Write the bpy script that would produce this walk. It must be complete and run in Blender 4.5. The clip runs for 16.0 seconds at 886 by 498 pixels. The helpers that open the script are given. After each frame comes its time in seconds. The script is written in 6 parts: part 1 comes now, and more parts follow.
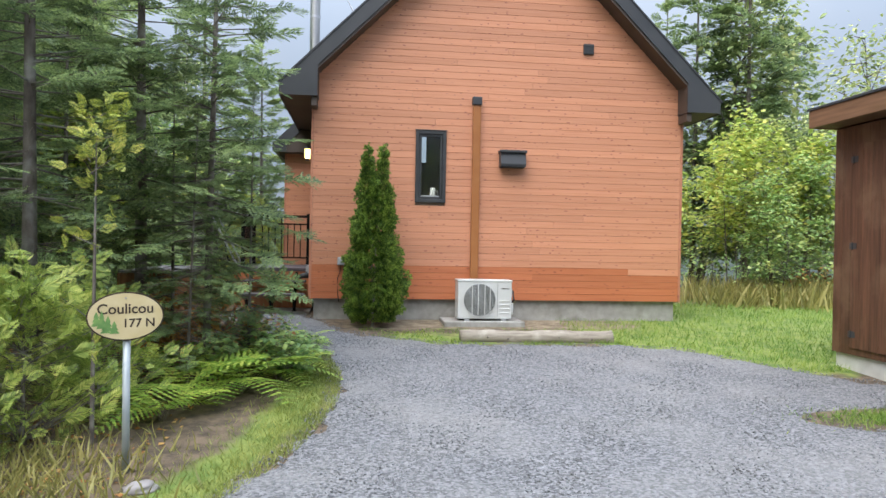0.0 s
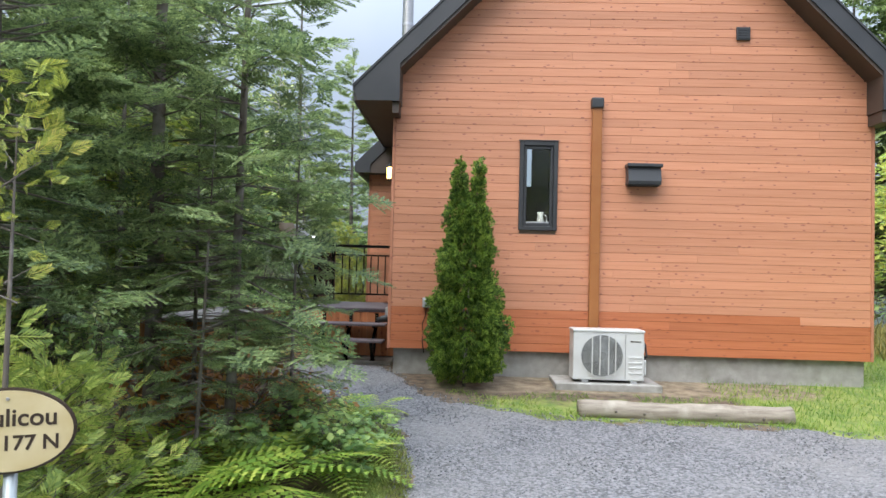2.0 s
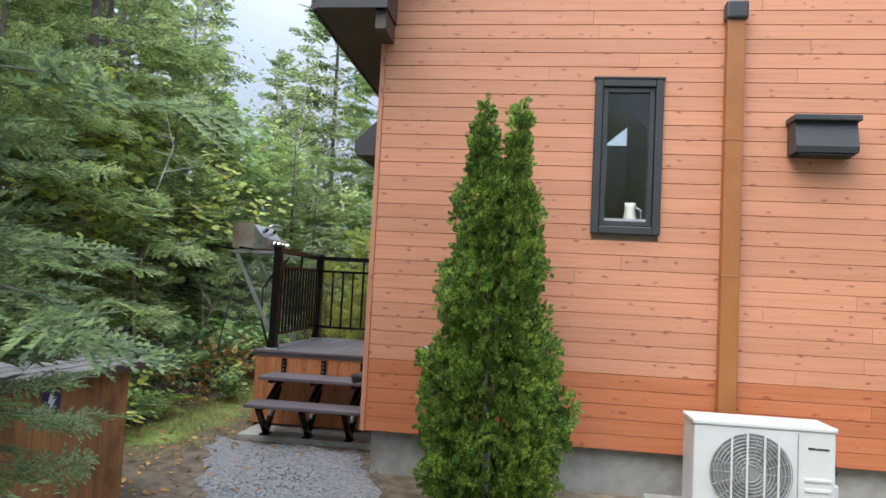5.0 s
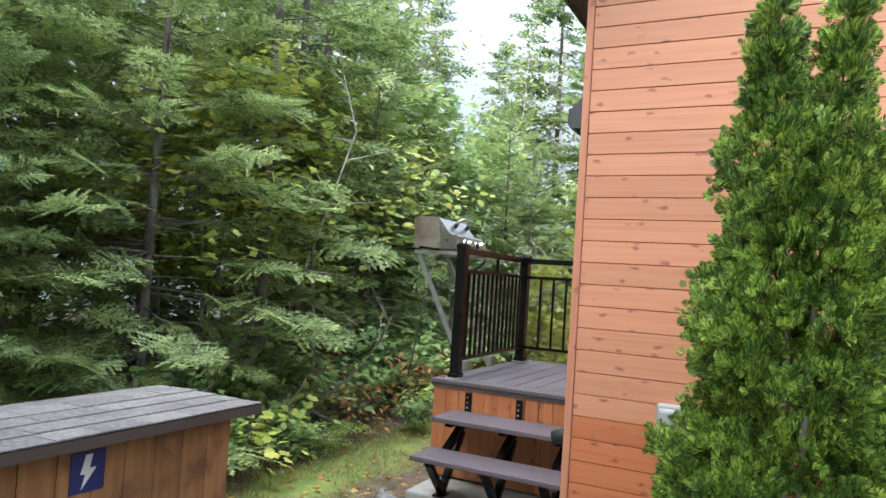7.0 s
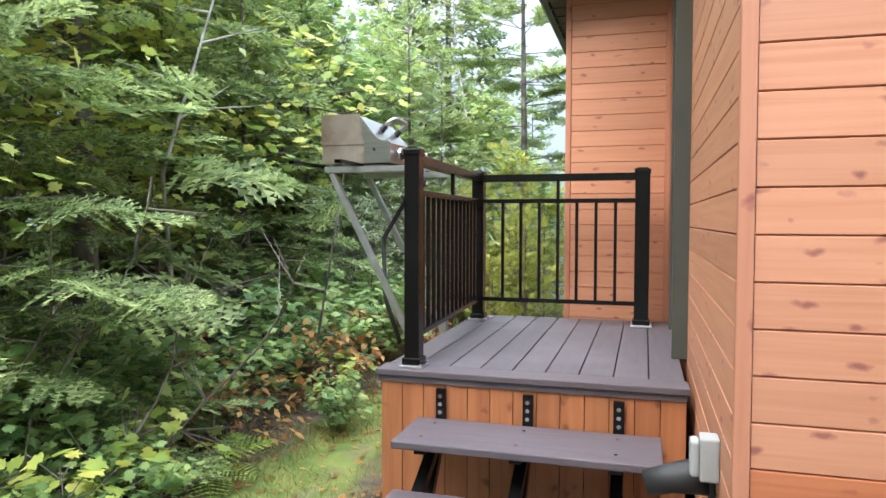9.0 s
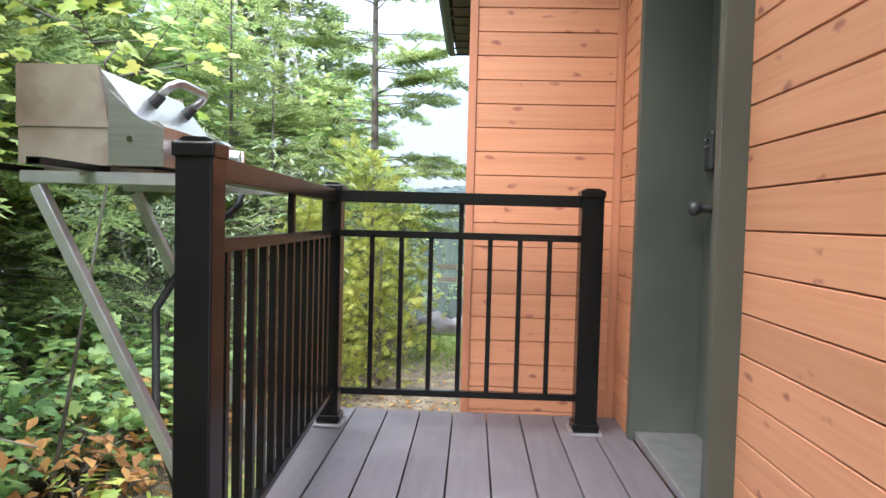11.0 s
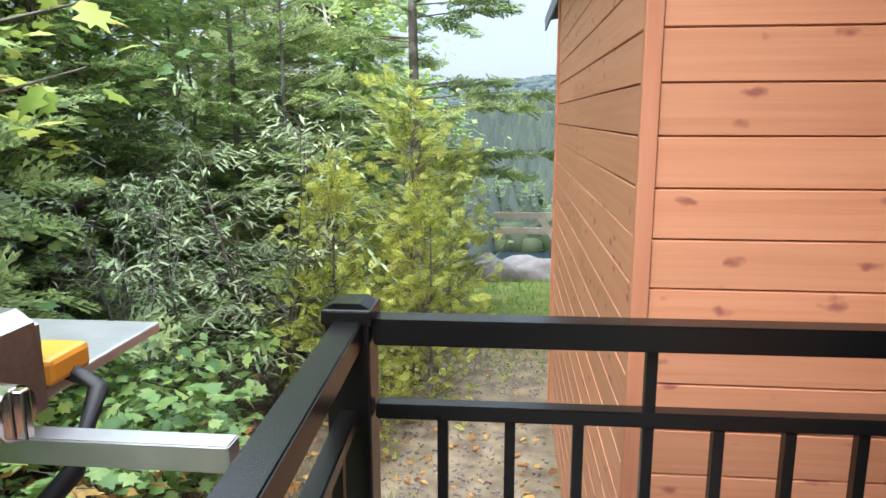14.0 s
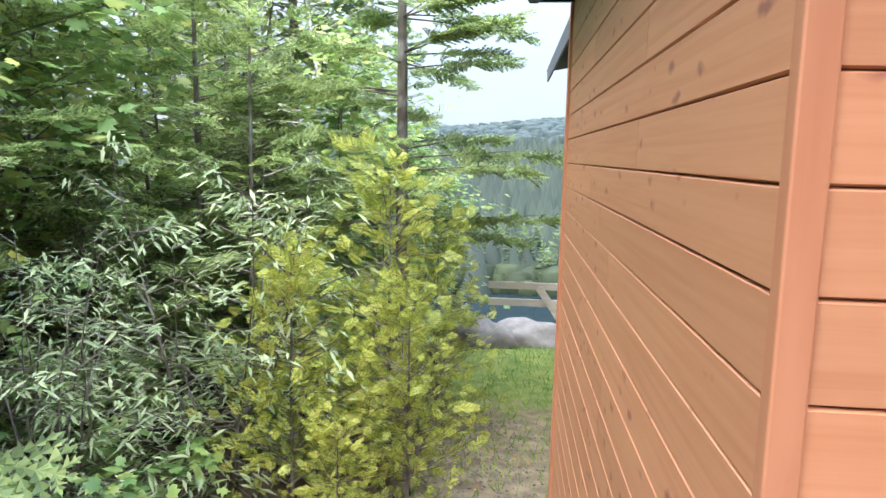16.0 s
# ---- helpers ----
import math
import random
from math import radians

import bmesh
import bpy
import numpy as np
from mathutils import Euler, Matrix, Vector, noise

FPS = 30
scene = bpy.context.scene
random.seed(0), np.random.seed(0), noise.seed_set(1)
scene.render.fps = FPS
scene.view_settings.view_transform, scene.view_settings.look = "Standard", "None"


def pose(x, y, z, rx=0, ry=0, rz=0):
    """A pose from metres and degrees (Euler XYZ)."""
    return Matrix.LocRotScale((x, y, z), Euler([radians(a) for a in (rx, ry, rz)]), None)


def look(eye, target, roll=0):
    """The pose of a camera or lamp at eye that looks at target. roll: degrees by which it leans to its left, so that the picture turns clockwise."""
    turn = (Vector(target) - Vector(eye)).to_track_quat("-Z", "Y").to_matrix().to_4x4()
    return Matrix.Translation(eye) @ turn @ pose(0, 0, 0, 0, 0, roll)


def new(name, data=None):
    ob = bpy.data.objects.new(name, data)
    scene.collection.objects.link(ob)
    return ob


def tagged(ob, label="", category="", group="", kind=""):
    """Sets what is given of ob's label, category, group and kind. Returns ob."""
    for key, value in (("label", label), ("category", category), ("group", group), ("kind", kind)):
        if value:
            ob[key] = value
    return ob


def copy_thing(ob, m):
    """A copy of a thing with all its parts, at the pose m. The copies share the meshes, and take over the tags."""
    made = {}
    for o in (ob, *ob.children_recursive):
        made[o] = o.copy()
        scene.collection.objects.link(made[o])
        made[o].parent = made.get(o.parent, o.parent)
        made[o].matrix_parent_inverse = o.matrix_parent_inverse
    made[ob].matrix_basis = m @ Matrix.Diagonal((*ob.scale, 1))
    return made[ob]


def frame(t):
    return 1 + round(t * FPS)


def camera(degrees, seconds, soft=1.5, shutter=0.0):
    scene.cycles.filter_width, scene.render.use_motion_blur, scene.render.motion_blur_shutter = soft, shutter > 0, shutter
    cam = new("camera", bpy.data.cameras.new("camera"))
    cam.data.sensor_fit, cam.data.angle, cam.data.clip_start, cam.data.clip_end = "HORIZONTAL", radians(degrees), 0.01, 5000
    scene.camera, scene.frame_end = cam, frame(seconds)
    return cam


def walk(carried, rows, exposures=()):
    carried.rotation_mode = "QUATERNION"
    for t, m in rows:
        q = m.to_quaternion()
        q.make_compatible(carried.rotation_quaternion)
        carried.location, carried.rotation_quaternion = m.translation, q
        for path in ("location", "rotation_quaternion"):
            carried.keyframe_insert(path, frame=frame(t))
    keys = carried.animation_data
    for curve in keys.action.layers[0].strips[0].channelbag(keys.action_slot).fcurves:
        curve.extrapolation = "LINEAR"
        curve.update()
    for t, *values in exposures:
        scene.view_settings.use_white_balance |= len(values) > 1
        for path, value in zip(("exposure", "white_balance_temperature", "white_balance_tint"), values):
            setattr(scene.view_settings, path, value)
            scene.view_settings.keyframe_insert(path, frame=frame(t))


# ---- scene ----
cam = camera(65.9, 16.0)
PATH = [
    (0, (0.315, 1.533, 1.367), (0.555, 3.519, 1.358), 1.1),
    (0.5, (0.462, 2.051, 1.371), (0.592, 4.046, 1.403), 1.2),
    (1, (0.478, 2.51, 1.396), (0.52, 4.509, 1.454), 1.4),
    (1.5, (0.486, 3.063, 1.434), (0.47, 5.062, 1.501), 1.5),
    (2, (0.482, 3.597, 1.5), (0.418, 5.595, 1.565), 1.5),
    (2.5, (0.533, 4.21, 1.471), (0.427, 6.206, 1.54), 1.7),
    (3, (0.644, 4.8, 1.47), (0.502, 6.794, 1.536), 1.7),
    (3.2, (0.662, 5.029, 1.473), (0.53, 7.024, 1.541), 1.7),
    (5.3, (0.745, 7.489, 1.581), (0.421, 9.457, 1.736), 3.4),
    (5.5, (0.736, 7.662, 1.586), (0.36, 9.615, 1.801), 3.8),
    (6, (0.684, 8.082, 1.609), (0.134, 9.99, 1.849), 4.0),
    (6.5, (0.621, 8.503, 1.63), (-0.141, 10.345, 1.783), 4.0),
    (7, (0.473, 8.917, 1.655), (-0.432, 10.699, 1.745), 3.8),
    (7.5, (0.23, 9.292, 1.645), (-0.741, 11.039, 1.707), 3.2),
    (8, (-0.111, 9.707, 1.618), (-1.07, 11.462, 1.623), 2.6),
    (8.5, (-0.425, 10.105, 1.619), (-1.18, 11.955, 1.534), 0.5),
    (9, (-0.661, 10.528, 1.607), (-1.226, 12.445, 1.522), 0.1),
    (9.5, (-0.832, 10.938, 1.63), (-1.172, 12.908, 1.555), -0.5),
    (9.7, (-0.878, 11.101, 1.652), (-1.122, 13.085, 1.563), -0.4),
    (11.8, (-1.284, 12.762, 1.83), (-1.36, 14.759, 1.754), 1.6),
    (12, (-1.318, 12.887, 1.832), (-1.416, 14.884, 1.758), 1.6),
    (12.5, (-1.43, 13.228, 1.949), (-1.578, 15.22, 1.85), 3.1),
    (13, (-1.427, 13.45, 2.025), (-1.591, 15.434, 1.828), 2.2),
    (13.5, (-1.418, 13.604, 2.192), (-1.592, 15.575, 1.903), 1.0),
    (14, (-1.443, 13.807, 2.245), (-1.632, 15.762, 1.864), -0.1),
    (14.5, (-1.45, 13.968, 2.421), (-1.654, 15.905, 1.969), -1.1),
    (15, (-1.422, 14.158, 2.422), (-1.656, 16.102, 2.014), -0.8),
    (15.5, (-1.406, 14.36, 2.427), (-1.654, 16.316, 2.089), 1.0),
    (16, (-1.437, 14.576, 2.435), (-1.621, 16.549, 2.165), 1.3),
]
walk(cam, [(t, look(eye, target, roll)) for t, eye, target, roll in PATH],
     [(0, 1.3), (3, 1.45), (5.5, 1.5), (6.5, 1.75), (7.5, 2.2), (8.5, 2.35), (9.5, 2.4), (12, 2.65), (13.5, 2.4), (14.5, 2.4), (16, 2.5)])

# ---- world, sun and exposure ----
world = bpy.data.worlds.new("overcast_sky")
scene.world = world
world.use_nodes = True
wn, wl = world.node_tree.nodes, world.node_tree.links
wn.clear()
w_out, w_bg = wn.new("ShaderNodeOutputWorld"), wn.new("ShaderNodeBackground")
w_sky, w_mix, w_noise, w_ramp, w_co = (wn.new("ShaderNodeTexSky"), wn.new("ShaderNodeMix"), wn.new("ShaderNodeTexNoise"),
                                       wn.new("ShaderNodeValToRGB"), wn.new("ShaderNodeTexCoord"))
w_sky.sky_type, w_sky.sun_disc = "NISHITA", False
w_sky.sun_elevation, w_sky.sun_rotation = radians(54), radians(214)
w_sky.air_density, w_sky.dust_density = 1.0, 2.5
w_mix.data_type = "RGBA"
w_noise.inputs["Scale"].default_value, w_noise.inputs["Detail"].default_value = 2.2, 5
w_ramp.color_ramp.elements[0].position, w_ramp.color_ramp.elements[1].position = 0.35, 0.72
w_ramp.color_ramp.elements[0].color, w_ramp.color_ramp.elements[1].color = (2.9, 3.5, 4.5, 1), (4.0, 4.4, 5.0, 1)
w_mix.inputs["Factor"].default_value = 0.88
wl.new(w_co.outputs["Generated"], w_noise.inputs["Vector"])
wl.new(w_noise.outputs["Fac"], w_ramp.inputs["Fac"])
wl.new(w_sky.outputs["Color"], w_mix.inputs["A"])
w_sep, w_map, w_mul = wn.new("ShaderNodeSeparateXYZ"), wn.new("ShaderNodeMapRange"), wn.new("ShaderNodeVectorMath")
# an overcast sky is about three times brighter overhead than at the horizon
w_map.inputs["From Min"].default_value, w_map.inputs["From Max"].default_value = 0.0, 1.0
w_map.inputs["To Min"].default_value, w_map.inputs["To Max"].default_value = 0.33, 4.0
w_pow = wn.new("ShaderNodeMath")
w_pow.operation, w_pow.use_clamp, w_pow.inputs[1].default_value = "POWER", True, 2.1
w_mul.operation = "SCALE"
wl.new(w_co.outputs["Generated"], w_sep.inputs["Vector"])
wl.new(w_sep.outputs["Z"], w_pow.inputs[0])
wl.new(w_pow.outputs["Value"], w_map.inputs["Value"])
wl.new(w_ramp.outputs["Color"], w_mul.inputs[0])
wl.new(w_map.outputs["Result"], w_mul.inputs["Scale"])
wl.new(w_mul.outputs["Vector"], w_mix.inputs["B"])
wl.new(w_mix.outputs["Result"], w_bg.inputs["Color"])
wl.new(w_bg.outputs["Background"], w_out.inputs["Surface"])
w_bg.inputs["Strength"].default_value = 0.12
sun_data = bpy.data.lights.new("sun", "SUN")
sun_data.energy, sun_data.angle, sun_data.color = 1.5, radians(50), (1.0, 0.95, 0.88)
sun = new("sun", sun_data)
sun.matrix_world = look((-8, -6, 20), (0, 6, 0))

# ---- materials ----


def material(name, rough=0.7, metal=0.0):
    m = bpy.data.materials.new(name)
    m.use_nodes = True
    b = m.node_tree.nodes["Principled BSDF"]
    b.inputs["Roughness"].default_value, b.inputs["Metallic"].default_value = rough, metal
    return m, m.node_tree.nodes, m.node_tree.links, b


def surface(name, c1, c2, scale=8.0, rough=0.7, metal=0.0, bump=0.15, bump_scale=60.0, spots=None, spot_scale=2.0, vary=0.0, stretch=(1, 1, 1), transl=0.0):
    """Two-tone noise colour with finer relief; spots adds a broad stain colour, vary a shift from object to object."""
    m, n, l, b = material(name, rough, metal)
    geo, mp = n.new("ShaderNodeNewGeometry"), n.new("ShaderNodeMapping")
    mp.inputs["Scale"].default_value = stretch
    l.new(geo.outputs["Position"], mp.inputs["Vector"])
    no, ra = n.new("ShaderNodeTexNoise"), n.new("ShaderNodeValToRGB")
    no.inputs["Scale"].default_value, no.inputs["Detail"].default_value = scale, 6
    l.new(mp.outputs["Vector"], no.inputs["Vector"])
    ra.color_ramp.elements[0].color, ra.color_ramp.elements[1].color = (*c1, 1), (*c2, 1)
    ra.color_ramp.elements[0].position, ra.color_ramp.elements[1].position = 0.32, 0.68
    l.new(no.outputs["Fac"], ra.inputs["Fac"])
    col = ra.outputs["Color"]
    if spots:
        n2, r2, mx = n.new("ShaderNodeTexNoise"), n.new("ShaderNodeValToRGB"), n.new("ShaderNodeMix")
        n2.inputs["Scale"].default_value, n2.inputs["Detail"].default_value = spot_scale, 4
        l.new(geo.outputs["Position"], n2.inputs["Vector"])
        r2.color_ramp.elements[0].position, r2.color_ramp.elements[1].position = 0.5, 0.68
        l.new(n2.outputs["Fac"], r2.inputs["Fac"])
        mx.data_type = "RGBA"
        l.new(r2.outputs["Color"], mx.inputs["Factor"])
        l.new(col, mx.inputs["A"])
        mx.inputs["B"].default_value = (*spots, 1)
        col = mx.outputs["Result"]
    if vary:
        oi, hs, ma = n.new("ShaderNodeObjectInfo"), n.new("ShaderNodeHueSaturation"), n.new("ShaderNodeMapRange")
        ma.inputs["To Min"].default_value, ma.inputs["To Max"].default_value = 1 - vary, 1 + vary
        l.new(oi.outputs["Random"], ma.inputs["Value"])
        l.new(ma.outputs["Result"], hs.inputs["Value"])
        l.new(col, hs.inputs["Color"])
        col = hs.outputs["Color"]
    l.new(col, b.inputs["Base Color"])
    if bump:
        nb, bp = n.new("ShaderNodeTexNoise"), n.new("ShaderNodeBump")
        nb.inputs["Scale"].default_value, nb.inputs["Detail"].default_value = bump_scale, 4
        l.new(mp.outputs["Vector"], nb.inputs["Vector"])
        bp.inputs["Strength"].default_value, bp.inputs["Distance"].default_value = bump, 0.01
        l.new(nb.outputs["Fac"], bp.inputs["Height"])
        l.new(bp.outputs["Normal"], b.inputs["Normal"])
    return m


def leaf_material(name, c1, c2, c3, scale=1.2, rough=0.55, transl=0.5):
    """Foliage: three greens, by clump and by leaf, with light let through."""
    m, n, l, b = material(name, rough)
    geo, no, ra, mx = n.new("ShaderNodeNewGeometry"), n.new("ShaderNodeTexNoise"), n.new("ShaderNodeValToRGB"), n.new("ShaderNodeMix")
    no.inputs["Scale"].default_value, no.inputs["Detail"].default_value = scale * 1.6, 3
    oi, ad = n.new("ShaderNodeObjectInfo"), n.new("ShaderNodeVectorMath")
    l.new(geo.outputs["Position"], ad.inputs[0])
    l.new(oi.outputs["Random"], ad.inputs[1])
    l.new(ad.outputs["Vector"], no.inputs["Vector"])
    mt = n.new("ShaderNodeMath")
    mt.operation = "MULTIPLY_ADD"
    mt.inputs[1].default_value = 0.55
    l.new(geo.outputs["Random Per Island"], mt.inputs[0])
    sb = n.new("ShaderNodeMath")
    sb.operation = "ADD"
    sb.inputs[1].default_value = -0.27
    l.new(no.outputs["Fac"], sb.inputs[0])
    l.new(sb.outputs["Value"], mt.inputs[2])
    e = ra.color_ramp.elements
    e[0].position, e[0].color = 0.25, (*c1, 1)
    e[1].position, e[1].color = 0.85, (*c3, 1)
    mid = e.new(0.55)
    mid.color = (*c2, 1)
    l.new(mt.outputs["Value"], ra.inputs["Fac"])
    l.new(ra.outputs["Color"], b.inputs["Base Color"])
    tr, ms = n.new("ShaderNodeBsdfTranslucent"), n.new("ShaderNodeMixShader")
    l.new(ra.outputs["Color"], tr.inputs["Color"])
    ms.inputs["Fac"].default_value = transl
    out = n["Material Output"]
    l.new(b.outputs["BSDF"], ms.inputs[1])
    l.new(tr.outputs["BSDF"], ms.inputs[2])
    l.new(ms.outputs["Shader"], out.inputs["Surface"])
    return m


def siding_material(name, base, dark, knot, axis):
    """Cedar-look board: long grain along the board, knots, a shift from board to board."""
    m, n, l, b = material(name, 0.55)
    geo, oi, mp, of, sc = (n.new("ShaderNodeNewGeometry"), n.new("ShaderNodeObjectInfo"), n.new("ShaderNodeMapping"),
                           n.new("ShaderNodeVectorMath"), n.new("ShaderNodeVectorMath"))
    sc.operation = "SCALE"
    sc.inputs[0].default_value = (37.0, 23.0, 5.0)
    l.new(oi.outputs["Random"], sc.inputs["Scale"])
    l.new(geo.outputs["Position"], of.inputs[0])
    l.new(sc.outputs["Vector"], of.inputs[1])
    g = [26.0, 26.0, 60.0]
    g[axis] = 1.6
    mp.inputs["Scale"].default_value = g
    l.new(of.outputs["Vector"], mp.inputs["Vector"])
    no, ra = n.new("ShaderNodeTexNoise"), n.new("ShaderNodeValToRGB")
    no.inputs["Scale"].default_value, no.inputs["Detail"].default_value, no.inputs["Distortion"].default_value = 1.0, 6, 0.6
    l.new(mp.outputs["Vector"], no.inputs["Vector"])
    ra.color_ramp.elements[0].color, ra.color_ramp.elements[1].color = (*dark, 1), (*base, 1)
    ra.color_ramp.elements[0].position, ra.color_ramp.elements[1].position = 0.25, 0.6
    l.new(no.outputs["Fac"], ra.inputs["Fac"])
    # knots: stretched cells, only some of them present
    vo, mk = n.new("ShaderNodeTexVoronoi"), n.new("ShaderNodeMapping")
    k = [11.0, 11.0, 19.0]
    k[axis] = 8.0
    mk.inputs["Scale"].default_value = k
    l.new(of.outputs["Vector"], mk.inputs["Vector"])
    nw, wv = n.new("ShaderNodeTexNoise"), n.new("ShaderNodeVectorMath")
    nw.inputs["Scale"].default_value = 22.0
    wv.operation = "MULTIPLY_ADD"
    wv.inputs[1].default_value = (0.5, 0.5, 0.5)
    l.new(of.outputs["Vector"], nw.inputs["Vector"])
    l.new(nw.outputs["Color"], wv.inputs[0])
    l.new(mk.outputs["Vector"], wv.inputs[2])
    l.new(wv.outputs["Vector"], vo.inputs["Vector"])
    vo.inputs["Scale"].default_value = 1.0
    rk = n.new("ShaderNodeValToRGB")
    rk.color_ramp.elements[0].position, rk.color_ramp.elements[1].position = 0.09, 0.23
    rk.color_ramp.elements[0].color, rk.color_ramp.elements[1].color = (1, 1, 1, 1), (0, 0, 0, 1)
    l.new(vo.outputs["Distance"], rk.inputs["Fac"])
    sp, th, mu, mx = n.new("ShaderNodeSeparateColor"), n.new("ShaderNodeMath"), n.new("ShaderNodeMath"), n.new("ShaderNodeMix")
    l.new(vo.outputs["Color"], sp.inputs["Color"])
    th.operation, th.inputs[1].default_value = "GREATER_THAN", 0.36
    l.new(sp.outputs["Red"], th.inputs[0])
    mu.operation = "MULTIPLY"
    l.new(th.outputs["Value"], mu.inputs[0])
    l.new(rk.outputs["Color"], mu.inputs[1])
    m2 = n.new("ShaderNodeMath")
    m2.operation, m2.inputs[1].default_value = "MULTIPLY", 0.85
    l.new(mu.outputs["Value"], m2.inputs[0])
    mx.data_type = "RGBA"
    l.new(m2.outputs["Value"], mx.inputs["Factor"])
    l.new(ra.outputs["Color"], mx.inputs["A"])
    mx.inputs["B"].default_value = (*knot, 1)
    hs, ma = n.new("ShaderNodeHueSaturation"), n.new("ShaderNodeMapRange")
    ma.inputs["To Min"].default_value, ma.inputs["To Max"].default_value = 0.9, 1.08
    l.new(oi.outputs["Random"], ma.inputs["Value"])
    l.new(ma.outputs["Result"], hs.inputs["Value"])
    l.new(mx.outputs["Result"], hs.inputs["Color"])
    l.new(hs.outputs["Color"], b.inputs["Base Color"])
    bp = n.new("ShaderNodeBump")
    bp.inputs["Strength"].default_value, bp.inputs["Distance"].default_value = 0.12, 0.004
    l.new(no.outputs["Fac"], bp.inputs["Height"])
    l.new(bp.outputs["Normal"], b.inputs["Normal"])
    return m


ORANGE, ORANGE_D, KNOT = (0.545, 0.247, 0.143), (0.475, 0.196, 0.104), (0.23, 0.068, 0.055)
M_SIDE_X = siding_material("cedar_siding", ORANGE, ORANGE_D, KNOT, 0)
M_SIDE_Y = siding_material("cedar_siding_side", ORANGE, ORANGE_D, KNOT, 1)
M_SIDE_NEW = siding_material("cedar_siding_new", (0.468, 0.156, 0.066), (0.382, 0.113, 0.043), (0.187, 0.047, 0.027), 0)
M_TRIM = siding_material("cedar_trim", (0.484, 0.207, 0.121), (0.406, 0.156, 0.086), KNOT, 2)
M_SKIRT = siding_material("cedar_skirt", (0.413, 0.156, 0.062), (0.296, 0.101, 0.039), (0.172, 0.055, 0.023), 2)
M_PIPE = surface("brown_downpipe", (0.281, 0.101, 0.027), (0.328, 0.129, 0.039), 4, 0.4, bump=0.02)
M_ROOF = surface("dark_shingle", (0.027, 0.029, 0.033), (0.047, 0.048, 0.053), 30, 0.85, bump=0.4, bump_scale=200)
M_FASCIA = surface("charcoal_metal", (0.031, 0.034, 0.039), (0.041, 0.043, 0.048), 3, 0.45, bump=0.02)
M_SOFFIT = surface("dark_soffit", (0.058, 0.043, 0.035), (0.078, 0.058, 0.047), 3, 0.55, bump=0.03)
M_CONC = surface("concrete", (0.265, 0.257, 0.234), (0.359, 0.351, 0.328), 9, 0.9, bump=0.25, bump_scale=90, spots=(0.187, 0.179, 0.156), spot_scale=3)
M_BLACK = surface("black_railing", (0.004, 0.004, 0.0045), (0.007, 0.0065, 0.0065), 5, 0.25, bump=0.03, bump_scale=120)
M_BLACK.node_tree.nodes["Principled BSDF"].inputs["Specular IOR Level"].default_value = 0.3
M_DECK = surface("grey_composite_deck", (0.084, 0.071, 0.081), (0.107, 0.090, 0.100), 3, 0.6, bump=0.2, bump_scale=25, stretch=(12, 1, 12), spots=(0.127, 0.112, 0.125), spot_scale=2.5, vary=0.08)
M_TREAD = surface("grey_composite_tread", (0.084, 0.068, 0.078), (0.107, 0.087, 0.097), 3, 0.6, bump=0.2, bump_scale=25, stretch=(1, 12, 12))
M_STEEL = surface("galvanised_steel", (0.5, 0.5, 0.52), (0.62, 0.62, 0.64), 14, 0.35, 0.9, bump=0.03)
M_INOX = surface("stainless_steel", (0.4, 0.395, 0.39), (0.5, 0.49, 0.485), 3, 0.33, 1.0, bump=0.04, bump_scale=20, stretch=(1, 30, 30))
M_STAIN = surface("heat_stained_steel", (0.26, 0.19, 0.15), (0.46, 0.40, 0.35), 4, 0.4, 0.75, bump=0.05, spots=(0.2, 0.14, 0.1), spot_scale=5)
M_CHROME = surface("chrome", (0.7, 0.7, 0.7), (0.78, 0.78, 0.78), 3, 0.12, 1.0, bump=0)
M_WINFRAME = surface("charcoal_window_frame", (0.028, 0.03, 0.033), (0.038, 0.04, 0.043), 5, 0.4, bump=0.02)
M_DOOR = surface("grey_green_door", (0.056, 0.062, 0.053), (0.069, 0.075, 0.064), 5, 0.45, bump=0.06, bump_scale=150)
M_WHITE = surface("white_enamel", (0.530, 0.538, 0.530), (0.593, 0.601, 0.593), 5, 0.4, bump=0.02)
M_GRILLE = surface("grey_plastic", (0.234, 0.242, 0.242), (0.312, 0.320, 0.320), 5, 0.5, bump=0.02)
# near-black colour that holds the shade of hollow places
M_DARK = surface("cavity_shade", (0.012, 0.012, 0.012), (0.025, 0.025, 0.025), 5, 0.8, bump=0)
M_BLADE = surface("grey_fan_blade", (0.16, 0.17, 0.17), (0.22, 0.23, 0.23), 5, 0.5, bump=0)
M_GREYBOX = surface("grey_plastic_box", (0.296, 0.312, 0.312), (0.374, 0.390, 0.390), 5, 0.5, bump=0.02)
M_RUBBER = surface("black_rubber", (0.012, 0.012, 0.013), (0.02, 0.02, 0.021), 5, 0.6, bump=0.05)
M_LOG = surface("weathered_log", (0.187, 0.156, 0.121), (0.328, 0.289, 0.234), 3, 0.85, bump=0.5, bump_scale=20, stretch=(1, 9, 9), spots=(0.390, 0.351, 0.289), spot_scale=4)
M_SHED = surface("brown_stained_boards", (0.066, 0.027, 0.014), (0.133, 0.058, 0.031), 2, 0.6, bump=0.3, bump_scale=14, stretch=(14, 14, 0.9), spots=(0.164, 0.090, 0.051), spot_scale=2.2, vary=0.15)
M_SHEDTRIM = surface("brown_fascia_board", (0.156, 0.078, 0.039), (0.226, 0.117, 0.062), 2, 0.6, bump=0.2, bump_scale=14, stretch=(14, 1, 14))
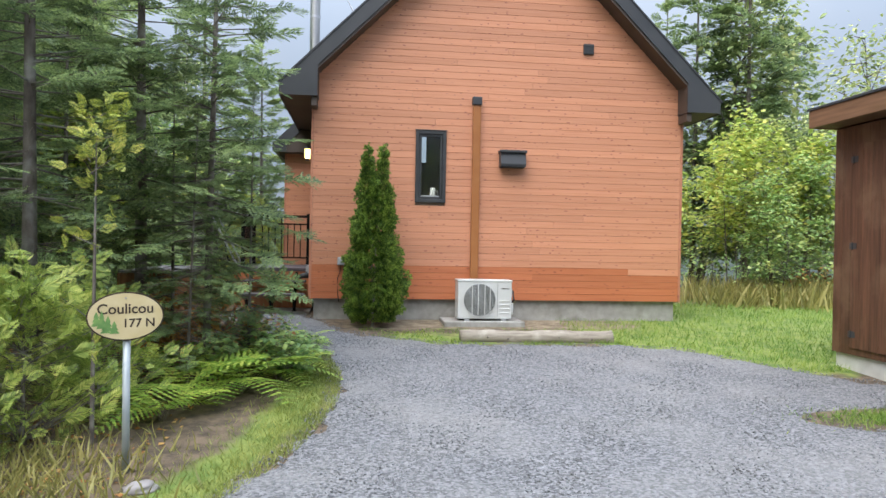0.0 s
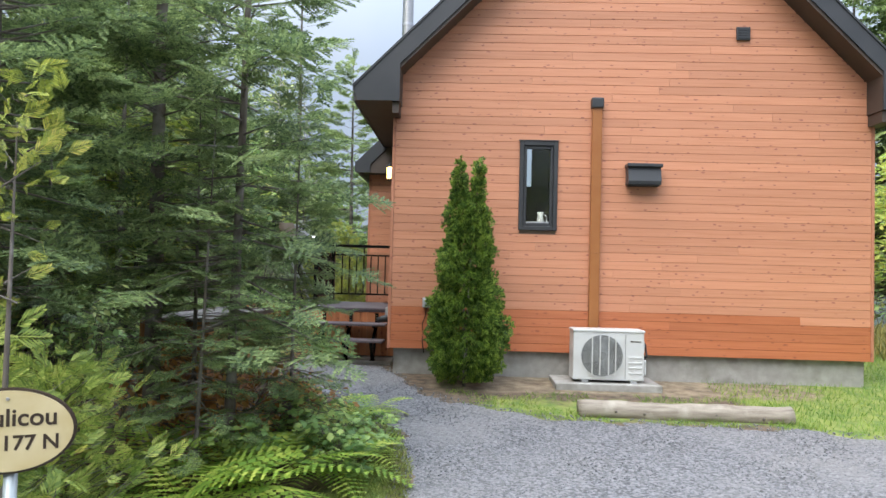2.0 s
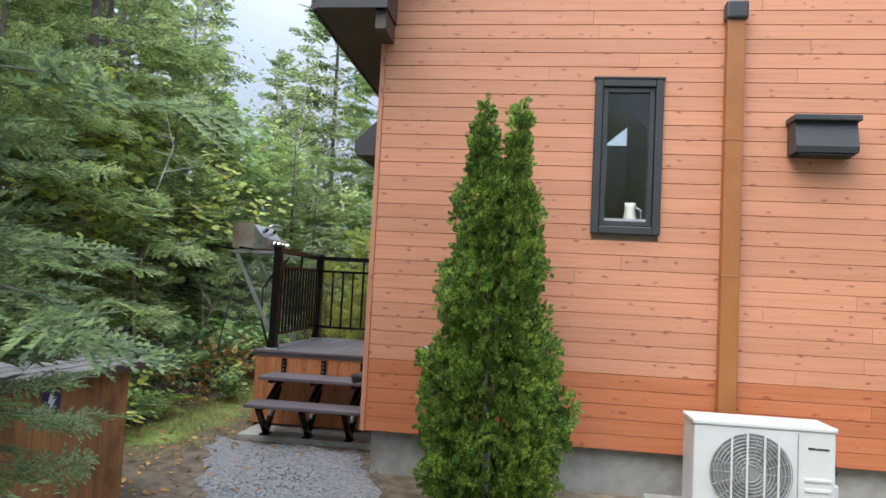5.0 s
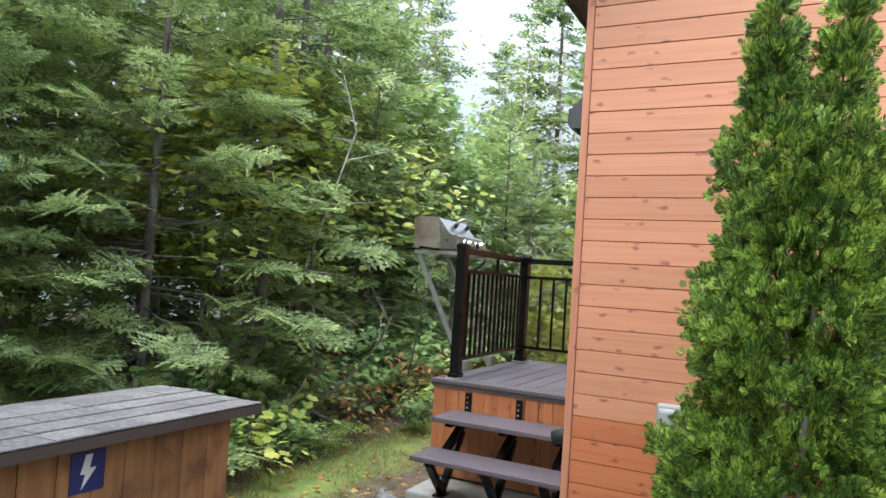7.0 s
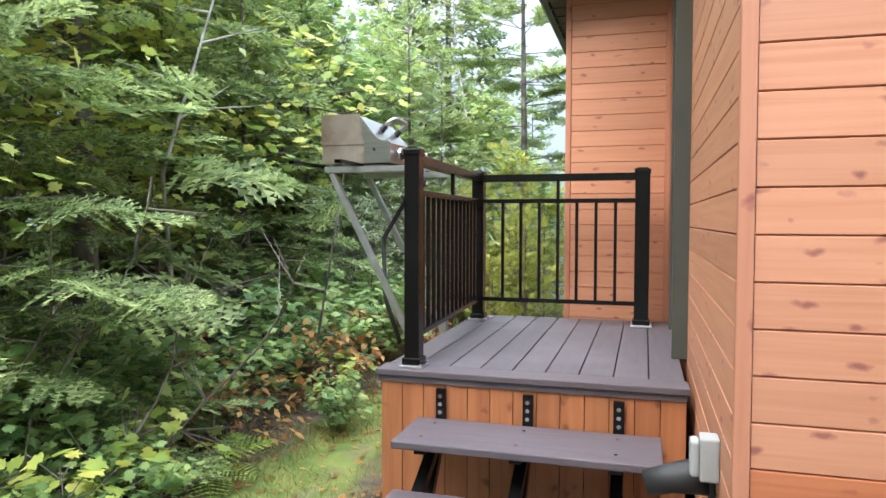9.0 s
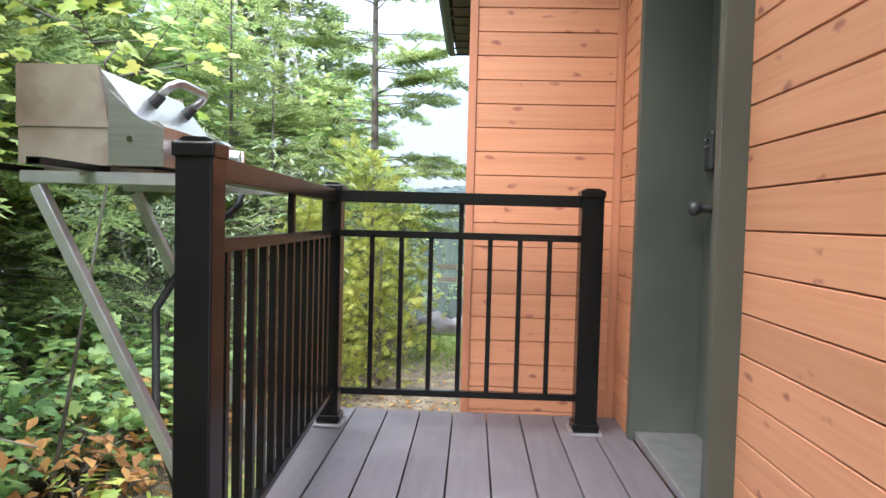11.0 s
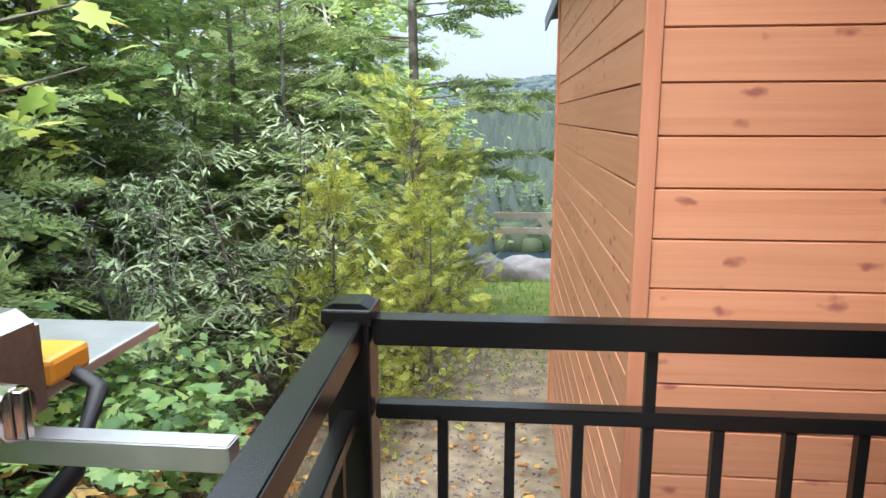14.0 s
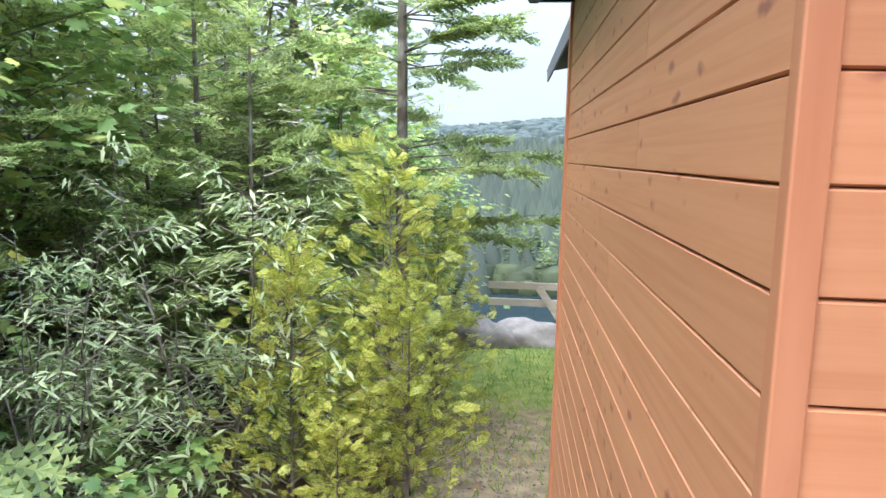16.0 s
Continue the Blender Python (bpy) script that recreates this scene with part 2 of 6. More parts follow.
M_BOXWOOD = surface("orange_brown_boards", (0.203, 0.090, 0.031), (0.328, 0.156, 0.058), 2, 0.65, bump=0.3, bump_scale=14, stretch=(14, 14, 0.9), spots=(0.156, 0.070, 0.027), spot_scale=6, vary=0.12)
M_SHINGLE = surface("grey_brown_shingle", (0.156, 0.140, 0.133), (0.281, 0.265, 0.242), 45, 0.95, bump=0.6, bump_scale=260, spots=(0.164, 0.140, 0.140), spot_scale=4, vary=0.14)
M_NAVY = surface("navy_plate", (0.012, 0.02, 0.1), (0.018, 0.03, 0.13), 5, 0.45, bump=0)
M_PAINTWHITE = surface("white_paint", (0.585, 0.585, 0.577), (0.640, 0.640, 0.624), 5, 0.5, bump=0)
M_CREAM = surface("cream_sign_face", (0.484, 0.390, 0.203), (0.577, 0.491, 0.296), 7, 0.5, bump=0.02)
M_BROWNINK = surface("dark_brown_lettering", (0.03, 0.018, 0.012), (0.04, 0.025, 0.016), 5, 0.5, bump=0)
M_SIGNGREEN = surface("painted_fir_green", (0.09, 0.2, 0.06), (0.2, 0.34, 0.1), 18, 0.5, bump=0)
M_POST = surface("blue_grey_metal_post", (0.3, 0.34, 0.36), (0.4, 0.44, 0.46), 6, 0.45, 0.3, bump=0.05)
M_BARK = surface("grey_bark", (0.075, 0.06, 0.05), (0.19, 0.165, 0.145), 12, 0.95, bump=0.7, bump_scale=50, stretch=(1, 1, 0.4), spots=(0.26, 0.25, 0.23), spot_scale=5)
M_BIRCH = surface("pale_bark", (0.35, 0.33, 0.3), (0.6, 0.58, 0.54), 9, 0.9, bump=0.3, bump_scale=40, spots=(0.12, 0.1, 0.09), spot_scale=8)
M_TWIG = surface("dead_twig", (0.11, 0.09, 0.075), (0.24, 0.2, 0.17), 8, 0.95, bump=0.2)
M_FIR = leaf_material("fir_needles", (0.125, 0.185, 0.07), (0.31, 0.40, 0.155), (0.54, 0.62, 0.25), 2.2, .55, .5)
M_FIRBLUE = leaf_material("dark_fir_needles", (0.085, 0.13, 0.065), (0.215, 0.3, 0.125), (0.37, 0.46, 0.19), 2.2, .55, .5)
M_CEDAR = leaf_material("cedar_hedge_sprays", (0.03, 0.07, 0.013), (0.125, 0.225, 0.03), (0.4, 0.53, 0.085), 6.0, 0.6, 0.3)
M_LCEDAR = leaf_material("light_cedar_sprays", (0.19, 0.28, 0.06), (0.36, 0.45, 0.1), (0.58, 0.6, 0.17), 1.8, 0.6, 0.4)
M_YCEDAR = leaf_material("yellow_green_cedar", (0.22, 0.27, 0.05), (0.42, 0.48, 0.09), (0.66, 0.6, 0.15), 1.8, 0.6, 0.4)
M_MAPLE = leaf_material("maple_leaves", (0.17, 0.29, 0.09), (0.31, 0.45, 0.15), (0.58, 0.60, 0.2), 1.3, 0.5, 0.45)
M_MAPLEY = leaf_material("yellowing_maple_leaves", (0.28, 0.4, 0.08), (0.5, 0.57, 0.13), (0.74, 0.66, 0.17), 1.3, 0.5, 0.45)
M_LOWMAPLE = leaf_material("low_maple_leaves", (0.12, 0.23, 0.075), (0.25, 0.385, 0.125), (0.45, 0.56, 0.17), 1.6, 0.5, 0.35)
M_WILLOW = leaf_material("willow_leaves", (0.2, 0.28, 0.14), (0.35, 0.43, 0.23), (0.52, 0.57, 0.33), 1.6, 0.5, 0.35)
M_FERN = leaf_material("fern_fronds", (0.150, 0.284, 0.044), (0.300, 0.434, 0.067), (0.510, 0.570, 0.120), 2.0, 0.55, 0.4)
M_RUST = leaf_material("rusty_dying_leaves", (0.230, 0.101, 0.029), (0.432, 0.202, 0.058), (0.600, 0.374, 0.115), 2.0, 0.7, 0.3)
M_GRASS = leaf_material("grass_blades", (0.100, 0.200, 0.031), (0.188, 0.312, 0.050), (0.375, 0.450, 0.100), 0.8, 0.6, 0.35)
M_VERGE = leaf_material("verge_grass_blades", (0.14, 0.19, 0.045), (0.27, 0.32, 0.075), (0.45, 0.45, 0.14), 1.5, 0.6, 0.35)
M_DRYGRASS = leaf_material("dry_grass_blades", (0.184, 0.184, 0.057), (0.322, 0.299, 0.092), (0.483, 0.414, 0.161), 0.8, 0.6, 0.35)
M_FARLEAF = leaf_material("far_leaves", (0.2, 0.27, 0.11), (0.35, 0.43, 0.16), (0.6, 0.6, 0.24), 0.5, 0.6, 0.35)
M_STONE = surface("gravel_stone", (0.109, 0.112, 0.121), (0.265, 0.268, 0.277), 40, 0.9, bump=0.2, bump_scale=200)
M_ROCK = surface("pale_rock", (0.14, 0.128, 0.124), (0.27, 0.248, 0.242), 5, 0.9, bump=0.5, bump_scale=20)
M_WOODGREY = surface("grey_timber", (0.55, 0.51, 0.47), (0.7, 0.66, 0.62), 4, 0.8, bump=0.2, stretch=(1, 8, 8))
M_ROOM = surface("dim_room_wall", (0.2, 0.15, 0.11), (0.26, 0.2, 0.15), 2, 0.8, bump=0)

glass_m, gn, gl, gb = material("window_glass", 0.02)
gb.inputs["Base Color"].default_value = (0.9, 0.95, 0.93, 1)
gb.inputs["Transmission Weight"].default_value, gb.inputs["IOR"].default_value = 1.0, 1.5
M_GLASS = glass_m
lamp_m, ln_, ll_, lb_ = material("warm_lamp_glass", 0.3)
lb_.inputs["Base Color"].default_value = (0.9, 0.6, 0.25, 1)
lb_.inputs["Emission Color"].default_value, lb_.inputs["Emission Strength"].default_value = (1.0, 0.62, 0.2, 1), 3.0
M_LAMP = lamp_m
water_m, _, _, wb_ = material("lake_water", 0.08)
wb_.inputs["Base Color"].default_value = (0.012, 0.02, 0.024, 1)
wb_.inputs["Specular IOR Level"].default_value, wb_.inputs["IOR"].default_value = 0.06, 1.15
M_WATER = water_m


def ground_material():
    """Forest soil, lawn and worn path, laid out by the two mesh attributes grass and dirt."""
    m, n, l, b = material("ground_soil_and_grass", 0.95)
    geo = n.new("ShaderNodeNewGeometry")

    def two(c1, c2, s):
        no, ra = n.new("ShaderNodeTexNoise"), n.new("ShaderNodeValToRGB")
        no.inputs["Scale"].default_value, no.inputs["Detail"].default_value = s, 8
        l.new(geo.outputs["Position"], no.inputs["Vector"])
        ra.color_ramp.elements[0].position, ra.color_ramp.elements[1].position = 0.35, 0.65
        ra.color_ramp.elements[0].color, ra.color_ramp.elements[1].color = (*c1, 1), (*c2, 1)
        l.new(no.outputs["Fac"], ra.inputs["Fac"])
        return ra.outputs["Color"]

    soil, lawn, path = two((0.06, 0.045, 0.03), (0.16, 0.115, 0.075), 9), two((0.1, 0.16, 0.03), (0.22, 0.25, 0.06), 6), two((0.12, 0.09, 0.06), (0.26, 0.21, 0.14), 7)
    col = soil
    for attr, c in (("grass", lawn), ("dirt", path)):
        at, no, mt, ra, mx = n.new("ShaderNodeAttribute"), n.new("ShaderNodeTexNoise"), n.new("ShaderNodeMath"), n.new("ShaderNodeValToRGB"), n.new("ShaderNodeMix")
        at.attribute_name = attr
        no.inputs["Scale"].default_value, no.inputs["Detail"].default_value = 5.0, 6
        l.new(geo.outputs["Position"], no.inputs["Vector"])
        mt.operation, mt.inputs[1].default_value = "MULTIPLY_ADD", 0.7
        l.new(no.outputs["Fac"], mt.inputs[0])
        l.new(at.outputs["Fac"], mt.inputs[2])
        ra.color_ramp.elements[0].position, ra.color_ramp.elements[1].position = 0.72, 0.95
        l.new(mt.outputs["Value"], ra.inputs["Fac"])
        mx.data_type = "RGBA"
        l.new(ra.outputs["Color"], mx.inputs["Factor"])
        l.new(col, mx.inputs["A"])
        l.new(c, mx.inputs["B"])
        col = mx.outputs["Result"]
    l.new(col, b.inputs["Base Color"])
    nb, bp = n.new("ShaderNodeTexNoise"), n.new("ShaderNodeBump")
    nb.inputs["Scale"].default_value, nb.inputs["Detail"].default_value = 40, 6
    l.new(geo.outputs["Position"], nb.inputs["Vector"])
    bp.inputs["Strength"].default_value, bp.inputs["Distance"].default_value = 0.5, 0.02
    l.new(nb.outputs["Fac"], bp.inputs["Height"])
    l.new(bp.outputs["Normal"], b.inputs["Normal"])
    return m


def gravel_material():
    """Crushed grey stone: fine cells in three greys, tyre-worn paler patches."""
    m, n, l, b = material("crushed_gravel", 0.95)
    geo, vo, ra, no, mx, r2 = (n.new("ShaderNodeNewGeometry"), n.new("ShaderNodeTexVoronoi"), n.new("ShaderNodeValToRGB"),
                               n.new("ShaderNodeTexNoise"), n.new("ShaderNodeMix"), n.new("ShaderNodeValToRGB"))
    vo.inputs["Scale"].default_value = 55
    l.new(geo.outputs["Position"], vo.inputs["Vector"])
    sp = n.new("ShaderNodeSeparateColor")
    l.new(vo.outputs["Color"], sp.inputs["Color"])
    l.new(sp.outputs["Red"], ra.inputs["Fac"])
    ra.color_ramp.elements[0].color, ra.color_ramp.elements[1].color = (0.06, 0.061, 0.066, 1), (0.235, 0.234, 0.242, 1)
    no.inputs["Scale"].default_value, no.inputs["Detail"].default_value = 0.8, 4
    l.new(geo.outputs["Position"], no.inputs["Vector"])
    l.new(no.outputs["Fac"], r2.inputs["Fac"])
    r2.color_ramp.elements[0].position, r2.color_ramp.elements[1].position = 0.45, 0.7
    r2.color_ramp.elements[0].color, r2.color_ramp.elements[1].color = (0, 0, 0, 1), (0.55, 0.55, 0.55, 1)
    mx.data_type = "RGBA"
    l.new(r2.outputs["Color"], mx.inputs["Factor"])
    l.new(ra.outputs["Color"], mx.inputs["A"])
    mx.inputs["B"].default_value = (0.23, 0.222, 0.215, 1)
    l.new(mx.outputs["Result"], b.inputs["Base Color"])
    bp = n.new("ShaderNodeBump")
    bp.inputs["Strength"].default_value, bp.inputs["Distance"].default_value, bp.invert = 0.8, 0.012, True
    l.new(vo.outputs["Distance"], bp.inputs["Height"])
    l.new(bp.outputs["Normal"], b.inputs["Normal"])
    return m


M_GROUND, M_GRAVEL = ground_material(), gravel_material()

# ---- small builders ----


def part(name, bm, mat, parent=None, label="", smooth=False):
    """One bmesh as one mesh object, under a thing or a part."""
    me = bpy.data.meshes.new(name)
    bm.to_mesh(me)
    bm.free()
    me.materials.append(mat)
    if smooth:
        for p in me.polygons:
            p.use_smooth = True
    ob = new(name, me)
    if parent:
        ob.parent = parent
    return tagged(ob, label=label)


def thing(name, label, category, group="", kind="", at=(0, 0, 0)):
    ob = new(name)
    ob.location = at
    ob.empty_display_size = 0.1
    return tagged(ob, label, category, group, kind)


def box(x0, x1, y0, y1, z0, z1, bevel=0.0, bm=None, m=None):
    bm = bm or bmesh.new()
    r = bmesh.ops.create_cube(bm, size=1.0, matrix=Matrix.Translation(((x0 + x1) / 2, (y0 + y1) / 2, (z0 + z1) / 2)) @ Matrix.Diagonal((x1 - x0, y1 - y0, z1 - z0, 1)))
    if bevel:
        es = {e for v in r["verts"] for e in v.link_edges}
        out = bmesh.ops.bevel(bm, geom=list(es), offset=bevel, segments=2, profile=0.5, affect="EDGES")
        if m:
            bmesh.ops.transform(bm, matrix=m, verts=[v for v in bm.verts])
    elif m:
        bmesh.ops.transform(bm, matrix=m, verts=r["verts"])
    return bm


def rod(p0, p1, r0, r1=None, n=10, bm=None, caps=True):
    """A tapered round bar between two points."""
    bm = bm or bmesh.new()
    p0, p1 = Vector(p0), Vector(p1)
    d = p1 - p0
    m = Matrix.Translation((p0 + p1) / 2) @ d.to_track_quat("Z", "Y").to_matrix().to_4x4()
    bmesh.ops.create_cone(bm, cap_ends=caps, segments=n, radius1=r0, radius2=r0 if r1 is None else r1, depth=d.length, matrix=m)
    return bm


def bar(p0, p1, w, h, bm=None, bevel=0.0):
    """A square tube between two points."""
    bm = bm or bmesh.new()
    p0, p1 = Vector(p0), Vector(p1)
    d = p1 - p0
    m = Matrix.Translation((p0 + p1) / 2) @ d.to_track_quat("X", "Z").to_matrix().to_4x4() @ Matrix.Diagonal((d.length, w, h, 1))
    r = bmesh.ops.create_cube(bm, size=1.0, matrix=m)
    if bevel:
        bmesh.ops.bevel(bm, geom=list({e for v in r["verts"] for e in v.link_edges}), offset=bevel, segments=2, affect="EDGES")
    return bm


def tube(points, r, n=8, bm=None):
    """A round tube along a line of points."""
    bm = bm or bmesh.new()
    pts = [Vector(p) for p in points]
    rings = []
    for i, p in enumerate(pts):
        d = (pts[min(i + 1, len(pts) - 1)] - pts[max(i - 1, 0)]).normalized()
        q = d.to_track_quat("Z", "Y")
        rr = r[i] if isinstance(r, (list, tuple)) else r
        rings.append([bm.verts.new(p + q @ Vector((rr * math.cos(a), rr * math.sin(a), 0))) for a in [2 * math.pi * k / n for k in range(n)]])
    for a, b in zip(rings, rings[1:]):
        for k in range(n):
            bm.faces.new((a[k], a[(k + 1) % n], b[(k + 1) % n], b[k]))
    bm.faces.new(rings[0][::-1])
    bm.faces.new(rings[-1])
    return bm


def prism(pts, axis, a, b, bm=None):
    """A flat outline, (u, v) points, pushed along an axis from a to b."""
    bm = bm or bmesh.new()

    def at(u, v, w):
        return {"x": (w, u, v), "y": (u, w, v), "z": (u, v, w)}[axis]
    lo, hi = [bm.verts.new(at(u, v, a)) for u, v in pts], [bm.verts.new(at(u, v, b)) for u, v in pts]
    n = len(pts)
    bm.faces.new(lo)
    bm.faces.new(hi[::-1])
    for i in range(n):
        bm.faces.new((lo[i], hi[i], hi[(i + 1) % n], lo[(i + 1) % n]))
    bmesh.ops.recalc_face_normals(bm, faces=bm.faces[:])
    return bm


def array_mesh(name, verts, tris, mats, index=None, smooth=False):
    """A mesh straight from arrays of corners and triangles."""
    me = bpy.data.meshes.new(name)
    verts, tris = np.asarray(verts, np.float32), np.asarray(tris, np.int32)
    me.vertices.add(len(verts))
    me.vertices.foreach_set("co", verts.ravel())
    me.loops.add(tris.size)
    me.loops.foreach_set("vertex_index", tris.ravel())
    me.polygons.add(len(tris))
    me.polygons.foreach_set("loop_start", np.arange(0, tris.size, 3, dtype=np.int32))
    if index is not None:
        me.polygons.foreach_set("material_index", np.asarray(index, np.int32))
    if smooth:
        me.polygons.foreach_set("use_smooth", np.ones(len(tris), bool))
    for m in (mats if isinstance(mats, (list, tuple)) else [mats]):
        me.materials.append(m)
    me.update(calc_edges=True)
    return me


def scatter(template, frames):
    """Many copies of a small shape (corners, triangles) at 4 x 4 poses, as two arrays."""
    tv, tf = template
    n, k = len(frames), len(tv)
    f = np.asarray(frames, np.float32)
    v = np.einsum("nij,kj->nki", f[:, :3, :3], tv) + f[:, None, :3, 3]
    t = (tf[None] + (np.arange(n) * k)[:, None, None]).reshape(-1, 3)
    return v.reshape(-1, 3), t


def join_arrays(parts_):
    vs, ts, o = [], [], 0
    for v, t in parts_:
        vs.append(v)
        ts.append(np.asarray(t) + o)
        o += len(v)
    return np.concatenate(vs), np.concatenate(ts)


def frames_from(pos, xdir, up, size):
    """Poses from arrays: place, long axis, rough up and size."""
    x = xdir / np.maximum(np.linalg.norm(xdir, axis=1, keepdims=True), 1e-6)
    y = np.cross(up, x)
    y /= np.maximum(np.linalg.norm(y, axis=1, keepdims=True), 1e-6)
    z = np.cross(x, y)
    f = np.zeros((len(pos), 4, 4), np.float32)
    s = np.asarray(size, np.float32).reshape(-1, 1)
    f[:, :3, 0], f[:, :3, 1], f[:, :3, 2], f[:, :3, 3], f[:, 3, 3] = x * s, y * s, z * s, pos, 1
    return f


def grade(y):
    """Height of the ground along the walk: it climbs gently to the house."""
    return -0.3 + 0.05 * np.clip(np.asarray(y, float) - 2.0, 0, 10)


def ground_z(x, y):
    x, y = np.asarray(x, float), np.asarray(y, float)
    z = grade(y)
    z = z + 0.35 * np.clip((-x - 2.2) / 6, 0, 1) * np.clip((13 - y) / 6, 0, 1)
    z = z + 0.12 * np.clip((y - 15) / 4, 0, 1) - 0.4 * np.clip((y - 18.8) / 3.5, 0, 1)
    bump = 0.05 * np.sin(x * 1.3 + 0.7 * y) * np.sin(y * 0.9 - 0.4 * x) * np.clip((-x - 1.8) / 1.5, 0, 1)
    far = np.clip((y - 23) / 30, 0, 1)
    return z + bump - 24 * far ** 1.5


# ---- ground, gravel, lake and hills ----
def axis_steps(near0, near1, step, far0, far1):
    a = list(np.arange(near0, near1 + step / 2, step))
    d, v = step, near0
    while v > far0:
        d *= 1.25
        v -= d
        a.insert(0, v)
    d, v = step, near1
    while v < far1:
        d *= 1.25
        v += d
        a.append(v)
    return np.array(a)


gx, gy = axis_steps(-6, 8, 0.16, -900, 900), axis_steps(0, 25, 0.16, -200, 1500)
GX, GY = np.meshgrid(gx, gy, indexing="ij")
GZ = ground_z(GX, GY)
gverts = np.stack([GX, GY, GZ], -1).reshape(-1, 3)
nx_, ny_ = len(gx), len(gy)
ii, jj = np.meshgrid(np.arange(nx_ - 1), np.arange(ny_ - 1), indexing="ij")
q0 = (ii * ny_ + jj).ravel()
gtris = np.concatenate([np.stack([q0, q0 + ny_, q0 + ny_ + 1], 1), np.stack([q0, q0 + ny_ + 1, q0 + 1], 1)])
gme = array_mesh("ground", gverts, gtris, M_GROUND, smooth=True)
fx, fy = gverts[:, 0], gverts[:, 1]


def soft(v, a, b):
    return np.clip((v - a) / (b - a), 0, 1)


def left_edge(y):
    """Where the gravel ends on the forest side."""
    return np.interp(y, [0, 3, 5.2, 6.5, 7.6, 8.6, 9.6, 10.6, 11.6, 12.9], [-2.2, -1.3, -0.62, -0.12, 0.08, 0.08, -0.1, -0.75, -1.45, -2.0])


def far_edge(x):
    """Where the gravel ends towards the house and the lawn."""
    return np.interp(x, [-2.0, -0.6, -0.3, 0.1, 0.7, 1.5, 2.6, 3.8, 4.5, 5.0, 5.6, 9], [13.0, 12.9, 12.1, 11.1, 10.6, 10.25, 10.2, 10.1, 9.8, 9.0, 8.2, 7.6])


lawn = soft(fx, 3.2, 3.8) * soft(fy, 8.0, 9.0) * soft(-fx, -14, -11)
strip = np.clip(1 - np.abs(fx - (left_edge(fy) - 0.28)) / 0.42, 0, 1) * soft(-fy, -9.4, -8.6)
front = soft(fy, 9.9, 10.3) * soft(-fy, -11.6, -10.8) * soft(fx, 0.2, 0.8)
side_path = np.clip(1 - np.abs(fx + 2.45) / 0.75, 0, 1) * soft(fy, 11.8, 12.6) * soft(-fy, -17.5, -15.5)
behind = soft(fx, -2.3, -1.7) * soft(fy, 18.4, 19.6) * soft(-fy, -26, -24)
grass = np.clip(np.maximum.reduce([lawn, strip * 0.9, front * 0.62, side_path * 0.85, behind]), 0, 1)
dirt = np.clip(np.maximum.reduce([soft(fx, -2.7, -1.9) * soft(fy, 15.2, 15.8) * soft(-fy, -22.5, -20.0) * 0.75,
                                  soft(fy, 10.9, 11.5) * soft(-fy, -12.6, -12.4) * soft(fx, -0.2, 0.3) * soft(-fx, -5.4, -4.2) * 0.7,
                                  np.clip(1 - np.abs(fx + 2.3) / 0.5, 0, 1) * soft(fy, 12.5, 13.5) * soft(-fy, -17, -15) * 0.45]), 0, 1)
for key, val in (("grass", grass), ("dirt", dirt)):
    a_ = gme.attributes.new(key, "FLOAT", "POINT")
    a_.data.foreach_set("value", val.astype(np.float32))
tagged(new("ground", gme), "forest soil, worn path and lawn on a gentle slope", "ground", kind="structure")

# the drive: a sheet of gravel whose edge follows the lawn and the forest
dx_, dy_ = np.arange(-3.4, 9.01, 0.08), np.arange(-8, 13.3, 0.08)
DX, DY = np.meshgrid(dx_, dy_, indexing="ij")
wob = 0.06 * np.sin(DX * 9.1 + DY * 4.3) + 0.05 * np.sin(DY * 11.7 - DX * 6.1) + 0.04 * np.sin(DX * 23 + DY * 19)
inside = np.minimum(DX - left_edge(DY), far_edge(DX) - DY) + wob
tuft_r = ((DX - 4.9) / 0.75) ** 2 + ((DY - 6.9) / 0.3) ** 2
inside = np.minimum(inside, (tuft_r - 1) * 0.3)
DZ = ground_z(DX, DY) - 0.03 + 0.042 * np.clip((inside + 0.12) / 0.24, 0, 1) + 0.006 * np.sin(DX * 5) * np.sin(DY * 4.1)
keep = inside > -0.14
idx = -np.ones(DX.shape, int)
quad = keep[:-1, :-1] & keep[1:, :-1] & keep[:-1, 1:] & keep[1:, 1:]
nyd = len(dy_)
qi, qj = np.nonzero(quad)
base_i = qi * nyd + qj
dtr = np.concatenate([np.stack([base_i, base_i + nyd, base_i + nyd + 1], 1), np.stack([base_i, base_i + nyd + 1, base_i + 1], 1)])
used, inv = np.unique(dtr, return_inverse=True)
dverts = np.stack([DX, DY, DZ], -1).reshape(-1, 3)[used]
drive = new("gravel_drive", array_mesh("gravel_drive", dverts, inv.reshape(-1, 3), M_GRAVEL, smooth=True))
tagged(drive, "crushed grey gravel drive with paler worn tracks", "gravel drive", kind="structure")

rng = np.random.default_rng(7)


def pebble_template():
    v = np.array([(1, 0, 0), (-1, 0, 0), (0, 1, 0), (0, -1, 0), (0, 0, 0.8), (0, 0, -0.6)], np.float32)
    v *= np.array([1, 0.8, 0.7])
    f = np.array([(0, 2, 4), (2, 1, 4), (1, 3, 4), (3, 0, 4), (2, 0, 5), (1, 2, 5), (3, 1, 5), (0, 3, 5)])
    return v, f


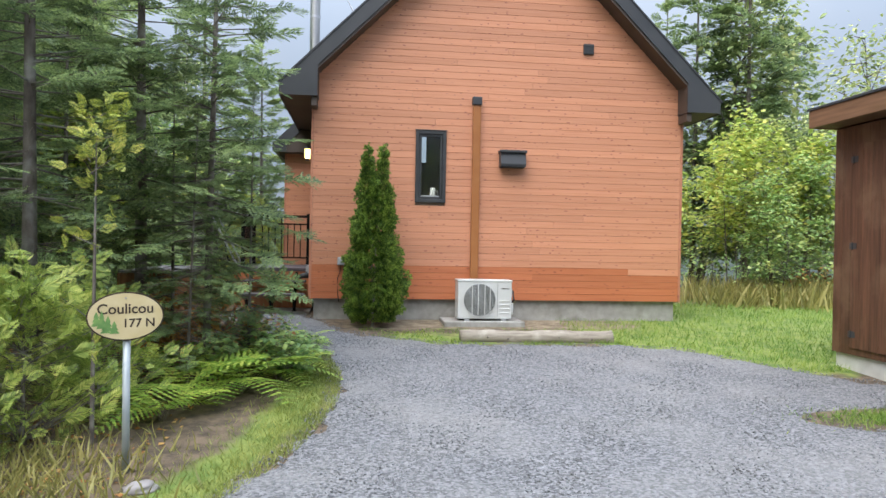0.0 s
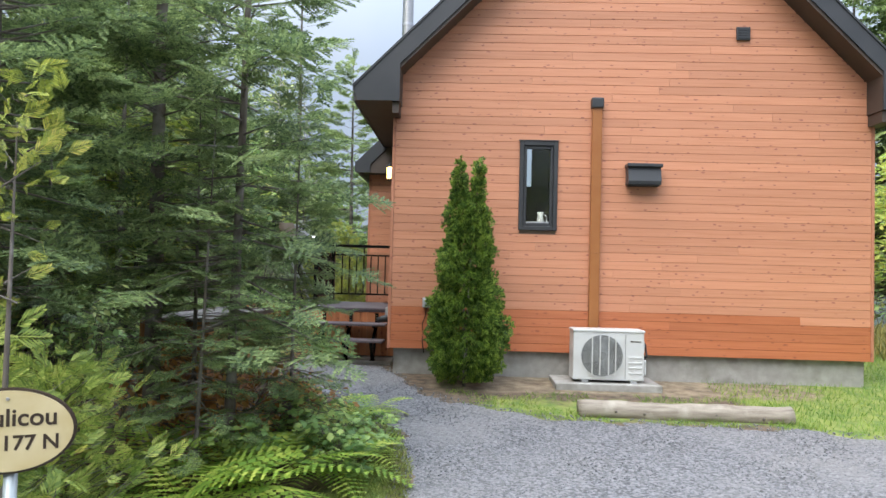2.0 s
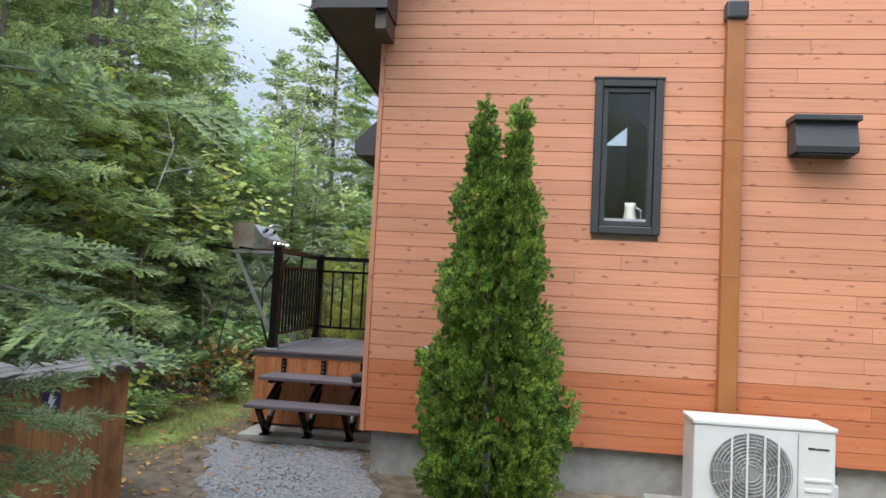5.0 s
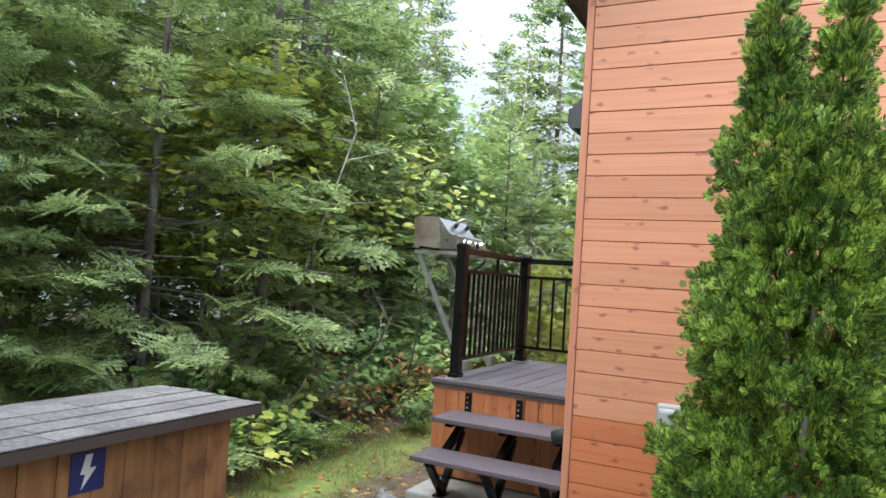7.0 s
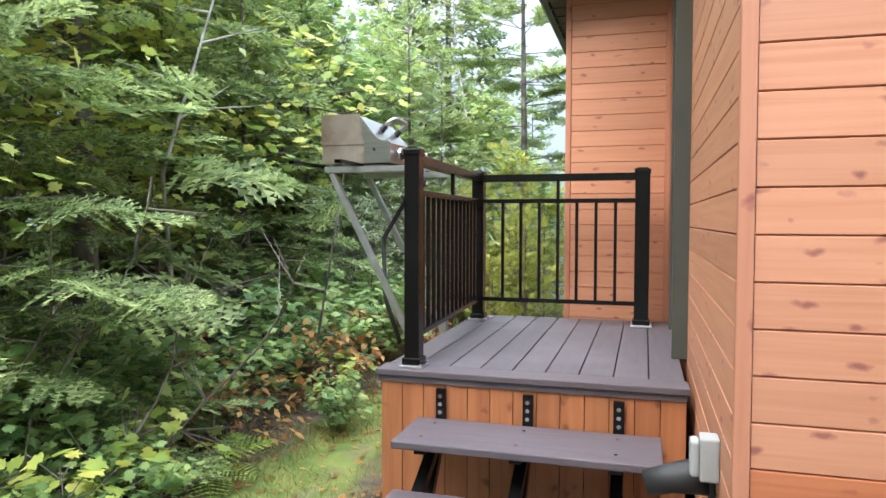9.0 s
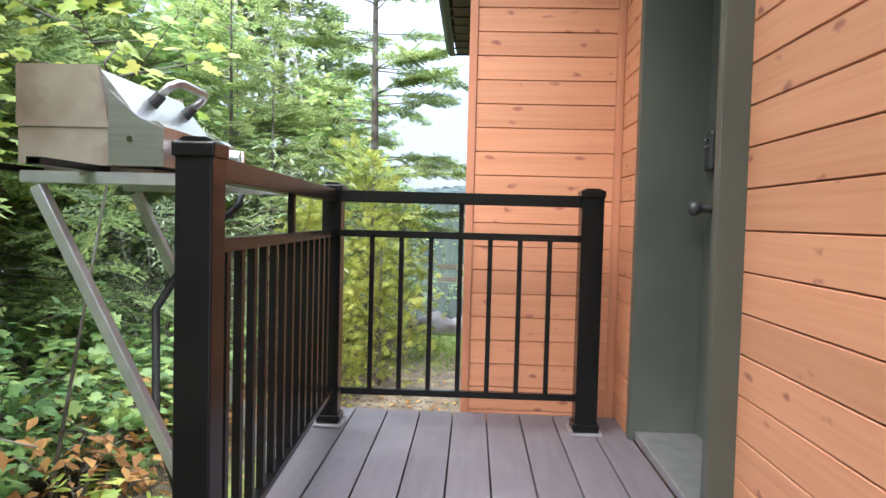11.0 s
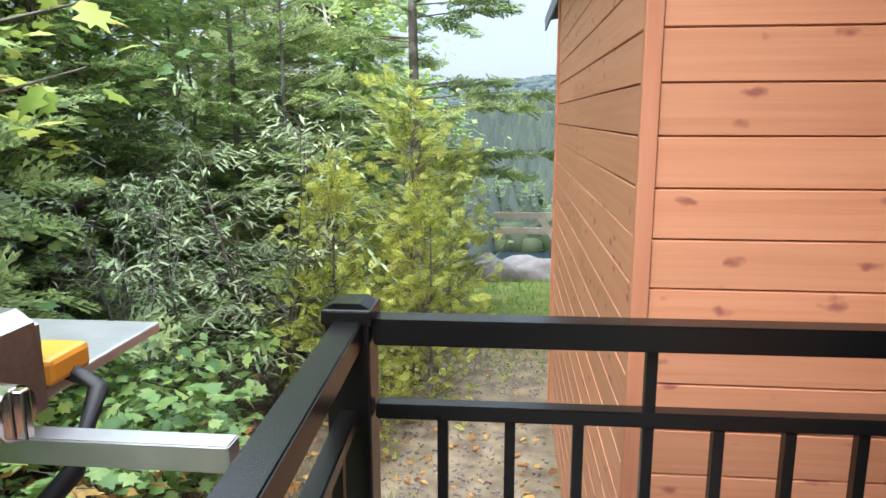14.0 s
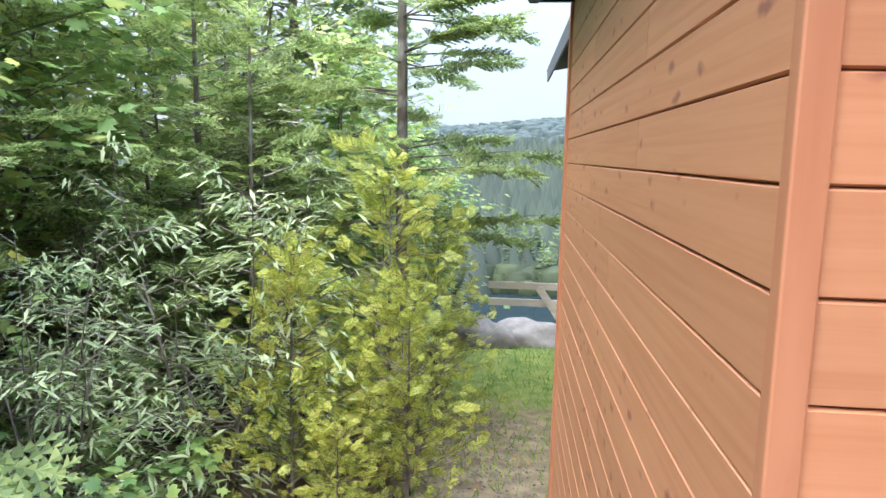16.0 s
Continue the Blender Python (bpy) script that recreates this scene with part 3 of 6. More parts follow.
n_st = 30000
sx, sy = rng.uniform(-1.4, 6.2, n_st), 4.2 + 9 * rng.random(n_st) ** 1.25
ok = (np.minimum(sx - left_edge(sy), far_edge(sx) - sy) > -0.08) & (((sx - 4.9) / 0.75) ** 2 + ((sy - 6.9) / 0.3) ** 2 > 1)
sx, sy = sx[ok], sy[ok]
sp_ = np.stack([sx, sy, ground_z(sx, sy) + 0.013], 1)
sf = frames_from(sp_, rng.normal(size=sp_.shape), np.tile([0.1, 0.2, 1.0], (len(sp_), 1)) + 0.5 * rng.normal(size=sp_.shape), rng.uniform(0.006, 0.017, len(sp_)))
tagged(new("gravel_stones", array_mesh("gravel_stones", *scatter(pebble_template(), sf), M_STONE)), "loose grey crushed stones lying on the drive", "gravel", kind="stuff")

tagged(new("lake", array_mesh("lake", [(-900, 75, -17.5), (900, 75, -17.5), (900, 420, -17.5), (-900, 420, -17.5)], [(0, 1, 2), (0, 2, 3)], M_WATER)), "dark calm lake water below the slope", "lake", kind="structure")

# ---- house ----
FY, HX0, HX1, SB = 12.19, -0.44, 5.495, 0.525     # front wall, its two corners, foot of the siding
BOARD, MIDX = 0.105, 2.53
BACK = 25.0
WX, WY0, WY1 = -1.16, 15.25, 17.76                # the side wing
DZ0 = 0.945                                       # top of the porch deck
WIN = (1.14, 1.62, 2.04, 3.16)
DOOR = (14.04, 14.88, 0.97, 3.02)


def wall_core(name, label, boxes, mat=M_ROOM):
    bm = bmesh.new()
    for b in boxes:
        box(*b, bm=bm)
    return tagged(part(name, bm, mat), label, "wall", kind="structure")


wf = wall_core("wall_front", "front gable wall clad in orange cedar-look boards", [
    (HX0 + .03, WIN[0], FY, FY + .16, SB, 3.6), (WIN[1], HX1 - .03, FY, FY + .16, SB, 3.6),
    (WIN[0], WIN[1], FY, FY + .16, SB, WIN[2]), (WIN[0], WIN[1], FY, FY + .16, WIN[3], 3.6)])
gable = prism([(HX0 + .03, 3.6), (HX1 - .03, 3.6), (HX1 - .03, 3.85), (MIDX, 6.9), (HX0 + .03, 3.85)], "y", FY, FY + .16)
part("gable_panel", gable, M_ROOM, wf)
ws = wall_core("wall_side", "side wall of the house clad in orange boards beside the porch", [
    (HX0, HX0 + .3, FY + .163, DOOR[0] - .052, SB, 3.56), (HX0, HX0 + .3, DOOR[1] + .052, BACK - .16, SB, 3.56), (HX0, HX0 + .3, DOOR[0] - .05, DOOR[1] + .05, DOOR[3] + .052, 3.56), (HX0, HX0 + .3, DOOR[0] - .05, DOOR[1] + .05, SB, DOOR[2] - .03)])
part("furring", box(HX0 - .05, HX0 - .002, DOOR[1] + .055, WY0 - .003, SB, 3.4), M_ROOM, ws)
wall_core("wall_right", "plain right side wall of the house", [(HX1 - .16, HX1, FY + .163, BACK - .16, SB, 3.6)], M_SIDE_Y)
wb = wall_core("wall_back", "rear wall of the house with a high lake window", [(HX0, HX1, BACK - .157, BACK, SB, 4.2)])
part("gable_panel", prism([(HX0, 4.203), (2.05, 4.203), (2.05, 6.4), ], "y", BACK - .157, BACK), M_ROOM, wb)
part("gable_panel", prism([(HX1, 4.203), (3.0, 4.203), (3.0, 6.4), ], "y", BACK - .157, BACK), M_ROOM, wb)
part("gable_panel", prism([(2.053, 5.2), (2.997, 6.0), (2.997, 6.4), (2.53, 6.88), (2.053, 6.4)], "y", BACK - .157, BACK), M_ROOM, wb)
# added filler: blocks part of the rear opening to keep the front window dark
part("gable_panel", box(2.5, 2.996, BACK - .157, BACK, 4.203, 5.5), M_ROOM, wb)
tagged(part("floor_inside", box(HX0 + .3, HX1 - .16, FY + .16, BACK - .16, .7, .9), M_ROOM), "plain floor inside the dim house", "floor", kind="structure")
tagged(part("wall_inside", box(3.3, 3.42, FY + .17, 19.0, .904, 5.0), M_ROOM), "plain partition wall inside the dim house", "wall", kind="structure")
ww = wall_core("wall_wing_front", "short wing wall of orange boards closing the porch", [(WX + .03, HX0 - .002, WY0, WY0 + .16, SB, 3.2)])
wv = wall_core("wall_wing_side", "wing side wall of orange boards facing the forest", [(WX, WX + .16, WY0 + .163, WY1, SB, 3.2), (WX + .163, HX0 - .003, WY1 - .16, WY1, SB, 3.2)])

fnd = bmesh.new()
for b in ((HX0 + .05, HX1 - .05, FY + .06, FY + .3, -.3, SB), (HX0 + .05, HX0 + .3, FY + .303, BACK, -.3, SB), (WX + .05, HX0 + .047, WY0 + .05, WY0 + .3, -.3, SB), (WX + .05, WX + .3, WY0 + .303, WY1 - .05, -.3, SB), (HX1 - .3, HX1 - .05, FY + .303, BACK, -.3, SB)):
    box(*b, bm=fnd)
tagged(part("foundation", fnd, M_CONC), "bare grey concrete foundation under the siding", "foundation", kind="structure")


# siding boards: one bevelled profile, stretched to each board's length
def board_mesh(name, mat):
    bm = prism([(0, 0.0005), (-.012, .0005), (-.018, .0032), (-.018, .1012), (-.012, .1043), (0, .1043)], "x", 0, 1)
    me = bpy.data.meshes.new(name)
    bm.to_mesh(me)
    bm.free()
    me.materials.append(mat)
    return me


B_FRONT, B_NEW, B_SIDE = board_mesh("board", M_SIDE_X), board_mesh("board", M_SIDE_NEW), board_mesh("board", M_SIDE_Y)


def lay_board(parent, me, m, length):
    ob = new("board", me)
    ob.parent = parent
    ob.matrix_basis = m @ Matrix.Diagonal((length, 1, 1, 1))


rb = random.Random(5)
row = 0
while SB + row * BOARD < 6.8:
    z = SB + row * BOARD
    zm = z + BOARD / 2
    a, b = HX0 + .013, HX1 - .013
    if zm > 3.9:
        a, b = max(a, zm - 4.37), min(b, 9.43 - zm)
    spans = [(a, b)]
    if z + BOARD > WIN[2] + .02 and z < WIN[3] - .02:
        spans = [(a, WIN[0] + .012), (WIN[1] - .012, b)]
    for s0, s1 in spans:
        cuts = [s0] if row != 4 else [s0, 2.1, 4.63]
        while s1 - cuts[-1] > 3.9:
            cuts.append(cuts[-1] + rb.uniform(1.2, 3.6))
        cuts.append(s1)
        for c0, c1 in zip(cuts, cuts[1:]):
            me = B_NEW if row < 4 or (row == 4 and c0 < 4.6) else B_FRONT
            lay_board(wf, me, pose(c0 + .0012, FY, z), c1 - c0 - .0024)
    row += 1
for row in range(28):
    z = SB + row * BOARD
    spans = [(FY + .002, WY0 - .02)]
    if z + BOARD > DOOR[2] - .02 and z < DOOR[3] + .09:
        spans = [(FY + .004, DOOR[0] - .05), (DOOR[1] + .052, WY0 - .02)]
    for s0, s1 in spans:
        lay_board(ws, B_SIDE, pose(HX0 - (.05 if s0 > DOOR[1] else 0), s1, z, 0, 0, -90), s1 - s0)
    if z < 3.1:
        lay_board(ww, B_FRONT, pose(WX + .014, WY0, z), HX0 - .02 - WX - .014)
        c = WY0 + rb.uniform(.7, 1.9)
        for s0, s1 in ((WY0 + .01, c), (c, WY1 - .03)):
            lay_board(wv, B_SIDE, pose(WX, s1, z, 0, 0, -90), s1 - s0 - .002)


def corner_trim(x, y, z0, z1, sx, parent_label):
    bm = box(x - .024 if sx > 0 else x - .012, x + .012 if sx > 0 else x + .024, y - .026, y + .0, z0, z1, .003)
    ob = part("trim", bm, M_TRIM)
    tagged(ob, parent_label, "corner trim", kind="structure")


corner_trim(HX0, FY, SB - .002, 3.42, 1, "orange corner board where front and side wall meet")
corner_trim(HX1, FY, SB - .002, 3.48, -1, "orange corner board at the right end of the front wall")
corner_trim(WX, WY0, SB - .002, 3.12, 1, "orange corner board on the side wing")
tagged(part("trim", box(HX0 - .1, HX0 - .069, WY0 - .05, WY0 - .019, DZ0 - .02, 3.1, .003), M_TRIM), "orange inside corner strip of the porch", "corner trim", kind="structure")
tagged(part("trim", box(WX - .03, WX + .01, WY1 - .04, WY1 + .02, SB, 3.12, .003), M_TRIM), "orange corner board at the far end of the wing", "corner trim", kind="structure")

# roof
roof = thing("roof", "steep charcoal shingled roof with dark metal fascia", "roof", kind="structure")
RY0 = 11.85
part("roof_slope", prism([(-.92, 3.74), (MIDX, 7.19), (MIDX, 6.93), (-.36, 4.04), (-.60, 3.80)], "y", RY0, BACK + .4), M_ROOF, roof)
part("roof_slope", prism([(5.98, 3.74), (MIDX + .003, 7.187), (MIDX + .003, 6.93), (5.42, 4.04), (5.66, 3.80)], "y", RY0, BACK + .4), M_ROOF, roof)
for sgn in (-1, 1):
    def mx(x):
        return x if sgn < 0 else 2 * MIDX - x
    part("rake_fascia", prism([(mx(-.925), 3.735), (mx(MIDX), 7.19), (mx(MIDX), 6.91), (mx(-.36), 4.02), (mx(-.36), 3.56), (mx(-.875), 3.56)], "y", RY0 - .022, RY0 - .001), M_FASCIA, roof, "smooth charcoal metal rake board")
    part("drip_edge", prism([(mx(-.94), 3.75), (mx(MIDX), 7.22), (mx(MIDX), 7.195), (mx(-.935), 3.72)], "y", RY0 - .035, RY0 - .0), M_FASCIA, roof)
    part("eave_box", box(*sorted((mx(-.9), mx(-.45))), RY0, (15.0 if sgn < 0 else BACK), 3.56, 3.795), M_SOFFIT, roof, "dark ribbed soffit")
    part("eave_fascia", box(*sorted((mx(-.925), mx(-.902))), RY0, BACK, 3.55, 3.745), M_FASCIA, roof)
    part("rake_soffit", prism([(mx(-.36), 4.03), (mx(MIDX), 6.92), (mx(MIDX), 6.86), (mx(-.36), 3.97)], "y", RY0, FY - .02), M_SOFFIT, roof)
    part("soffit_return", box(*sorted((mx(-.45), mx(-.37))), RY0 + .02, FY - .02, 3.42, 3.558, .004), M_SOFFIT, roof, "brown boxed end of the soffit")
    part("return_side", box(*sorted((mx(-.38), mx(-.357))), RY0 + .002, FY - .02, 3.56, 4.0), M_SOFFIT, roof)
part("wing_roof", prism([(-1.36, 3.30), (-.5, 4.16), (-.5, 3.12), (-1.31, 3.12)], "y", 14.98, 17.75), M_SOFFIT, roof)
part("wing_fascia", prism([(-1.385, 3.29), (-.47, 4.2), (-.47, 3.93), (-1.14, 3.26), (-1.14, 3.12), (-1.34, 3.12)], "y", 14.955, 14.979), M_FASCIA, roof)
part("wing_gutter", prism([(-1.40, 3.16), (-1.40, 3.31), (-1.365, 3.31), (-1.33, 3.12), (-1.37, 3.12)], "y", 14.98, 17.78), M_FASCIA, roof, "dark metal gutter")
for k in range(14):
    part("soffit_rib", box(-1.33, -1.165, 15.1 + k * .2, 15.125 + k * .2, 3.112, 3.1195), M_FASCIA, roof)

chimney = thing("chimney_pipe", "shiny stainless insulated flue pipe above the roof", "chimney", at=(-.82, 17.6, 3.6))
for k in range(5):
    part("pipe_section", rod((0, 0, k * 1.0), (0, 0, k * 1.0 + .985), .115, n=24), M_INOX, chimney, smooth=False)
    part("locking_band", rod((0, 0, k * 1.0 + .96), (0, 0, k * 1.0 + 1.02), .121, n=24), M_STEEL, chimney)
for tx in (1.15, 1.6):
    part("stay_rod", rod((0, 0, 4.75), (tx, -.1, tx + 1.5), .012, n=6), M_STEEL, chimney)

# window
window = thing("window_1", "tall narrow casement window with charcoal frame", "window", kind="structure")
wx0, wx1, wz0, wz1 = WIN
part("window_frame", None or (lambda bm: [box(*b, .006, bm) for b in ((wx0, wx0 + .055, FY - .05, FY + .06, wz0, wz1), (wx1 - .055, wx1, FY - .05, FY + .06, wz0, wz1), (wx0 + .055, wx1 - .055, FY - .05, FY + .06, wz1 - .055, wz1), (wx0 + .055, wx1 - .055, FY - .05, FY + .06, wz0, wz0 + .055))] and bm)(bmesh.new()), M_WINFRAME, window)
sash = part("sash", (lambda bm: [box(*b, .005, bm) for b in ((wx0 + .057, wx0 + .095, FY - .03, FY + .02, wz0 + .057, wz1 - .057), (wx1 - .095, wx1 - .057, FY - .03, FY + .02, wz0 + .057, wz1 - .057), (wx0 + .095, wx1 - .095, FY - .03, FY + .02, wz1 - .095, wz1 - .057), (wx0 + .095, wx1 - .095, FY - .03, FY + .02, wz0 + .057, wz0 + .095))] and bm)(bmesh.new()), M_WINFRAME, window)
pane = part("pane", box(wx0 + .09, wx1 - .09, FY - .012, FY - .006, wz0 + .09, wz1 - .09), M_GLASS, window)
pane.visible_shadow = False
part("window_sill", box(wx0 + .095, wx1 - .095, FY - .026, FY - .0135, wz0 + .095, wz0 + .112), M_STEEL, window, "pale strip along the bottom of the pane")
part("head_flashing", box(wx0 - .01, wx1 + .01, FY - .056, FY - .01, wz1 + .001, wz1 + .014), M_WINFRAME, window)
jug = thing("pitcher", "small white pitcher standing behind the window pane", "pitcher", at=(1.43, FY + .1, wz0))
part("jug_body", tube([(0, 0, 0), (0, 0, .02), (0, 0, .12), (0, 0, .2), (0, 0, .24)], [.035, .045, .05, .036, .042], 14), M_PAINTWHITE, jug, smooth=True)
part("handle", tube([(.04, 0, .21), (.075, 0, .19), (.08, 0, .12), (.045, 0, .06)], .008), M_PAINTWHITE, jug, smooth=True)

# downpipe, vent hoods, outlets on the front wall
pipe = thing("downpipe", "square brown pipe cover running up the orange wall", "pipe cover", at=(2.09, FY - .02, .82))
part("channel", box(-.06, .06, -.075, 0, 0, 2.78, .006), M_PIPE, pipe)
part("cap", box(-.075, .075, -.1, 0, 2.76, 2.89, .015), M_FASCIA, pipe, "dark brown wall cap")
for zz in (.95, 1.9):
    part("joint_band", box(-.063, .063, -.078, 0, zz, zz + .012, .002), M_PIPE, pipe)
hood = thing("exhaust_hood", "dark brown metal exhaust hood on the wall", "vent hood", at=(2.665, FY - .02, 2.61))
part("hood_body", prism([(0, 0.02), (0, .26), (-.13, .26), (-.17, .06), (-.16, .02)], "x", -.2, .2), M_FASCIA, hood)
part("hood_rim", box(-.215, .215, -.18, -.001, .235, .275, .006), M_FASCIA, hood)
part("damper", box(-.18, .18, -.15, -.02, .004, .018), M_DARK, hood)
gv = thing("gable_vent", "small square dark louvred vent high on the gable", "wall vent", at=(3.89, FY - .02, 4.48))
part("frame", box(-.085, .085, -.03, 0, 0, .165, .006), M_FASCIA, gv)
for k in range(4):
    part("slat", box(-.065, .065, -.04, -.031, .022 + k * .034, .044 + k * .034), M_FASCIA, gv)
oc = thing("outdoor_outlet", "grey weatherproof outlet with clear cover on the wall", "outlet", at=(.02, FY - .018, 1.04))
part("back_box", box(-.052, .052, -.05, 0, 0, .125, .008), M_GREYBOX, oc)
part("clear_cover", box(-.042, .042, -.085, -.05, .008, .11, .014), M_GREYBOX, oc)
part("cord", tube([(0, -.03, 0), (-.01, -.03, -.1), (-.045, -.03, -.2), (-.04, -.03, -.42), (-.02, -.04, -.56)], .006, 6), M_RUBBER, oc, smooth=True)

# heat pump on its pad, with the timber log before it
pad = tagged(part("concrete_pad", box(1.56, 2.78, 11.52, 12.16, .1, .255, .012), M_CONC), "weathered concrete pad on bare soil by the wall", "pad")
ac = thing("heat_pump", "white outdoor heat pump unit on a concrete pad", "heat pump", at=(1.77, 11.62, .285))
part("cabinet", (lambda bm: box(0, .82, .0, .3, 0, .56, .014, bm))(bmesh.new()), M_WHITE, ac)
part("top_cover", box(-.008, .828, -.008, .308, .555, .585, .008), M_WHITE, ac)
bmf = bmesh.new()
bmesh.ops.create_circle(bmf, cap_ends=True, segments=40, radius=.235, matrix=pose(.33, -.004, .285, 90))
part("fan_opening", bmf, M_BLADE, ac)
for k in range(3):
    m = pose(.33, -.006, .285, 0, k * 120 + 20, 0)
    part("fan_blade", box(-.055, .075, -.0015, .0015, .04, .215, m=m), M_GRILLE, ac)
part("fan_hub", rod((.33, -.02, .285), (.33, 0, .285), .05, n=20), M_BLADE, ac)
bmr = bmesh.new()
for r in (.05, .071, .092, .113, .134, .155, .176, .197, .218, .238):
    tube([(.33 + r * math.cos(a), -.022, .285 + r * math.sin(a)) for a in np.linspace(0, 2 * math.pi, 37)], .0035, 5, bmr)
for a in range(0, 360, 20):
    rod((.33 + .05 * math.cos(radians(a)), -.022, .285 + .05 * math.sin(radians(a))), (.33 + .238 * math.cos(radians(a)), -.022, .285 + .238 * math.sin(radians(a))), .0028, n=5, bm=bmr)
part("fan_guard", bmr, M_GRILLE, ac, "grey wire fan guard")
for xx in (.21, .3, .4, .48):
    part("guard_bar", box(xx, xx + .012, -.03, -.024, .06, .52), M_WHITE, ac)
part("panel_seam", box(.6, .606, -.004, .0, .02, .54), M_GRILLE, ac)
for k in range(4):
    part("panel_louvre", box(.64, .79, -.008, 0, .08 + k * .06, .1 + k * .06, .003), M_WHITE, ac)
part("brand_bar", box(.66, .7, -.004, -.0005, .45, .462), M_BROWNINK, ac, "unreadable dark brand mark")
part("brand_bar", box(.705, .78, -.004, -.0005, .45, .46), M_BROWNINK, ac, "unreadable dark brand mark")
part("side_handle", box(.82, .86, .05, .25, .06, .24, .015), M_WHITE, ac)
part("valve_cover", box(.82, .845, .08, .22, .32, .46, .01), M_WHITE, ac)
part("line_set", tube([(.85, .2, .2), (.9, .2, .28), (.89, .24, .4), (.83, .32, .46), (.83, .5, .44)], .014, 8), M_RUBBER, ac, smooth=True)
for xx in (.1, .66):
    part("foot", box(xx, xx + .08, -.01, .31, -.03, .0), M_GRILLE, ac)

log = thing("timber_log", "weathered grey log used as a wheel stop", "log", at=(1.64, 10.42, .17))
bml = tube([(s * 2.05, .012 * math.sin(s * 9), .006 * math.sin(s * 13)) for s in np.linspace(0, 1, 24)], [.098 + .004 * math.sin(k * 1.7) for k in range(24)], 18)
part("trunk", bml, M_LOG, log, smooth=True)
for s in (.35, .62, 1.3, 1.75):
    part("knot", rod((s, -.09, .02 * math.sin(s * 20)), (s, -.104, .02 * math.sin(s * 20)), .014, .01, n=8), M_BARK, log)
log.rotation_euler = (0, 0, radians(-1.2))

# ---- porch: door, deck, steps, railings ----
door = thing("door_1", "closed grey-green entrance door with a tall glass", "door", kind="structure")
dy0, dy1, dz0, dz1 = DOOR
part("jamb", box(-.512, -.2, dy1, dy1 + .05, DZ0 + .0, dz1 + .05, .003), M_DOOR, door)
part("jamb", box(-.5, -.2, dy0 - .05, dy0, DZ0, dz1 + .05, .003), M_DOOR, door)
part("jamb", box(-.5, -.2, dy0, dy1, dz1, dz1 + .05, .003), M_DOOR, door)
part("casing", box(-.53, -.4565, dy0 - .09, dy0 - .05, DZ0, dz1 + .08, .003), M_DOOR, door)
part("threshold", box(-.49, -.2, dy0, dy1, DZ0, dz0 + .01, .004), M_STEEL, door, "pale aluminium threshold")
slab = part("door_slab", box(-.255, -.21, dy0 + .003, dy1 - .003, dz0 + .012, dz1 - .003, .003), M_DOOR, door)
part("glass_trim", (lambda bm: [box(*b, .004, bm) for b in ((-.276, -.256, 14.16, 14.2, 1.96, 2.84), (-.276, -.256, 14.66, 14.7, 1.96, 2.84), (-.276, -.256, 14.2, 14.66, 1.96, 2.0), (-.276, -.256, 14.2, 14.66, 2.8, 2.84))] and bm)(bmesh.new()), M_DOOR, slab)
part("pane", box(-.264, -.257, 14.2, 14.66, 2.0, 2.8), M_CHROME, slab, "reflective door glass")
part("panel_moulding", (lambda bm: [box(*b, .005, bm) for b in ((-.267, -.256, 14.47, 14.72, 1.76, 1.79), (-.267, -.256, 14.47, 14.72, 1.16, 1.19), (-.267, -.256, 14.47, 14.5, 1.19, 1.76), (-.267, -.256, 14.69, 14.72, 1.19, 1.76), (-.267, -.256, 14.14, 14.39, 1.76, 1.79), (-.267, -.256, 14.14, 14.39, 1.16, 1.19), (-.267, -.256, 14.14, 14.17, 1.19, 1.76), (-.267, -.256, 14.36, 14.39, 1.19, 1.76))] and bm)(bmesh.new()), M_DOOR, slab)
knob = part("door_knob", rod((-.256, 14.79, 1.86), (-.30, 14.79, 1.86), .016, .014, n=16), M_WINFRAME, slab)
bmk = bmesh.new()
bmesh.ops.create_uvsphere(bmk, u_segments=16, v_segments=10, radius=.028, matrix=pose(-.32, 14.79, 1.86))
part("knob_ball", bmk, M_WINFRAME, slab, smooth=True)
part("keypad_lock", box(-.285, -.256, 14.755, 14.825, 2.0, 2.15, .012), M_WINFRAME, slab)
for k in range(4):
    part("keypad_button", rod((-.285, 14.775 + .03 * (k % 2), 2.09 + .025 * (k // 2)), (-.291, 14.775 + .03 * (k % 2), 2.09 + .025 * (k // 2)), .008, n=8), M_CHROME, slab)

lantern = thing("wall_lantern", "lit brown wall lantern with warm glass", "wall lamp", at=(HX0 - .02, 13.02, 2.76))
part("back_plate", box(-.02, 0, -.05, .05, .02, .2, .005), M_FASCIA, lantern)
part("arm", tube([(-.01, 0, .17), (-.07, 0, .22), (-.12, 0, .2)], .009), M_FASCIA, lantern)
part("roof_cap", rod((-.12, 0, .16), (-.12, 0, .22), .075, .015, n=6), M_FASCIA, lantern)
part("glass", rod((-.12, 0, .0), (-.12, 0, .16), .045, .055, n=6), M_LAMP, lantern, "glowing amber glass")
part("base", rod((-.12, 0, -.025), (-.12, 0, .0), .03, .055, n=6), M_FASCIA, lantern)
for k in range(6):
    a = radians(60 * k)
    part("cage_bar", rod((-.12 + .047 * math.cos(a), .047 * math.sin(a), 0), (-.12 + .058 * math.cos(a), .058 * math.sin(a), .16), .004, n=5), M_FASCIA, lantern)

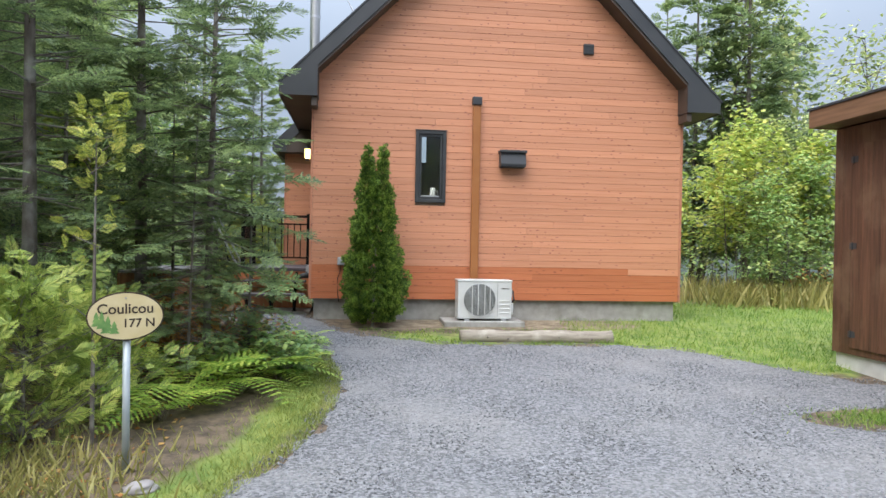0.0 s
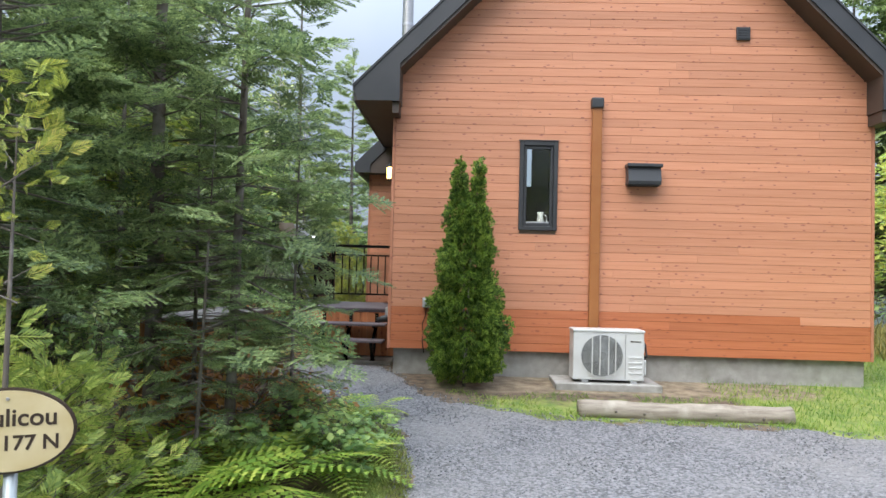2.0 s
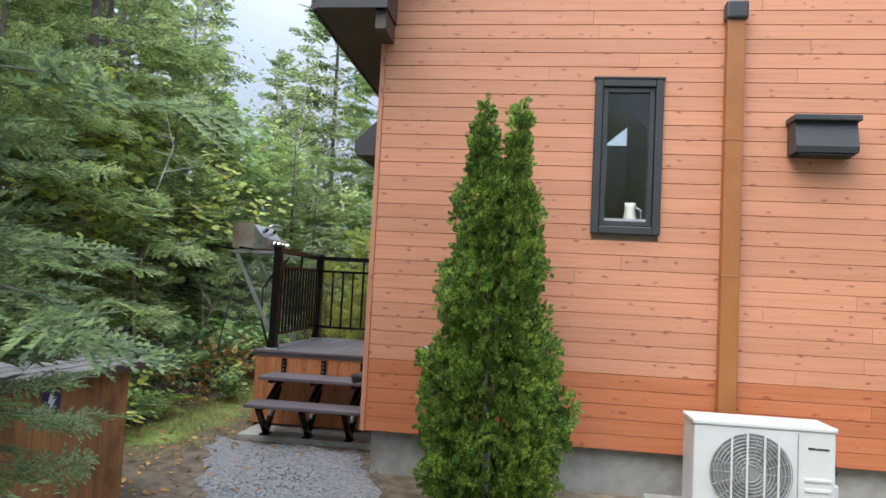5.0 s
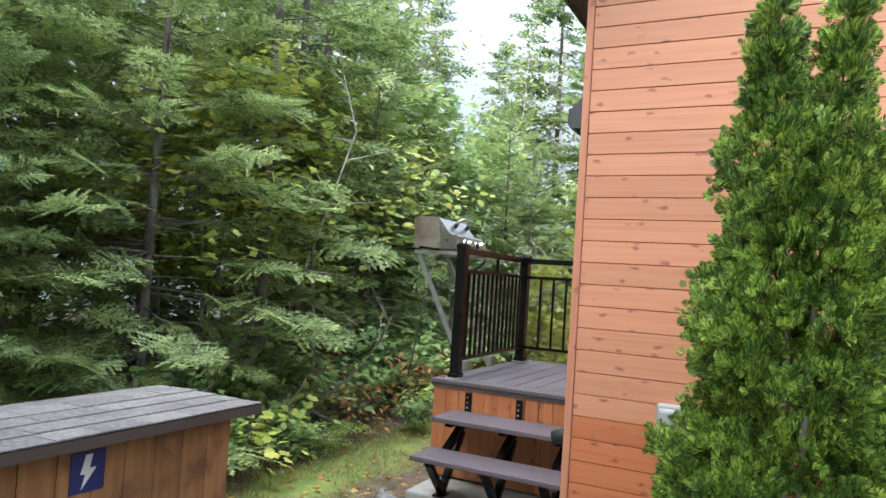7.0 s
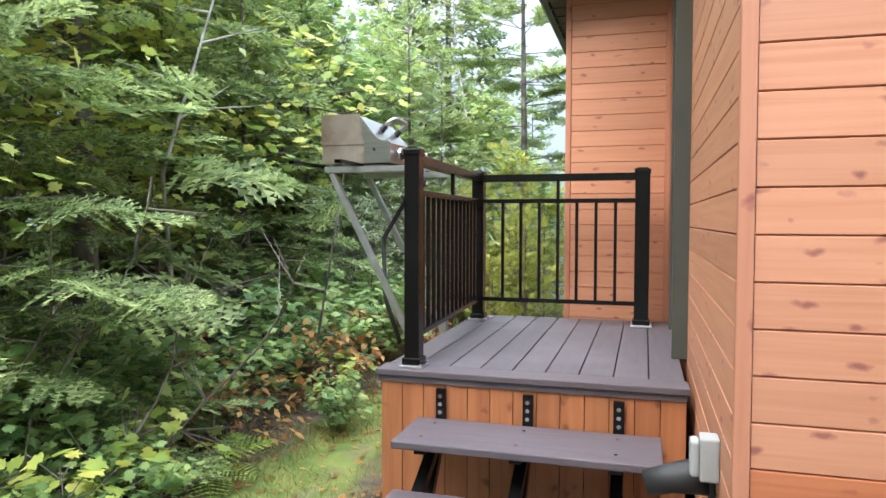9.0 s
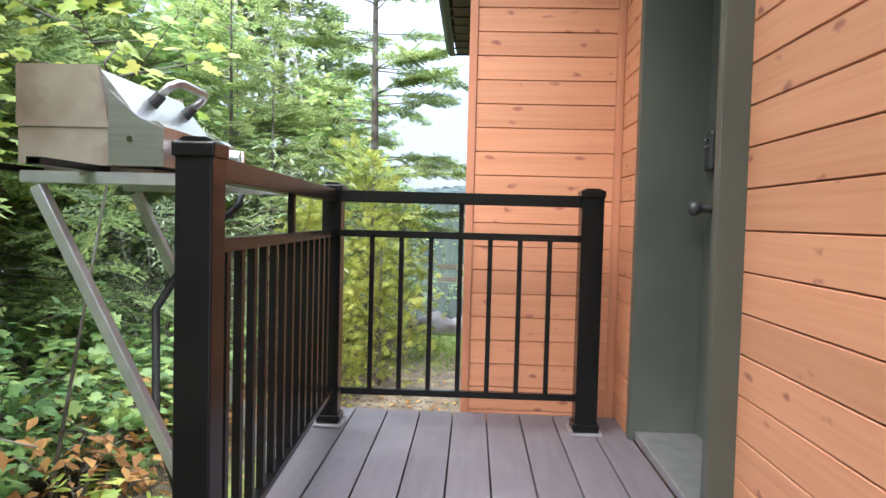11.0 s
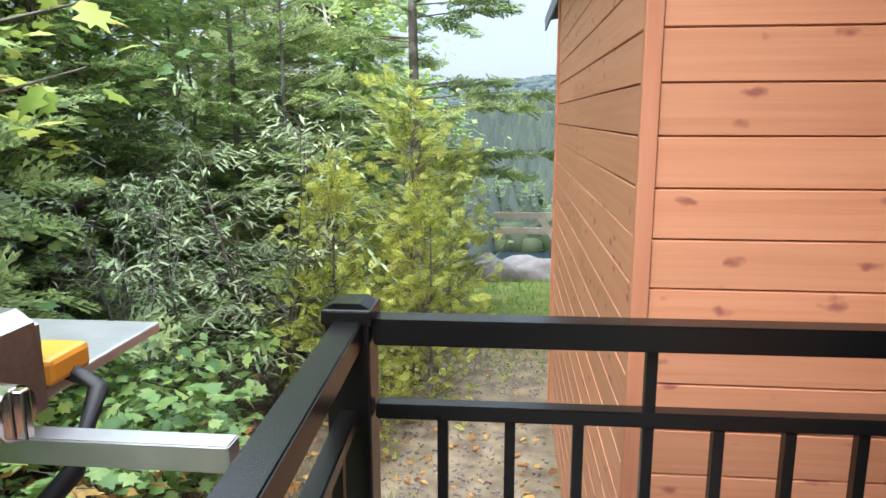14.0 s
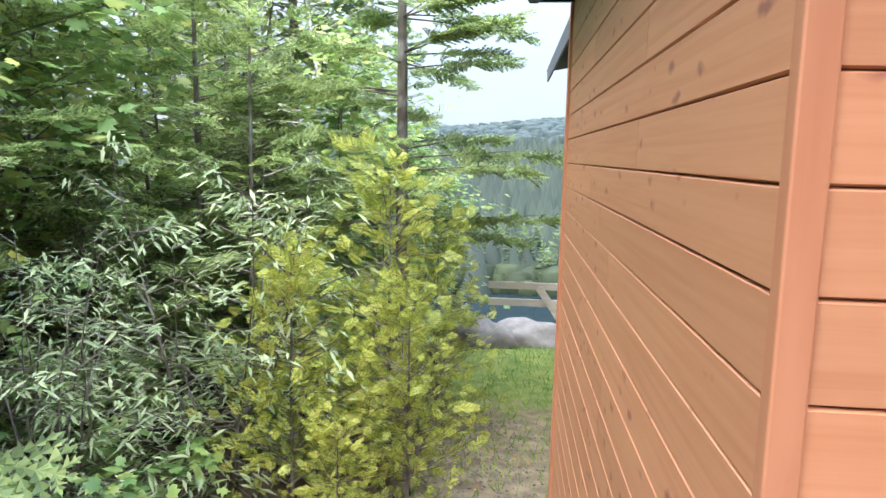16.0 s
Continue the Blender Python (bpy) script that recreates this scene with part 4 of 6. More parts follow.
deck = thing("porch_deck", "small grey composite porch deck with orange board skirt", "deck")
DX0, DX1, DY0, DY1 = -1.785, -.49, 13.37, 15.19
# one solid block instead of joists, its colour painting the shade under the boards
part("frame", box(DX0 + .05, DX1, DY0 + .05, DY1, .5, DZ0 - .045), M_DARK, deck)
part("front_board", box(DX0 - .02, DX1 + .01, DY0 - .025, DY0 + .115, DZ0 - .028, DZ0, .004), M_TREAD, deck)
part("rim", box(DX0 - .012, DX1, DY0 - .012, DY0 + .02, DZ0 - .055, DZ0 - .029), M_DECK, deck)
part("rim", box(DX0 - .012, DX0 + .012, DY0 + .021, DY1, DZ0 - .11, DZ0 - .03), M_DECK, deck)
xs = np.linspace(DX0 - .005, DX1, 10)
for a, b in zip(xs, xs[1:]):
    part("deck_board", box(a + .002, b - .003, DY0 + .119, DY1, DZ0 - .028, DZ0 - .001, .003), M_DECK, deck)
xs = np.linspace(DX0, DX1, 14)
for a, b in zip(xs, xs[1:]):
    part("skirt_board", box(a + .001, b - .002, DY0 - .003, DY0 + .016, .27, DZ0 - .056, .002), M_SKIRT, deck)
ys = np.linspace(DY0 + .02, DY1, 18)
for a, b in zip(ys, ys[1:]):
    part("skirt_board", box(DX0 - .003, DX0 + .016, a + .001, b - .002, .2, DZ0 - .112, .002), M_SKIRT, deck)
tagged(part("step_slab", box(-1.74, -.5, 12.95, 14.0, .05, .25, .012), M_CONC), "low concrete slab under the porch steps", "slab")

steps = thing("porch_steps", "two open grey treads on black metal brackets", "steps")
for x0, x1, y0, y1, z in ((-1.60, -.585, 12.99, 13.335, .748), (-1.60, -.585, 12.72, 13.02, .548)):
    tr = part("tread", box(x0, x1, y0, y1, z - .032, z, .006), M_TREAD, steps)
    for bx in (-1.5, -1.12, -.75):
        for by in (y0 + .08, y1 - .08):
            part("screw", rod((bx, by, z), (bx, by, z + .003), .008, n=8), M_CHROME, tr)
for bx in (-1.5, -1.12, -.75):
    st = part("bracket", (lambda bm: [box(bx - .022, bx + .022, 13.341, 13.362, .74, .875, .002, bm), bar((bx, 13.336, .70), (bx, 13.046, .70), .045, .03, bm), bar((bx, 13.316, .69), (bx, 13.006, .52), .045, .04, bm), bar((bx, 13.066, .5), (bx, 12.786, .5), .045, .03, bm), bar((bx, 13.276, .62), (bx, 13.006, .27), .045, .04, bm), bar((bx, 12.806, .49), (bx, 13.006, .27), .045, .035, bm), box(bx - .035, bx + .035, 12.946, 13.066, .251, .262, 0, bm)] and bm)(bmesh.new()), M_BLACK, steps, "black powder-coated step bracket")
    for zz in (.775, .81, .845):
        part("bolt", rod((bx, 13.340, zz), (bx, 13.332, zz), .009, n=8), M_CHROME, st)
    part("bolt", rod((bx, 12.936, .56 - .04), (bx, 12.916, .5), .012, n=8), M_STEEL, st)


def rail_post(x, y, w, label):
    p = thing("newel_post", label, "newel post", "porch newel posts", at=(x, y, DZ0))
    part("base_plate", box(-w - .02, w + .02, -w - .02, w + .02, 0, .012, .003), M_STEEL, p, "pale base plate")
    part("base_collar", box(-w - .009, w + .009, -w - .009, w + .009, .012, .045, .004), M_BLACK, p)
    part("post", box(-w, w, -w, w, .012, .965, .004), M_BLACK, p)
    cap = part("cap", box(-w - .005, w + .005, -w - .005, w + .005, .95, .978, .004), M_BLACK, p)
    part("cap_top", prism([(-w, 0), (w, 0), (w * .6, .009), (-w * .6, .009)], "y", -w * .85, w * .85), M_BLACK, cap).location = (0, 0, .978)
    for sx in (-w - .012, w + .012):
        for sy in (-w - .012, w + .012):
            part("bolt", rod((sx, sy, .012), (sx, sy, .02), .006, n=6), M_STEEL, p)


P1, P2, P3 = (-1.654, 13.436), (-1.715, 14.945), (-.675, 14.955)
rail_post(*P1, .035, "square black metal railing post at the head of the steps")
rail_post(*P2, .039, "square black metal railing post at the deck's outer corner")
rail_post(*P3, .044, "square black metal railing post next to the house wall")


def rail_panel(a, b, n, label):
    """Top, middle and bottom rails between two posts, thin balusters and one long centre picket."""
    a, b = Vector((*a, 0)), Vector((*b, 0))
    d = (b - a).normalized()
    a, b = a + d * .042, b - d * .042
    p = thing("porch_railing", label, "railing", "porch railing panels")
    for nm, z, h, w in (("top_rail", 1.879, .047, .05), ("middle_rail", 1.73, .028, .034), ("bottom_rail", 1.085, .026, .03)):
        part(nm, bar(a + Vector((0, 0, z)), b + Vector((0, 0, z)), w, h, bevel=.003), M_BLACK, p)
    for k in range(n):
        q = a + (b - a) * ((k + 1) / (n + 1))
        top = 1.859 if k == n // 2 else 1.717
        part("baluster", bar(q + Vector((0, 0, 1.098)), q + Vector((0, 0, top)), .019, .019), M_BLACK, p)


rail_panel(P1, P2, 13, "black metal railing along the outer deck side")
rail_panel(P2, P3, 7, "black metal railing across the deck's end")

# ---- grill on its bracket outside the railing ----
GX0, GX1, GY0, GY1, GZ0 = -2.37, -2.02, 13.97, 14.5, 1.915
grill = thing("gas_grill", "stainless two-burner gas grill, heat stained, lid closed", "grill")
part("body", prism([(GX0, GZ0), (GX1 + .03, GZ0), (GX1 + .045, GZ0 + .03), (GX1 - .0, GZ0 + .1), (GX0, GZ0 + .1)], "y", GY0 + .004, GY1 - .004), M_STAIN, grill)
lid = part("lid", prism([(GX0, GZ0 + .102), (GX0, GZ0 + .25), (GX0 + .02, GZ0 + .265), (GX1 - .13, GZ0 + .255), (GX1 - .005, GZ0 + .102)], "y", GY0 + .012, GY1 - .012), M_INOX, grill, "bright steel lid")
part("end_plate", prism([(GX0 - .004, GZ0 + .1), (GX0 - .004, GZ0 + .265), (GX1 - .13, GZ0 + .265), (GX1 - .12, GZ0 + .21), (GX1 - .1, GZ0 + .1)], "y", GY0, GY0 + .0115), M_STAIN, lid, "heat-browned end of the lid")
part("end_plate", prism([(GX0 - .004, GZ0 + .1), (GX0 - .004, GZ0 + .265), (GX1 - .13, GZ0 + .265), (GX1 - .12, GZ0 + .21), (GX1 - .1, GZ0 + .1)], "y", GY1 - .0115, GY1), M_STAIN, lid)
part("side_cheek", prism([(GX1 - .1, GZ0 + .0), (GX1 - .1, GZ0 + .2), (GX1 - .02, GZ0 + .13), (GX1 + .05, GZ0 + .1), (GX1 + .05, GZ0)], "y", GY0 - .003, GY0 + .0035), M_INOX, grill)
part("side_cheek", prism([(GX1 - .1, GZ0 + .0), (GX1 - .1, GZ0 + .2), (GX1 - .02, GZ0 + .13), (GX1 + .05, GZ0 + .1), (GX1 + .05, GZ0)], "y", GY1 - .0035, GY1 + .003), M_INOX, grill)
fp = part("control_panel", prism([(GX1 + .0, GZ0), (GX1 + .05, GZ0), (GX1 + .05, GZ0 + .105), (GX1 + .03, GZ0 + .12), (GX1, GZ0 + .12)], "y", GY0 + .004, GY1 - .004), M_INOX, grill)
for ky in (14.13, 14.37):
    part("knob_bezel", rod((GX1 + .05, ky, GZ0 + .055), (GX1 + .06, ky, GZ0 + .055), .038, .036, n=24), M_CHROME, fp)
    part("knob_ring", rod((GX1 + .06, ky, GZ0 + .055), (GX1 + .085, ky, GZ0 + .055), .027, n=24), M_RUBBER, fp)
    part("knob", rod((GX1 + .085, ky, GZ0 + .055), (GX1 + .118, ky, GZ0 + .055), .029, .027, n=24), M_CHROME, fp)
    part("knob_grip", box(GX1 + .118, GX1 + .13, ky - .006, ky + .006, GZ0 + .03, GZ0 + .08, .002), M_CHROME, fp)
hx, hz = GX1 - .085, GZ0 + .2
part("handle", tube([(hx, 14.18, hz), (hx + .055, 14.18, hz + .05), (hx + .07, 14.195, hz + .06), (hx + .075, 14.22, hz + .064), (hx + .075, 14.38, hz + .064), (hx + .07, 14.405, hz + .06), (hx + .055, 14.42, hz + .05), (hx, 14.41, hz)], .013, 12), M_INOX, lid, smooth=True)
for ky in (14.18, 14.41):
    part("handle_foot", rod((hx - .0, ky, hz - .005), (hx + .03, ky, hz + .025), .019, .017, n=12), M_RUBBER, lid)
part("screw", rod((GX1 - .04, GY0 - .0035, GZ0 + .07), (GX1 - .04, GY0 - .008, GZ0 + .07), .009, n=10), M_CHROME, grill)
part("drip_tray", box(GX0 + .04, GX1, GY0 + .05, GY1 - .05, GZ0 - .03, GZ0 - .002, .004), M_STAIN, grill)
part("regulator", box(GX1 - .02, GX1 + .045, GY1 + .02, GY1 + .1, GZ0 + .015, GZ0 + .05, .008), surface("orange_plastic", (.6, .22, .02), (.7, .28, .03), 5, .4, bump=0), grill, "orange gas regulator")
shelf = part("side_shelf", box(GX0 + .08, GX1 + .03, GY1 + .01, GY1 + .3, GZ0 - .004, GZ0 + .012, .003), M_STEEL, grill, "folded-out grey side shelf")
part("gas_hose", tube([(GX1 + .02, GY1 + .06, GZ0 + .03), (GX1 + .07, GY1 + .07, GZ0 + .0), (GX1 + .06, GY1 + .02, GZ0 - .09), (GX1 - .02, GY1 - .1, GZ0 - .2), (GX1 - .1, GY1 - .25, GZ0 - .42), (GX1 - .05, GY1 - .35, GZ0 - .75), (GX1 + .05, GY1 - .38, GZ0 - 1.0)], .013, 8), M_RUBBER, grill, smooth=True)

stand = thing("grill_bracket", "aluminium wall bracket carrying the grill outside the railing", "bracket")
for by in (13.95, 14.48):
    part("arm", bar((-2.34, by, 1.879), (-1.74, by, 1.879), .032, .032, bevel=.002), M_STEEL, stand)
    part("brace", bar((-2.30, by, 1.855), (-1.835, by, .95), .034, .03, bevel=.002), M_STEEL, stand)
    part("foot_plate", box(-1.835, -1.8, by - .03, by + .03, .86, 1.02, .003), M_STEEL, stand)
for bx in (-2.42, -2.16):
    part("cross_tube", (lambda bm: [box(*b, 0, bm) for b in ((bx - .018, bx + .018, 13.72, 14.62, 1.91, 1.914), (bx - .018, bx + .018, 13.72, 14.62, 1.896, 1.9), (bx - .018, bx - .013, 13.72, 14.62, 1.9, 1.91), (bx + .013, bx + .018, 13.72, 14.62, 1.9, 1.91))] and bm)(bmesh.new()), M_BLACK, stand, "open-ended black square tube")
part("zip_tie", box(-2.085, -2.045, 14.455, 14.505, 1.395, 1.405), M_RUBBER, stand)

# wall drain and second outlet on the side wall
drain = thing("dryer_vent", "black plastic vent elbow low on the side wall", "wall vent", at=(HX0 - .02, 12.62, .86))
part("elbow", tube([(0, 0, .0), (-.06, 0, .0), (-.12, -.005, -.01), (-.19, -.01, -.03)], [.05, .05, .042, .036], 16), M_RUBBER, drain, smooth=True)
part("flange", box(-.014, 0, -.065, .065, -.065, .065, .004), M_RUBBER, drain)
ob2 = thing("outdoor_outlet", "grey outlet box with a lid on the side wall", "outlet", at=(HX0 - .019, 12.5, .9))
part("back_box", box(-.05, 0, -.035, .035, 0, .12, .006), M_GREYBOX, ob2)
part("clear_cover", box(-.075, -.05, -.03, .03, .01, .11, .008), M_GREYBOX, ob2)

# ---- sign by the drive ----
SX, SY = -1.12, 6.02
sign = thing("name_sign", "oval cream name sign on a blue-grey metal post", "sign", at=(SX, SY, 0))
sgz = float(ground_z(SX, SY))
part("post", rod((-.005, .02, sgz - .1), (0.005, .02, .76), .023, n=14), M_POST, sign, smooth=True)


def oval(rx, rz, y0, y1, z):
    return prism([(rx * math.cos(a), z + rz * math.sin(a)) for a in [2 * math.pi * k / 56 for k in range(56)]], "y", y0, y1)


part("rim", oval(.222, .153, -.012, .004, .89), M_BROWNINK, sign, "dark brown rim")
plate = part("plate", oval(.213, .144, -.0165, -.0125, .89), M_CREAM, sign, "cream painted oval plate")


def lettering(text, size, x, y, z, parent, mat, bold=.0):
    cu = bpy.data.curves.new("lettering", "FONT")
    cu.body, cu.size, cu.align_x, cu.align_y, cu.extrude, cu.offset = text, size, "CENTER", "CENTER", .0008, bold
    tmp = bpy.data.objects.new("lettering", cu)
    scene.collection.objects.link(tmp)
    bpy.context.view_layer.update()
    me = bpy.data.meshes.new_from_object(tmp.evaluated_get(bpy.context.evaluated_depsgraph_get()))
    bpy.data.objects.remove(tmp)
    me.materials.clear()
    me.materials.append(mat)
    ob = new("lettering", me)
    ob.parent = parent
    ob.matrix_basis = pose(x, y, z, 90)
    return ob


lettering("Coulicou", .088, .0, -.0175, .935, plate, M_BROWNINK, .0014)
lettering("177 N", .074, .075, -.0175, .845, plate, M_BROWNINK, .0014)
for fx_, fz_, fh in ((-.165, .835, .09), (-.135, .82, .11), (-.1, .8, .1), (-.065, .785, .08), (-.115, .79, .07)):
    for k in range(3):
        part("painted_fir", prism([(fx_ - .03 + .007 * k, fz_ + fh * .28 * k), (fx_ + .03 - .007 * k, fz_ + fh * .28 * k), (fx_, fz_ + fh * (.5 + .25 * k))], "y", -.0185 - .0004 * k, -.0168), M_SIGNGREEN, plate)
part("screw", rod((0, -.0165, 1.005), (0, -.02, 1.005), .006, n=8), M_STEEL, plate)
sign.rotation_euler = (0, radians(-1.0), radians(18))

# ---- utility box with the lightning plate ----
ub = thing("utility_box", "low orange-brown board enclosure with a shingled lid", "utility enclosure")
UX, UY0, UY1, UZ = -1.79, 9.66, 11.34, .99
ys = np.linspace(UY0, UY1, 13)
for a, b in zip(ys, ys[1:]):
    part("board", box(UX - .02, UX, a + .0015, b - .0015, .02, UZ, .003), M_BOXWOOD, ub)
xs = np.linspace(UX - .6, UX - .022, 6)
for a, b in zip(xs, xs[1:]):
    part("board", prism([(a + .0015, .02), (b - .0015, .02), (b - .0015, UZ), (a + .0015, UZ)], "y", UY1 - .02, UY1), M_BOXWOOD, ub)
    part("board", prism([(a + .0015, .02), (b - .0015, .02), (b - .0015, UZ), (a + .0015, UZ)], "y", UY0, UY0 + .02), M_BOXWOOD, ub)
part("back_panel", box(UX - .625, UX - .603, UY0, UY1, .02, UZ), M_BOXWOOD, ub)
lid_m = pose(UX + .07, 0, UZ + .005, 0, .4, 0)
lidb = part("lid", box(-.66, 0, UY0 - .08, UY1 + .1, 0, .022), M_SHINGLE, ub, "lid covered with worn asphalt shingles")
lidb.matrix_basis = lid_m
rs = random.Random(3)
for r in range(4):
    y = UY0 - .08 - rs.uniform(0, .15)
    while y < UY1 + .1:
        w = rs.uniform(.14, .3)
        y0, y1 = max(y, UY0 - .085), min(y + w, UY1 + .105)
        if y1 - y0 > .03:
            x1 = .012 - r * .14
            sh = part("shingle", prism([(x1 - .16, .0225), (x1 - .16, .0255), (x1, .0295 + rs.uniform(0, .003)), (x1, .0265)], "y", y0 + .002, y1 - .002), M_SHINGLE, lidb)
        y += w
part("drip_edge", box(-.002, .012, UY0 - .085, UY1 + .105, -.02, .021), M_SOFFIT, lidb, "dark shingle edge")
wp = part("warning_plate", box(UX + .0005, UX + .004, 10.55, 10.69, .795, .945, .0), M_NAVY, ub, "navy plate with a white lightning bolt")
part("lightning_bolt", prism([(10.634, .933), (10.606, .933), (10.588, .863), (10.609, .863), (10.595, .806), (10.652, .882), (10.624, .882)], "x", UX + .0045, UX + .006), M_PAINTWHITE, wp)

# ---- shed ----
shed = thing("storage_shed", "brown stained board shed on a white block base", "shed")
HSX, HSY = 5.87, 9.0
part("base", box(HSX + .04, HSX + 2.4, HSY - 4.0, HSY - .02, -.35, .24, .01), surface("white_block", (.5, .49, .46), (.62, .61, .58), 6, .9, bump=.2), shed, "whitewashed concrete base")
ys = np.linspace(HSY - 4.0, HSY, 30)
for a, b in zip(ys, ys[1:]):
    part("board", box(HSX, HSX + .03, a + .0015, b - .0015, .22, 2.82, .003), M_SHED, shed)
part("end_wall", box(HSX + .031, HSX + 2.4, HSY - .03, HSY, .22, 2.82), M_SHED, shed)
part("end_wall", box(HSX + .031, HSX + 2.4, HSY - 4.0, HSY - 3.97, .22, 2.82), M_SHED, shed)
part("back_wall", box(HSX + 2.37, HSX + 2.4, HSY - 3.97, HSY - .031, .22, 2.82), M_SHED, shed)
dsh = part("shed_door", box(HSX - .006, HSX - .001, HSY - 1.17, HSY - .332, .3, 2.6), M_SHED, shed)
for k in range(6):
    part("door_board", box(HSX - .02, HSX - .0065, HSY - .47 - k * .14, HSY - .333 - k * .14, .3, 2.6, .003), M_SHED, dsh)
for zz in (.42, 1.42, 2.4):
    part("hinge", (lambda bm: [box(HSX - .025, HSX - .0205, HSY - .4, HSY - .29, zz, zz + .07, .002, bm), rod((HSX - .026, HSY - .335, zz - .005), (HSX - .026, HSY - .335, zz + .075), .008, n=8, bm=bm)] and bm)(bmesh.new()), M_FASCIA, dsh)
part("roof_panel", box(HSX - .32, HSX + 2.7, HSY - 4.2, HSY + .03, 2.98, 3.05), M_ROOF, shed)
part("soffit", box(HSX - .3, HSX, HSY - 4.2, HSY + .0, 2.84, 2.86), M_SHED, shed)
part("fascia", box(HSX - .33, HSX - .301, HSY - 4.2, HSY + .03, 2.83, 3.03, .003), M_SHEDTRIM, shed)
part("fascia", box(HSX - .3, HSX + 2.7, HSY + .005, HSY + .03, 2.83, 3.03, .003), M_SHEDTRIM, shed)
part("drip_edge", box(HSX - .345, HSX - .3, HSY - 4.2, HSY + .045, 3.035, 3.06), M_ROOF, shed)

# timber railing and rocks towards the lake
tr_ = thing("timber_railing", "weathered timber railing at the edge of the slope", "railing")
tz = float(ground_z(-1, 21.4))
for xx in (-.62,):
    part("post", box(xx - .05, xx + .05, 21.35, 21.45, tz - .1, 1.24, .006), M_WOODGREY, tr_)
for zz in (1.0, 1.17):
    part("rail", box(-1.6, -.5, 21.31, 21.349, zz - .035, zz + .035, .005), M_WOODGREY, tr_)
part("brace", bar((-1.1, 21.29, 1.16), (-.72, 21.29, .62), .04, .07), M_WOODGREY, tr_)


def rock(x, y, r, h, seed, label):
    bm = bmesh.new()
    bmesh.ops.create_icosphere(bm, subdivisions=3, radius=1.0)
    for v in bm.verts:
        k = 1 + .35 * noise.noise(v.co * 1.7 + Vector((seed, 0, 0))) + .12 * noise.noise(v.co * 5 + Vector((0, seed, 0)))
        v.co = Vector((v.co.x * r * k, v.co.y * r * .8 * k, v.co.z * h * k))
    ob = part("rock", bm, M_ROCK, smooth=True)
    ob.location = (x, y, float(ground_z(x, y)) + h * .3)
    tagged(ob, label, "rock", "rocks at the slope")


rock(-1.75, 24.0, .5, .28, 1, "pale granite boulder lying in the grass")
rock(-1.0, 24.6, .75, .3, 5, "broad pale granite boulder lying in the grass")
rock(-1.5, 5.3, .14, .06, 9, "small pale stone by the sign post")
rock(-0.95, 5.75, .1, .04, 12, "small flat stone in the verge by the post")

# ---- vegetation ----
rg = np.random.default_rng(11)


def unit(v):
    return v / np.maximum(np.linalg.norm(v, axis=-1, keepdims=True), 1e-9)


def needle_spray(side, per, length, seed):
    """A flat fir spray, one long: a middle twig and side twigs, each closely set with needles that fan from it."""
    r = np.random.default_rng(seed)
    segs = [(np.zeros(3), np.array([1.0, 0, -.04]))]
    for k in range(side):
        x = .06 + .82 * (k + .5) / side
        for s in (-1, 1):
            ang = radians(50 + r.uniform(-7, 7)) * s
            ln = ((1 - x) * .62 + .1) * r.uniform(.8, 1.1)
            d = ln * np.array([math.cos(ang), math.sin(ang), r.uniform(-.14, .04)])
            segs.append((np.array([x, 0, -.04 * x]), d))
    v, f = [], []
    for p, d in segs:
        ln = np.linalg.norm(d)
        u = d / ln
        w = unit(np.array([-u[1], u[0], 0]))
        n = max(3, int(ln * per))
        for i in range(n):
            t0, t1 = i / n, (i + 1.15) / n
            taper = 1.0 if t1 < .8 else .75
            for s in (-1, 1):
                tip = p + d * (t0 + t1) / 2 + length * taper * r.uniform(.8, 1.15) * (u * .6 + w * s * .8 + np.array([0, 0, r.uniform(.05, .5)]))
                o = len(v)
                v += [p + d * t0, p + d * min(t1, 1.0), tip]
                f.append((o, o + 1, o + 2) if s > 0 else (o + 1, o, o + 2))
        o = len(v)
        v += [p + d * .97 - w * length * .3, p + d * .97 + w * length * .3, p + d + u * length * .8]
        f.append((o, o + 1, o + 2))
    return np.array(v, np.float32), np.array(f)


SPRAY_FINE = needle_spray(5, 15, .085, 1)
SPRAY_MID = needle_spray(4, 9, .12, 2)
SPRAY_FAR = needle_spray(3, 6, .17, 3)


def limb_arrays(lines, sides=5):
    """Tapered limbs: each (start, end, radius at start, radius at end)."""
    v, f = [], []
    for p0, p1, r0, r1 in lines:
        p0, p1 = np.asarray(p0, float), np.asarray(p1, float)
        d = unit(p1 - p0)
        a = unit(np.cross(d, [0.3, 0.2, 1.0] if abs(d[2]) < .9 else [1.0, 0, 0]))
        b = np.cross(d, a)
        o = len(v)
        for p, r in ((p0, r0), (p1, r1)):
            for k in range(sides):
                t = 2 * math.pi * k / sides
                v.append(p + r * (a * math.cos(t) + b * math.sin(t)))
        for k in range(sides):
            k2 = (k + 1) % sides
            f += [(o + k, o + k2, o + sides + k2), (o + k, o + sides + k2, o + sides + k)]
    return np.array(v, np.float32), np.array(f)


def tree_thing(name, label, group, trunk, crown, bark, leaf, extra=None):
    t = thing(name, label, "tree" if "bush" not in name and "shrub" not in name else "shrub", group)
    a = new("trunk", array_mesh("trunk", *trunk, bark, smooth=True))
    a.parent = t
    b = new("crown", array_mesh("crown", *crown, leaf))
    b.parent = t
    if extra is not None:
        c = new("deadwood", array_mesh("deadwood", *extra, M_TWIG))
        c.parent = t
    return t


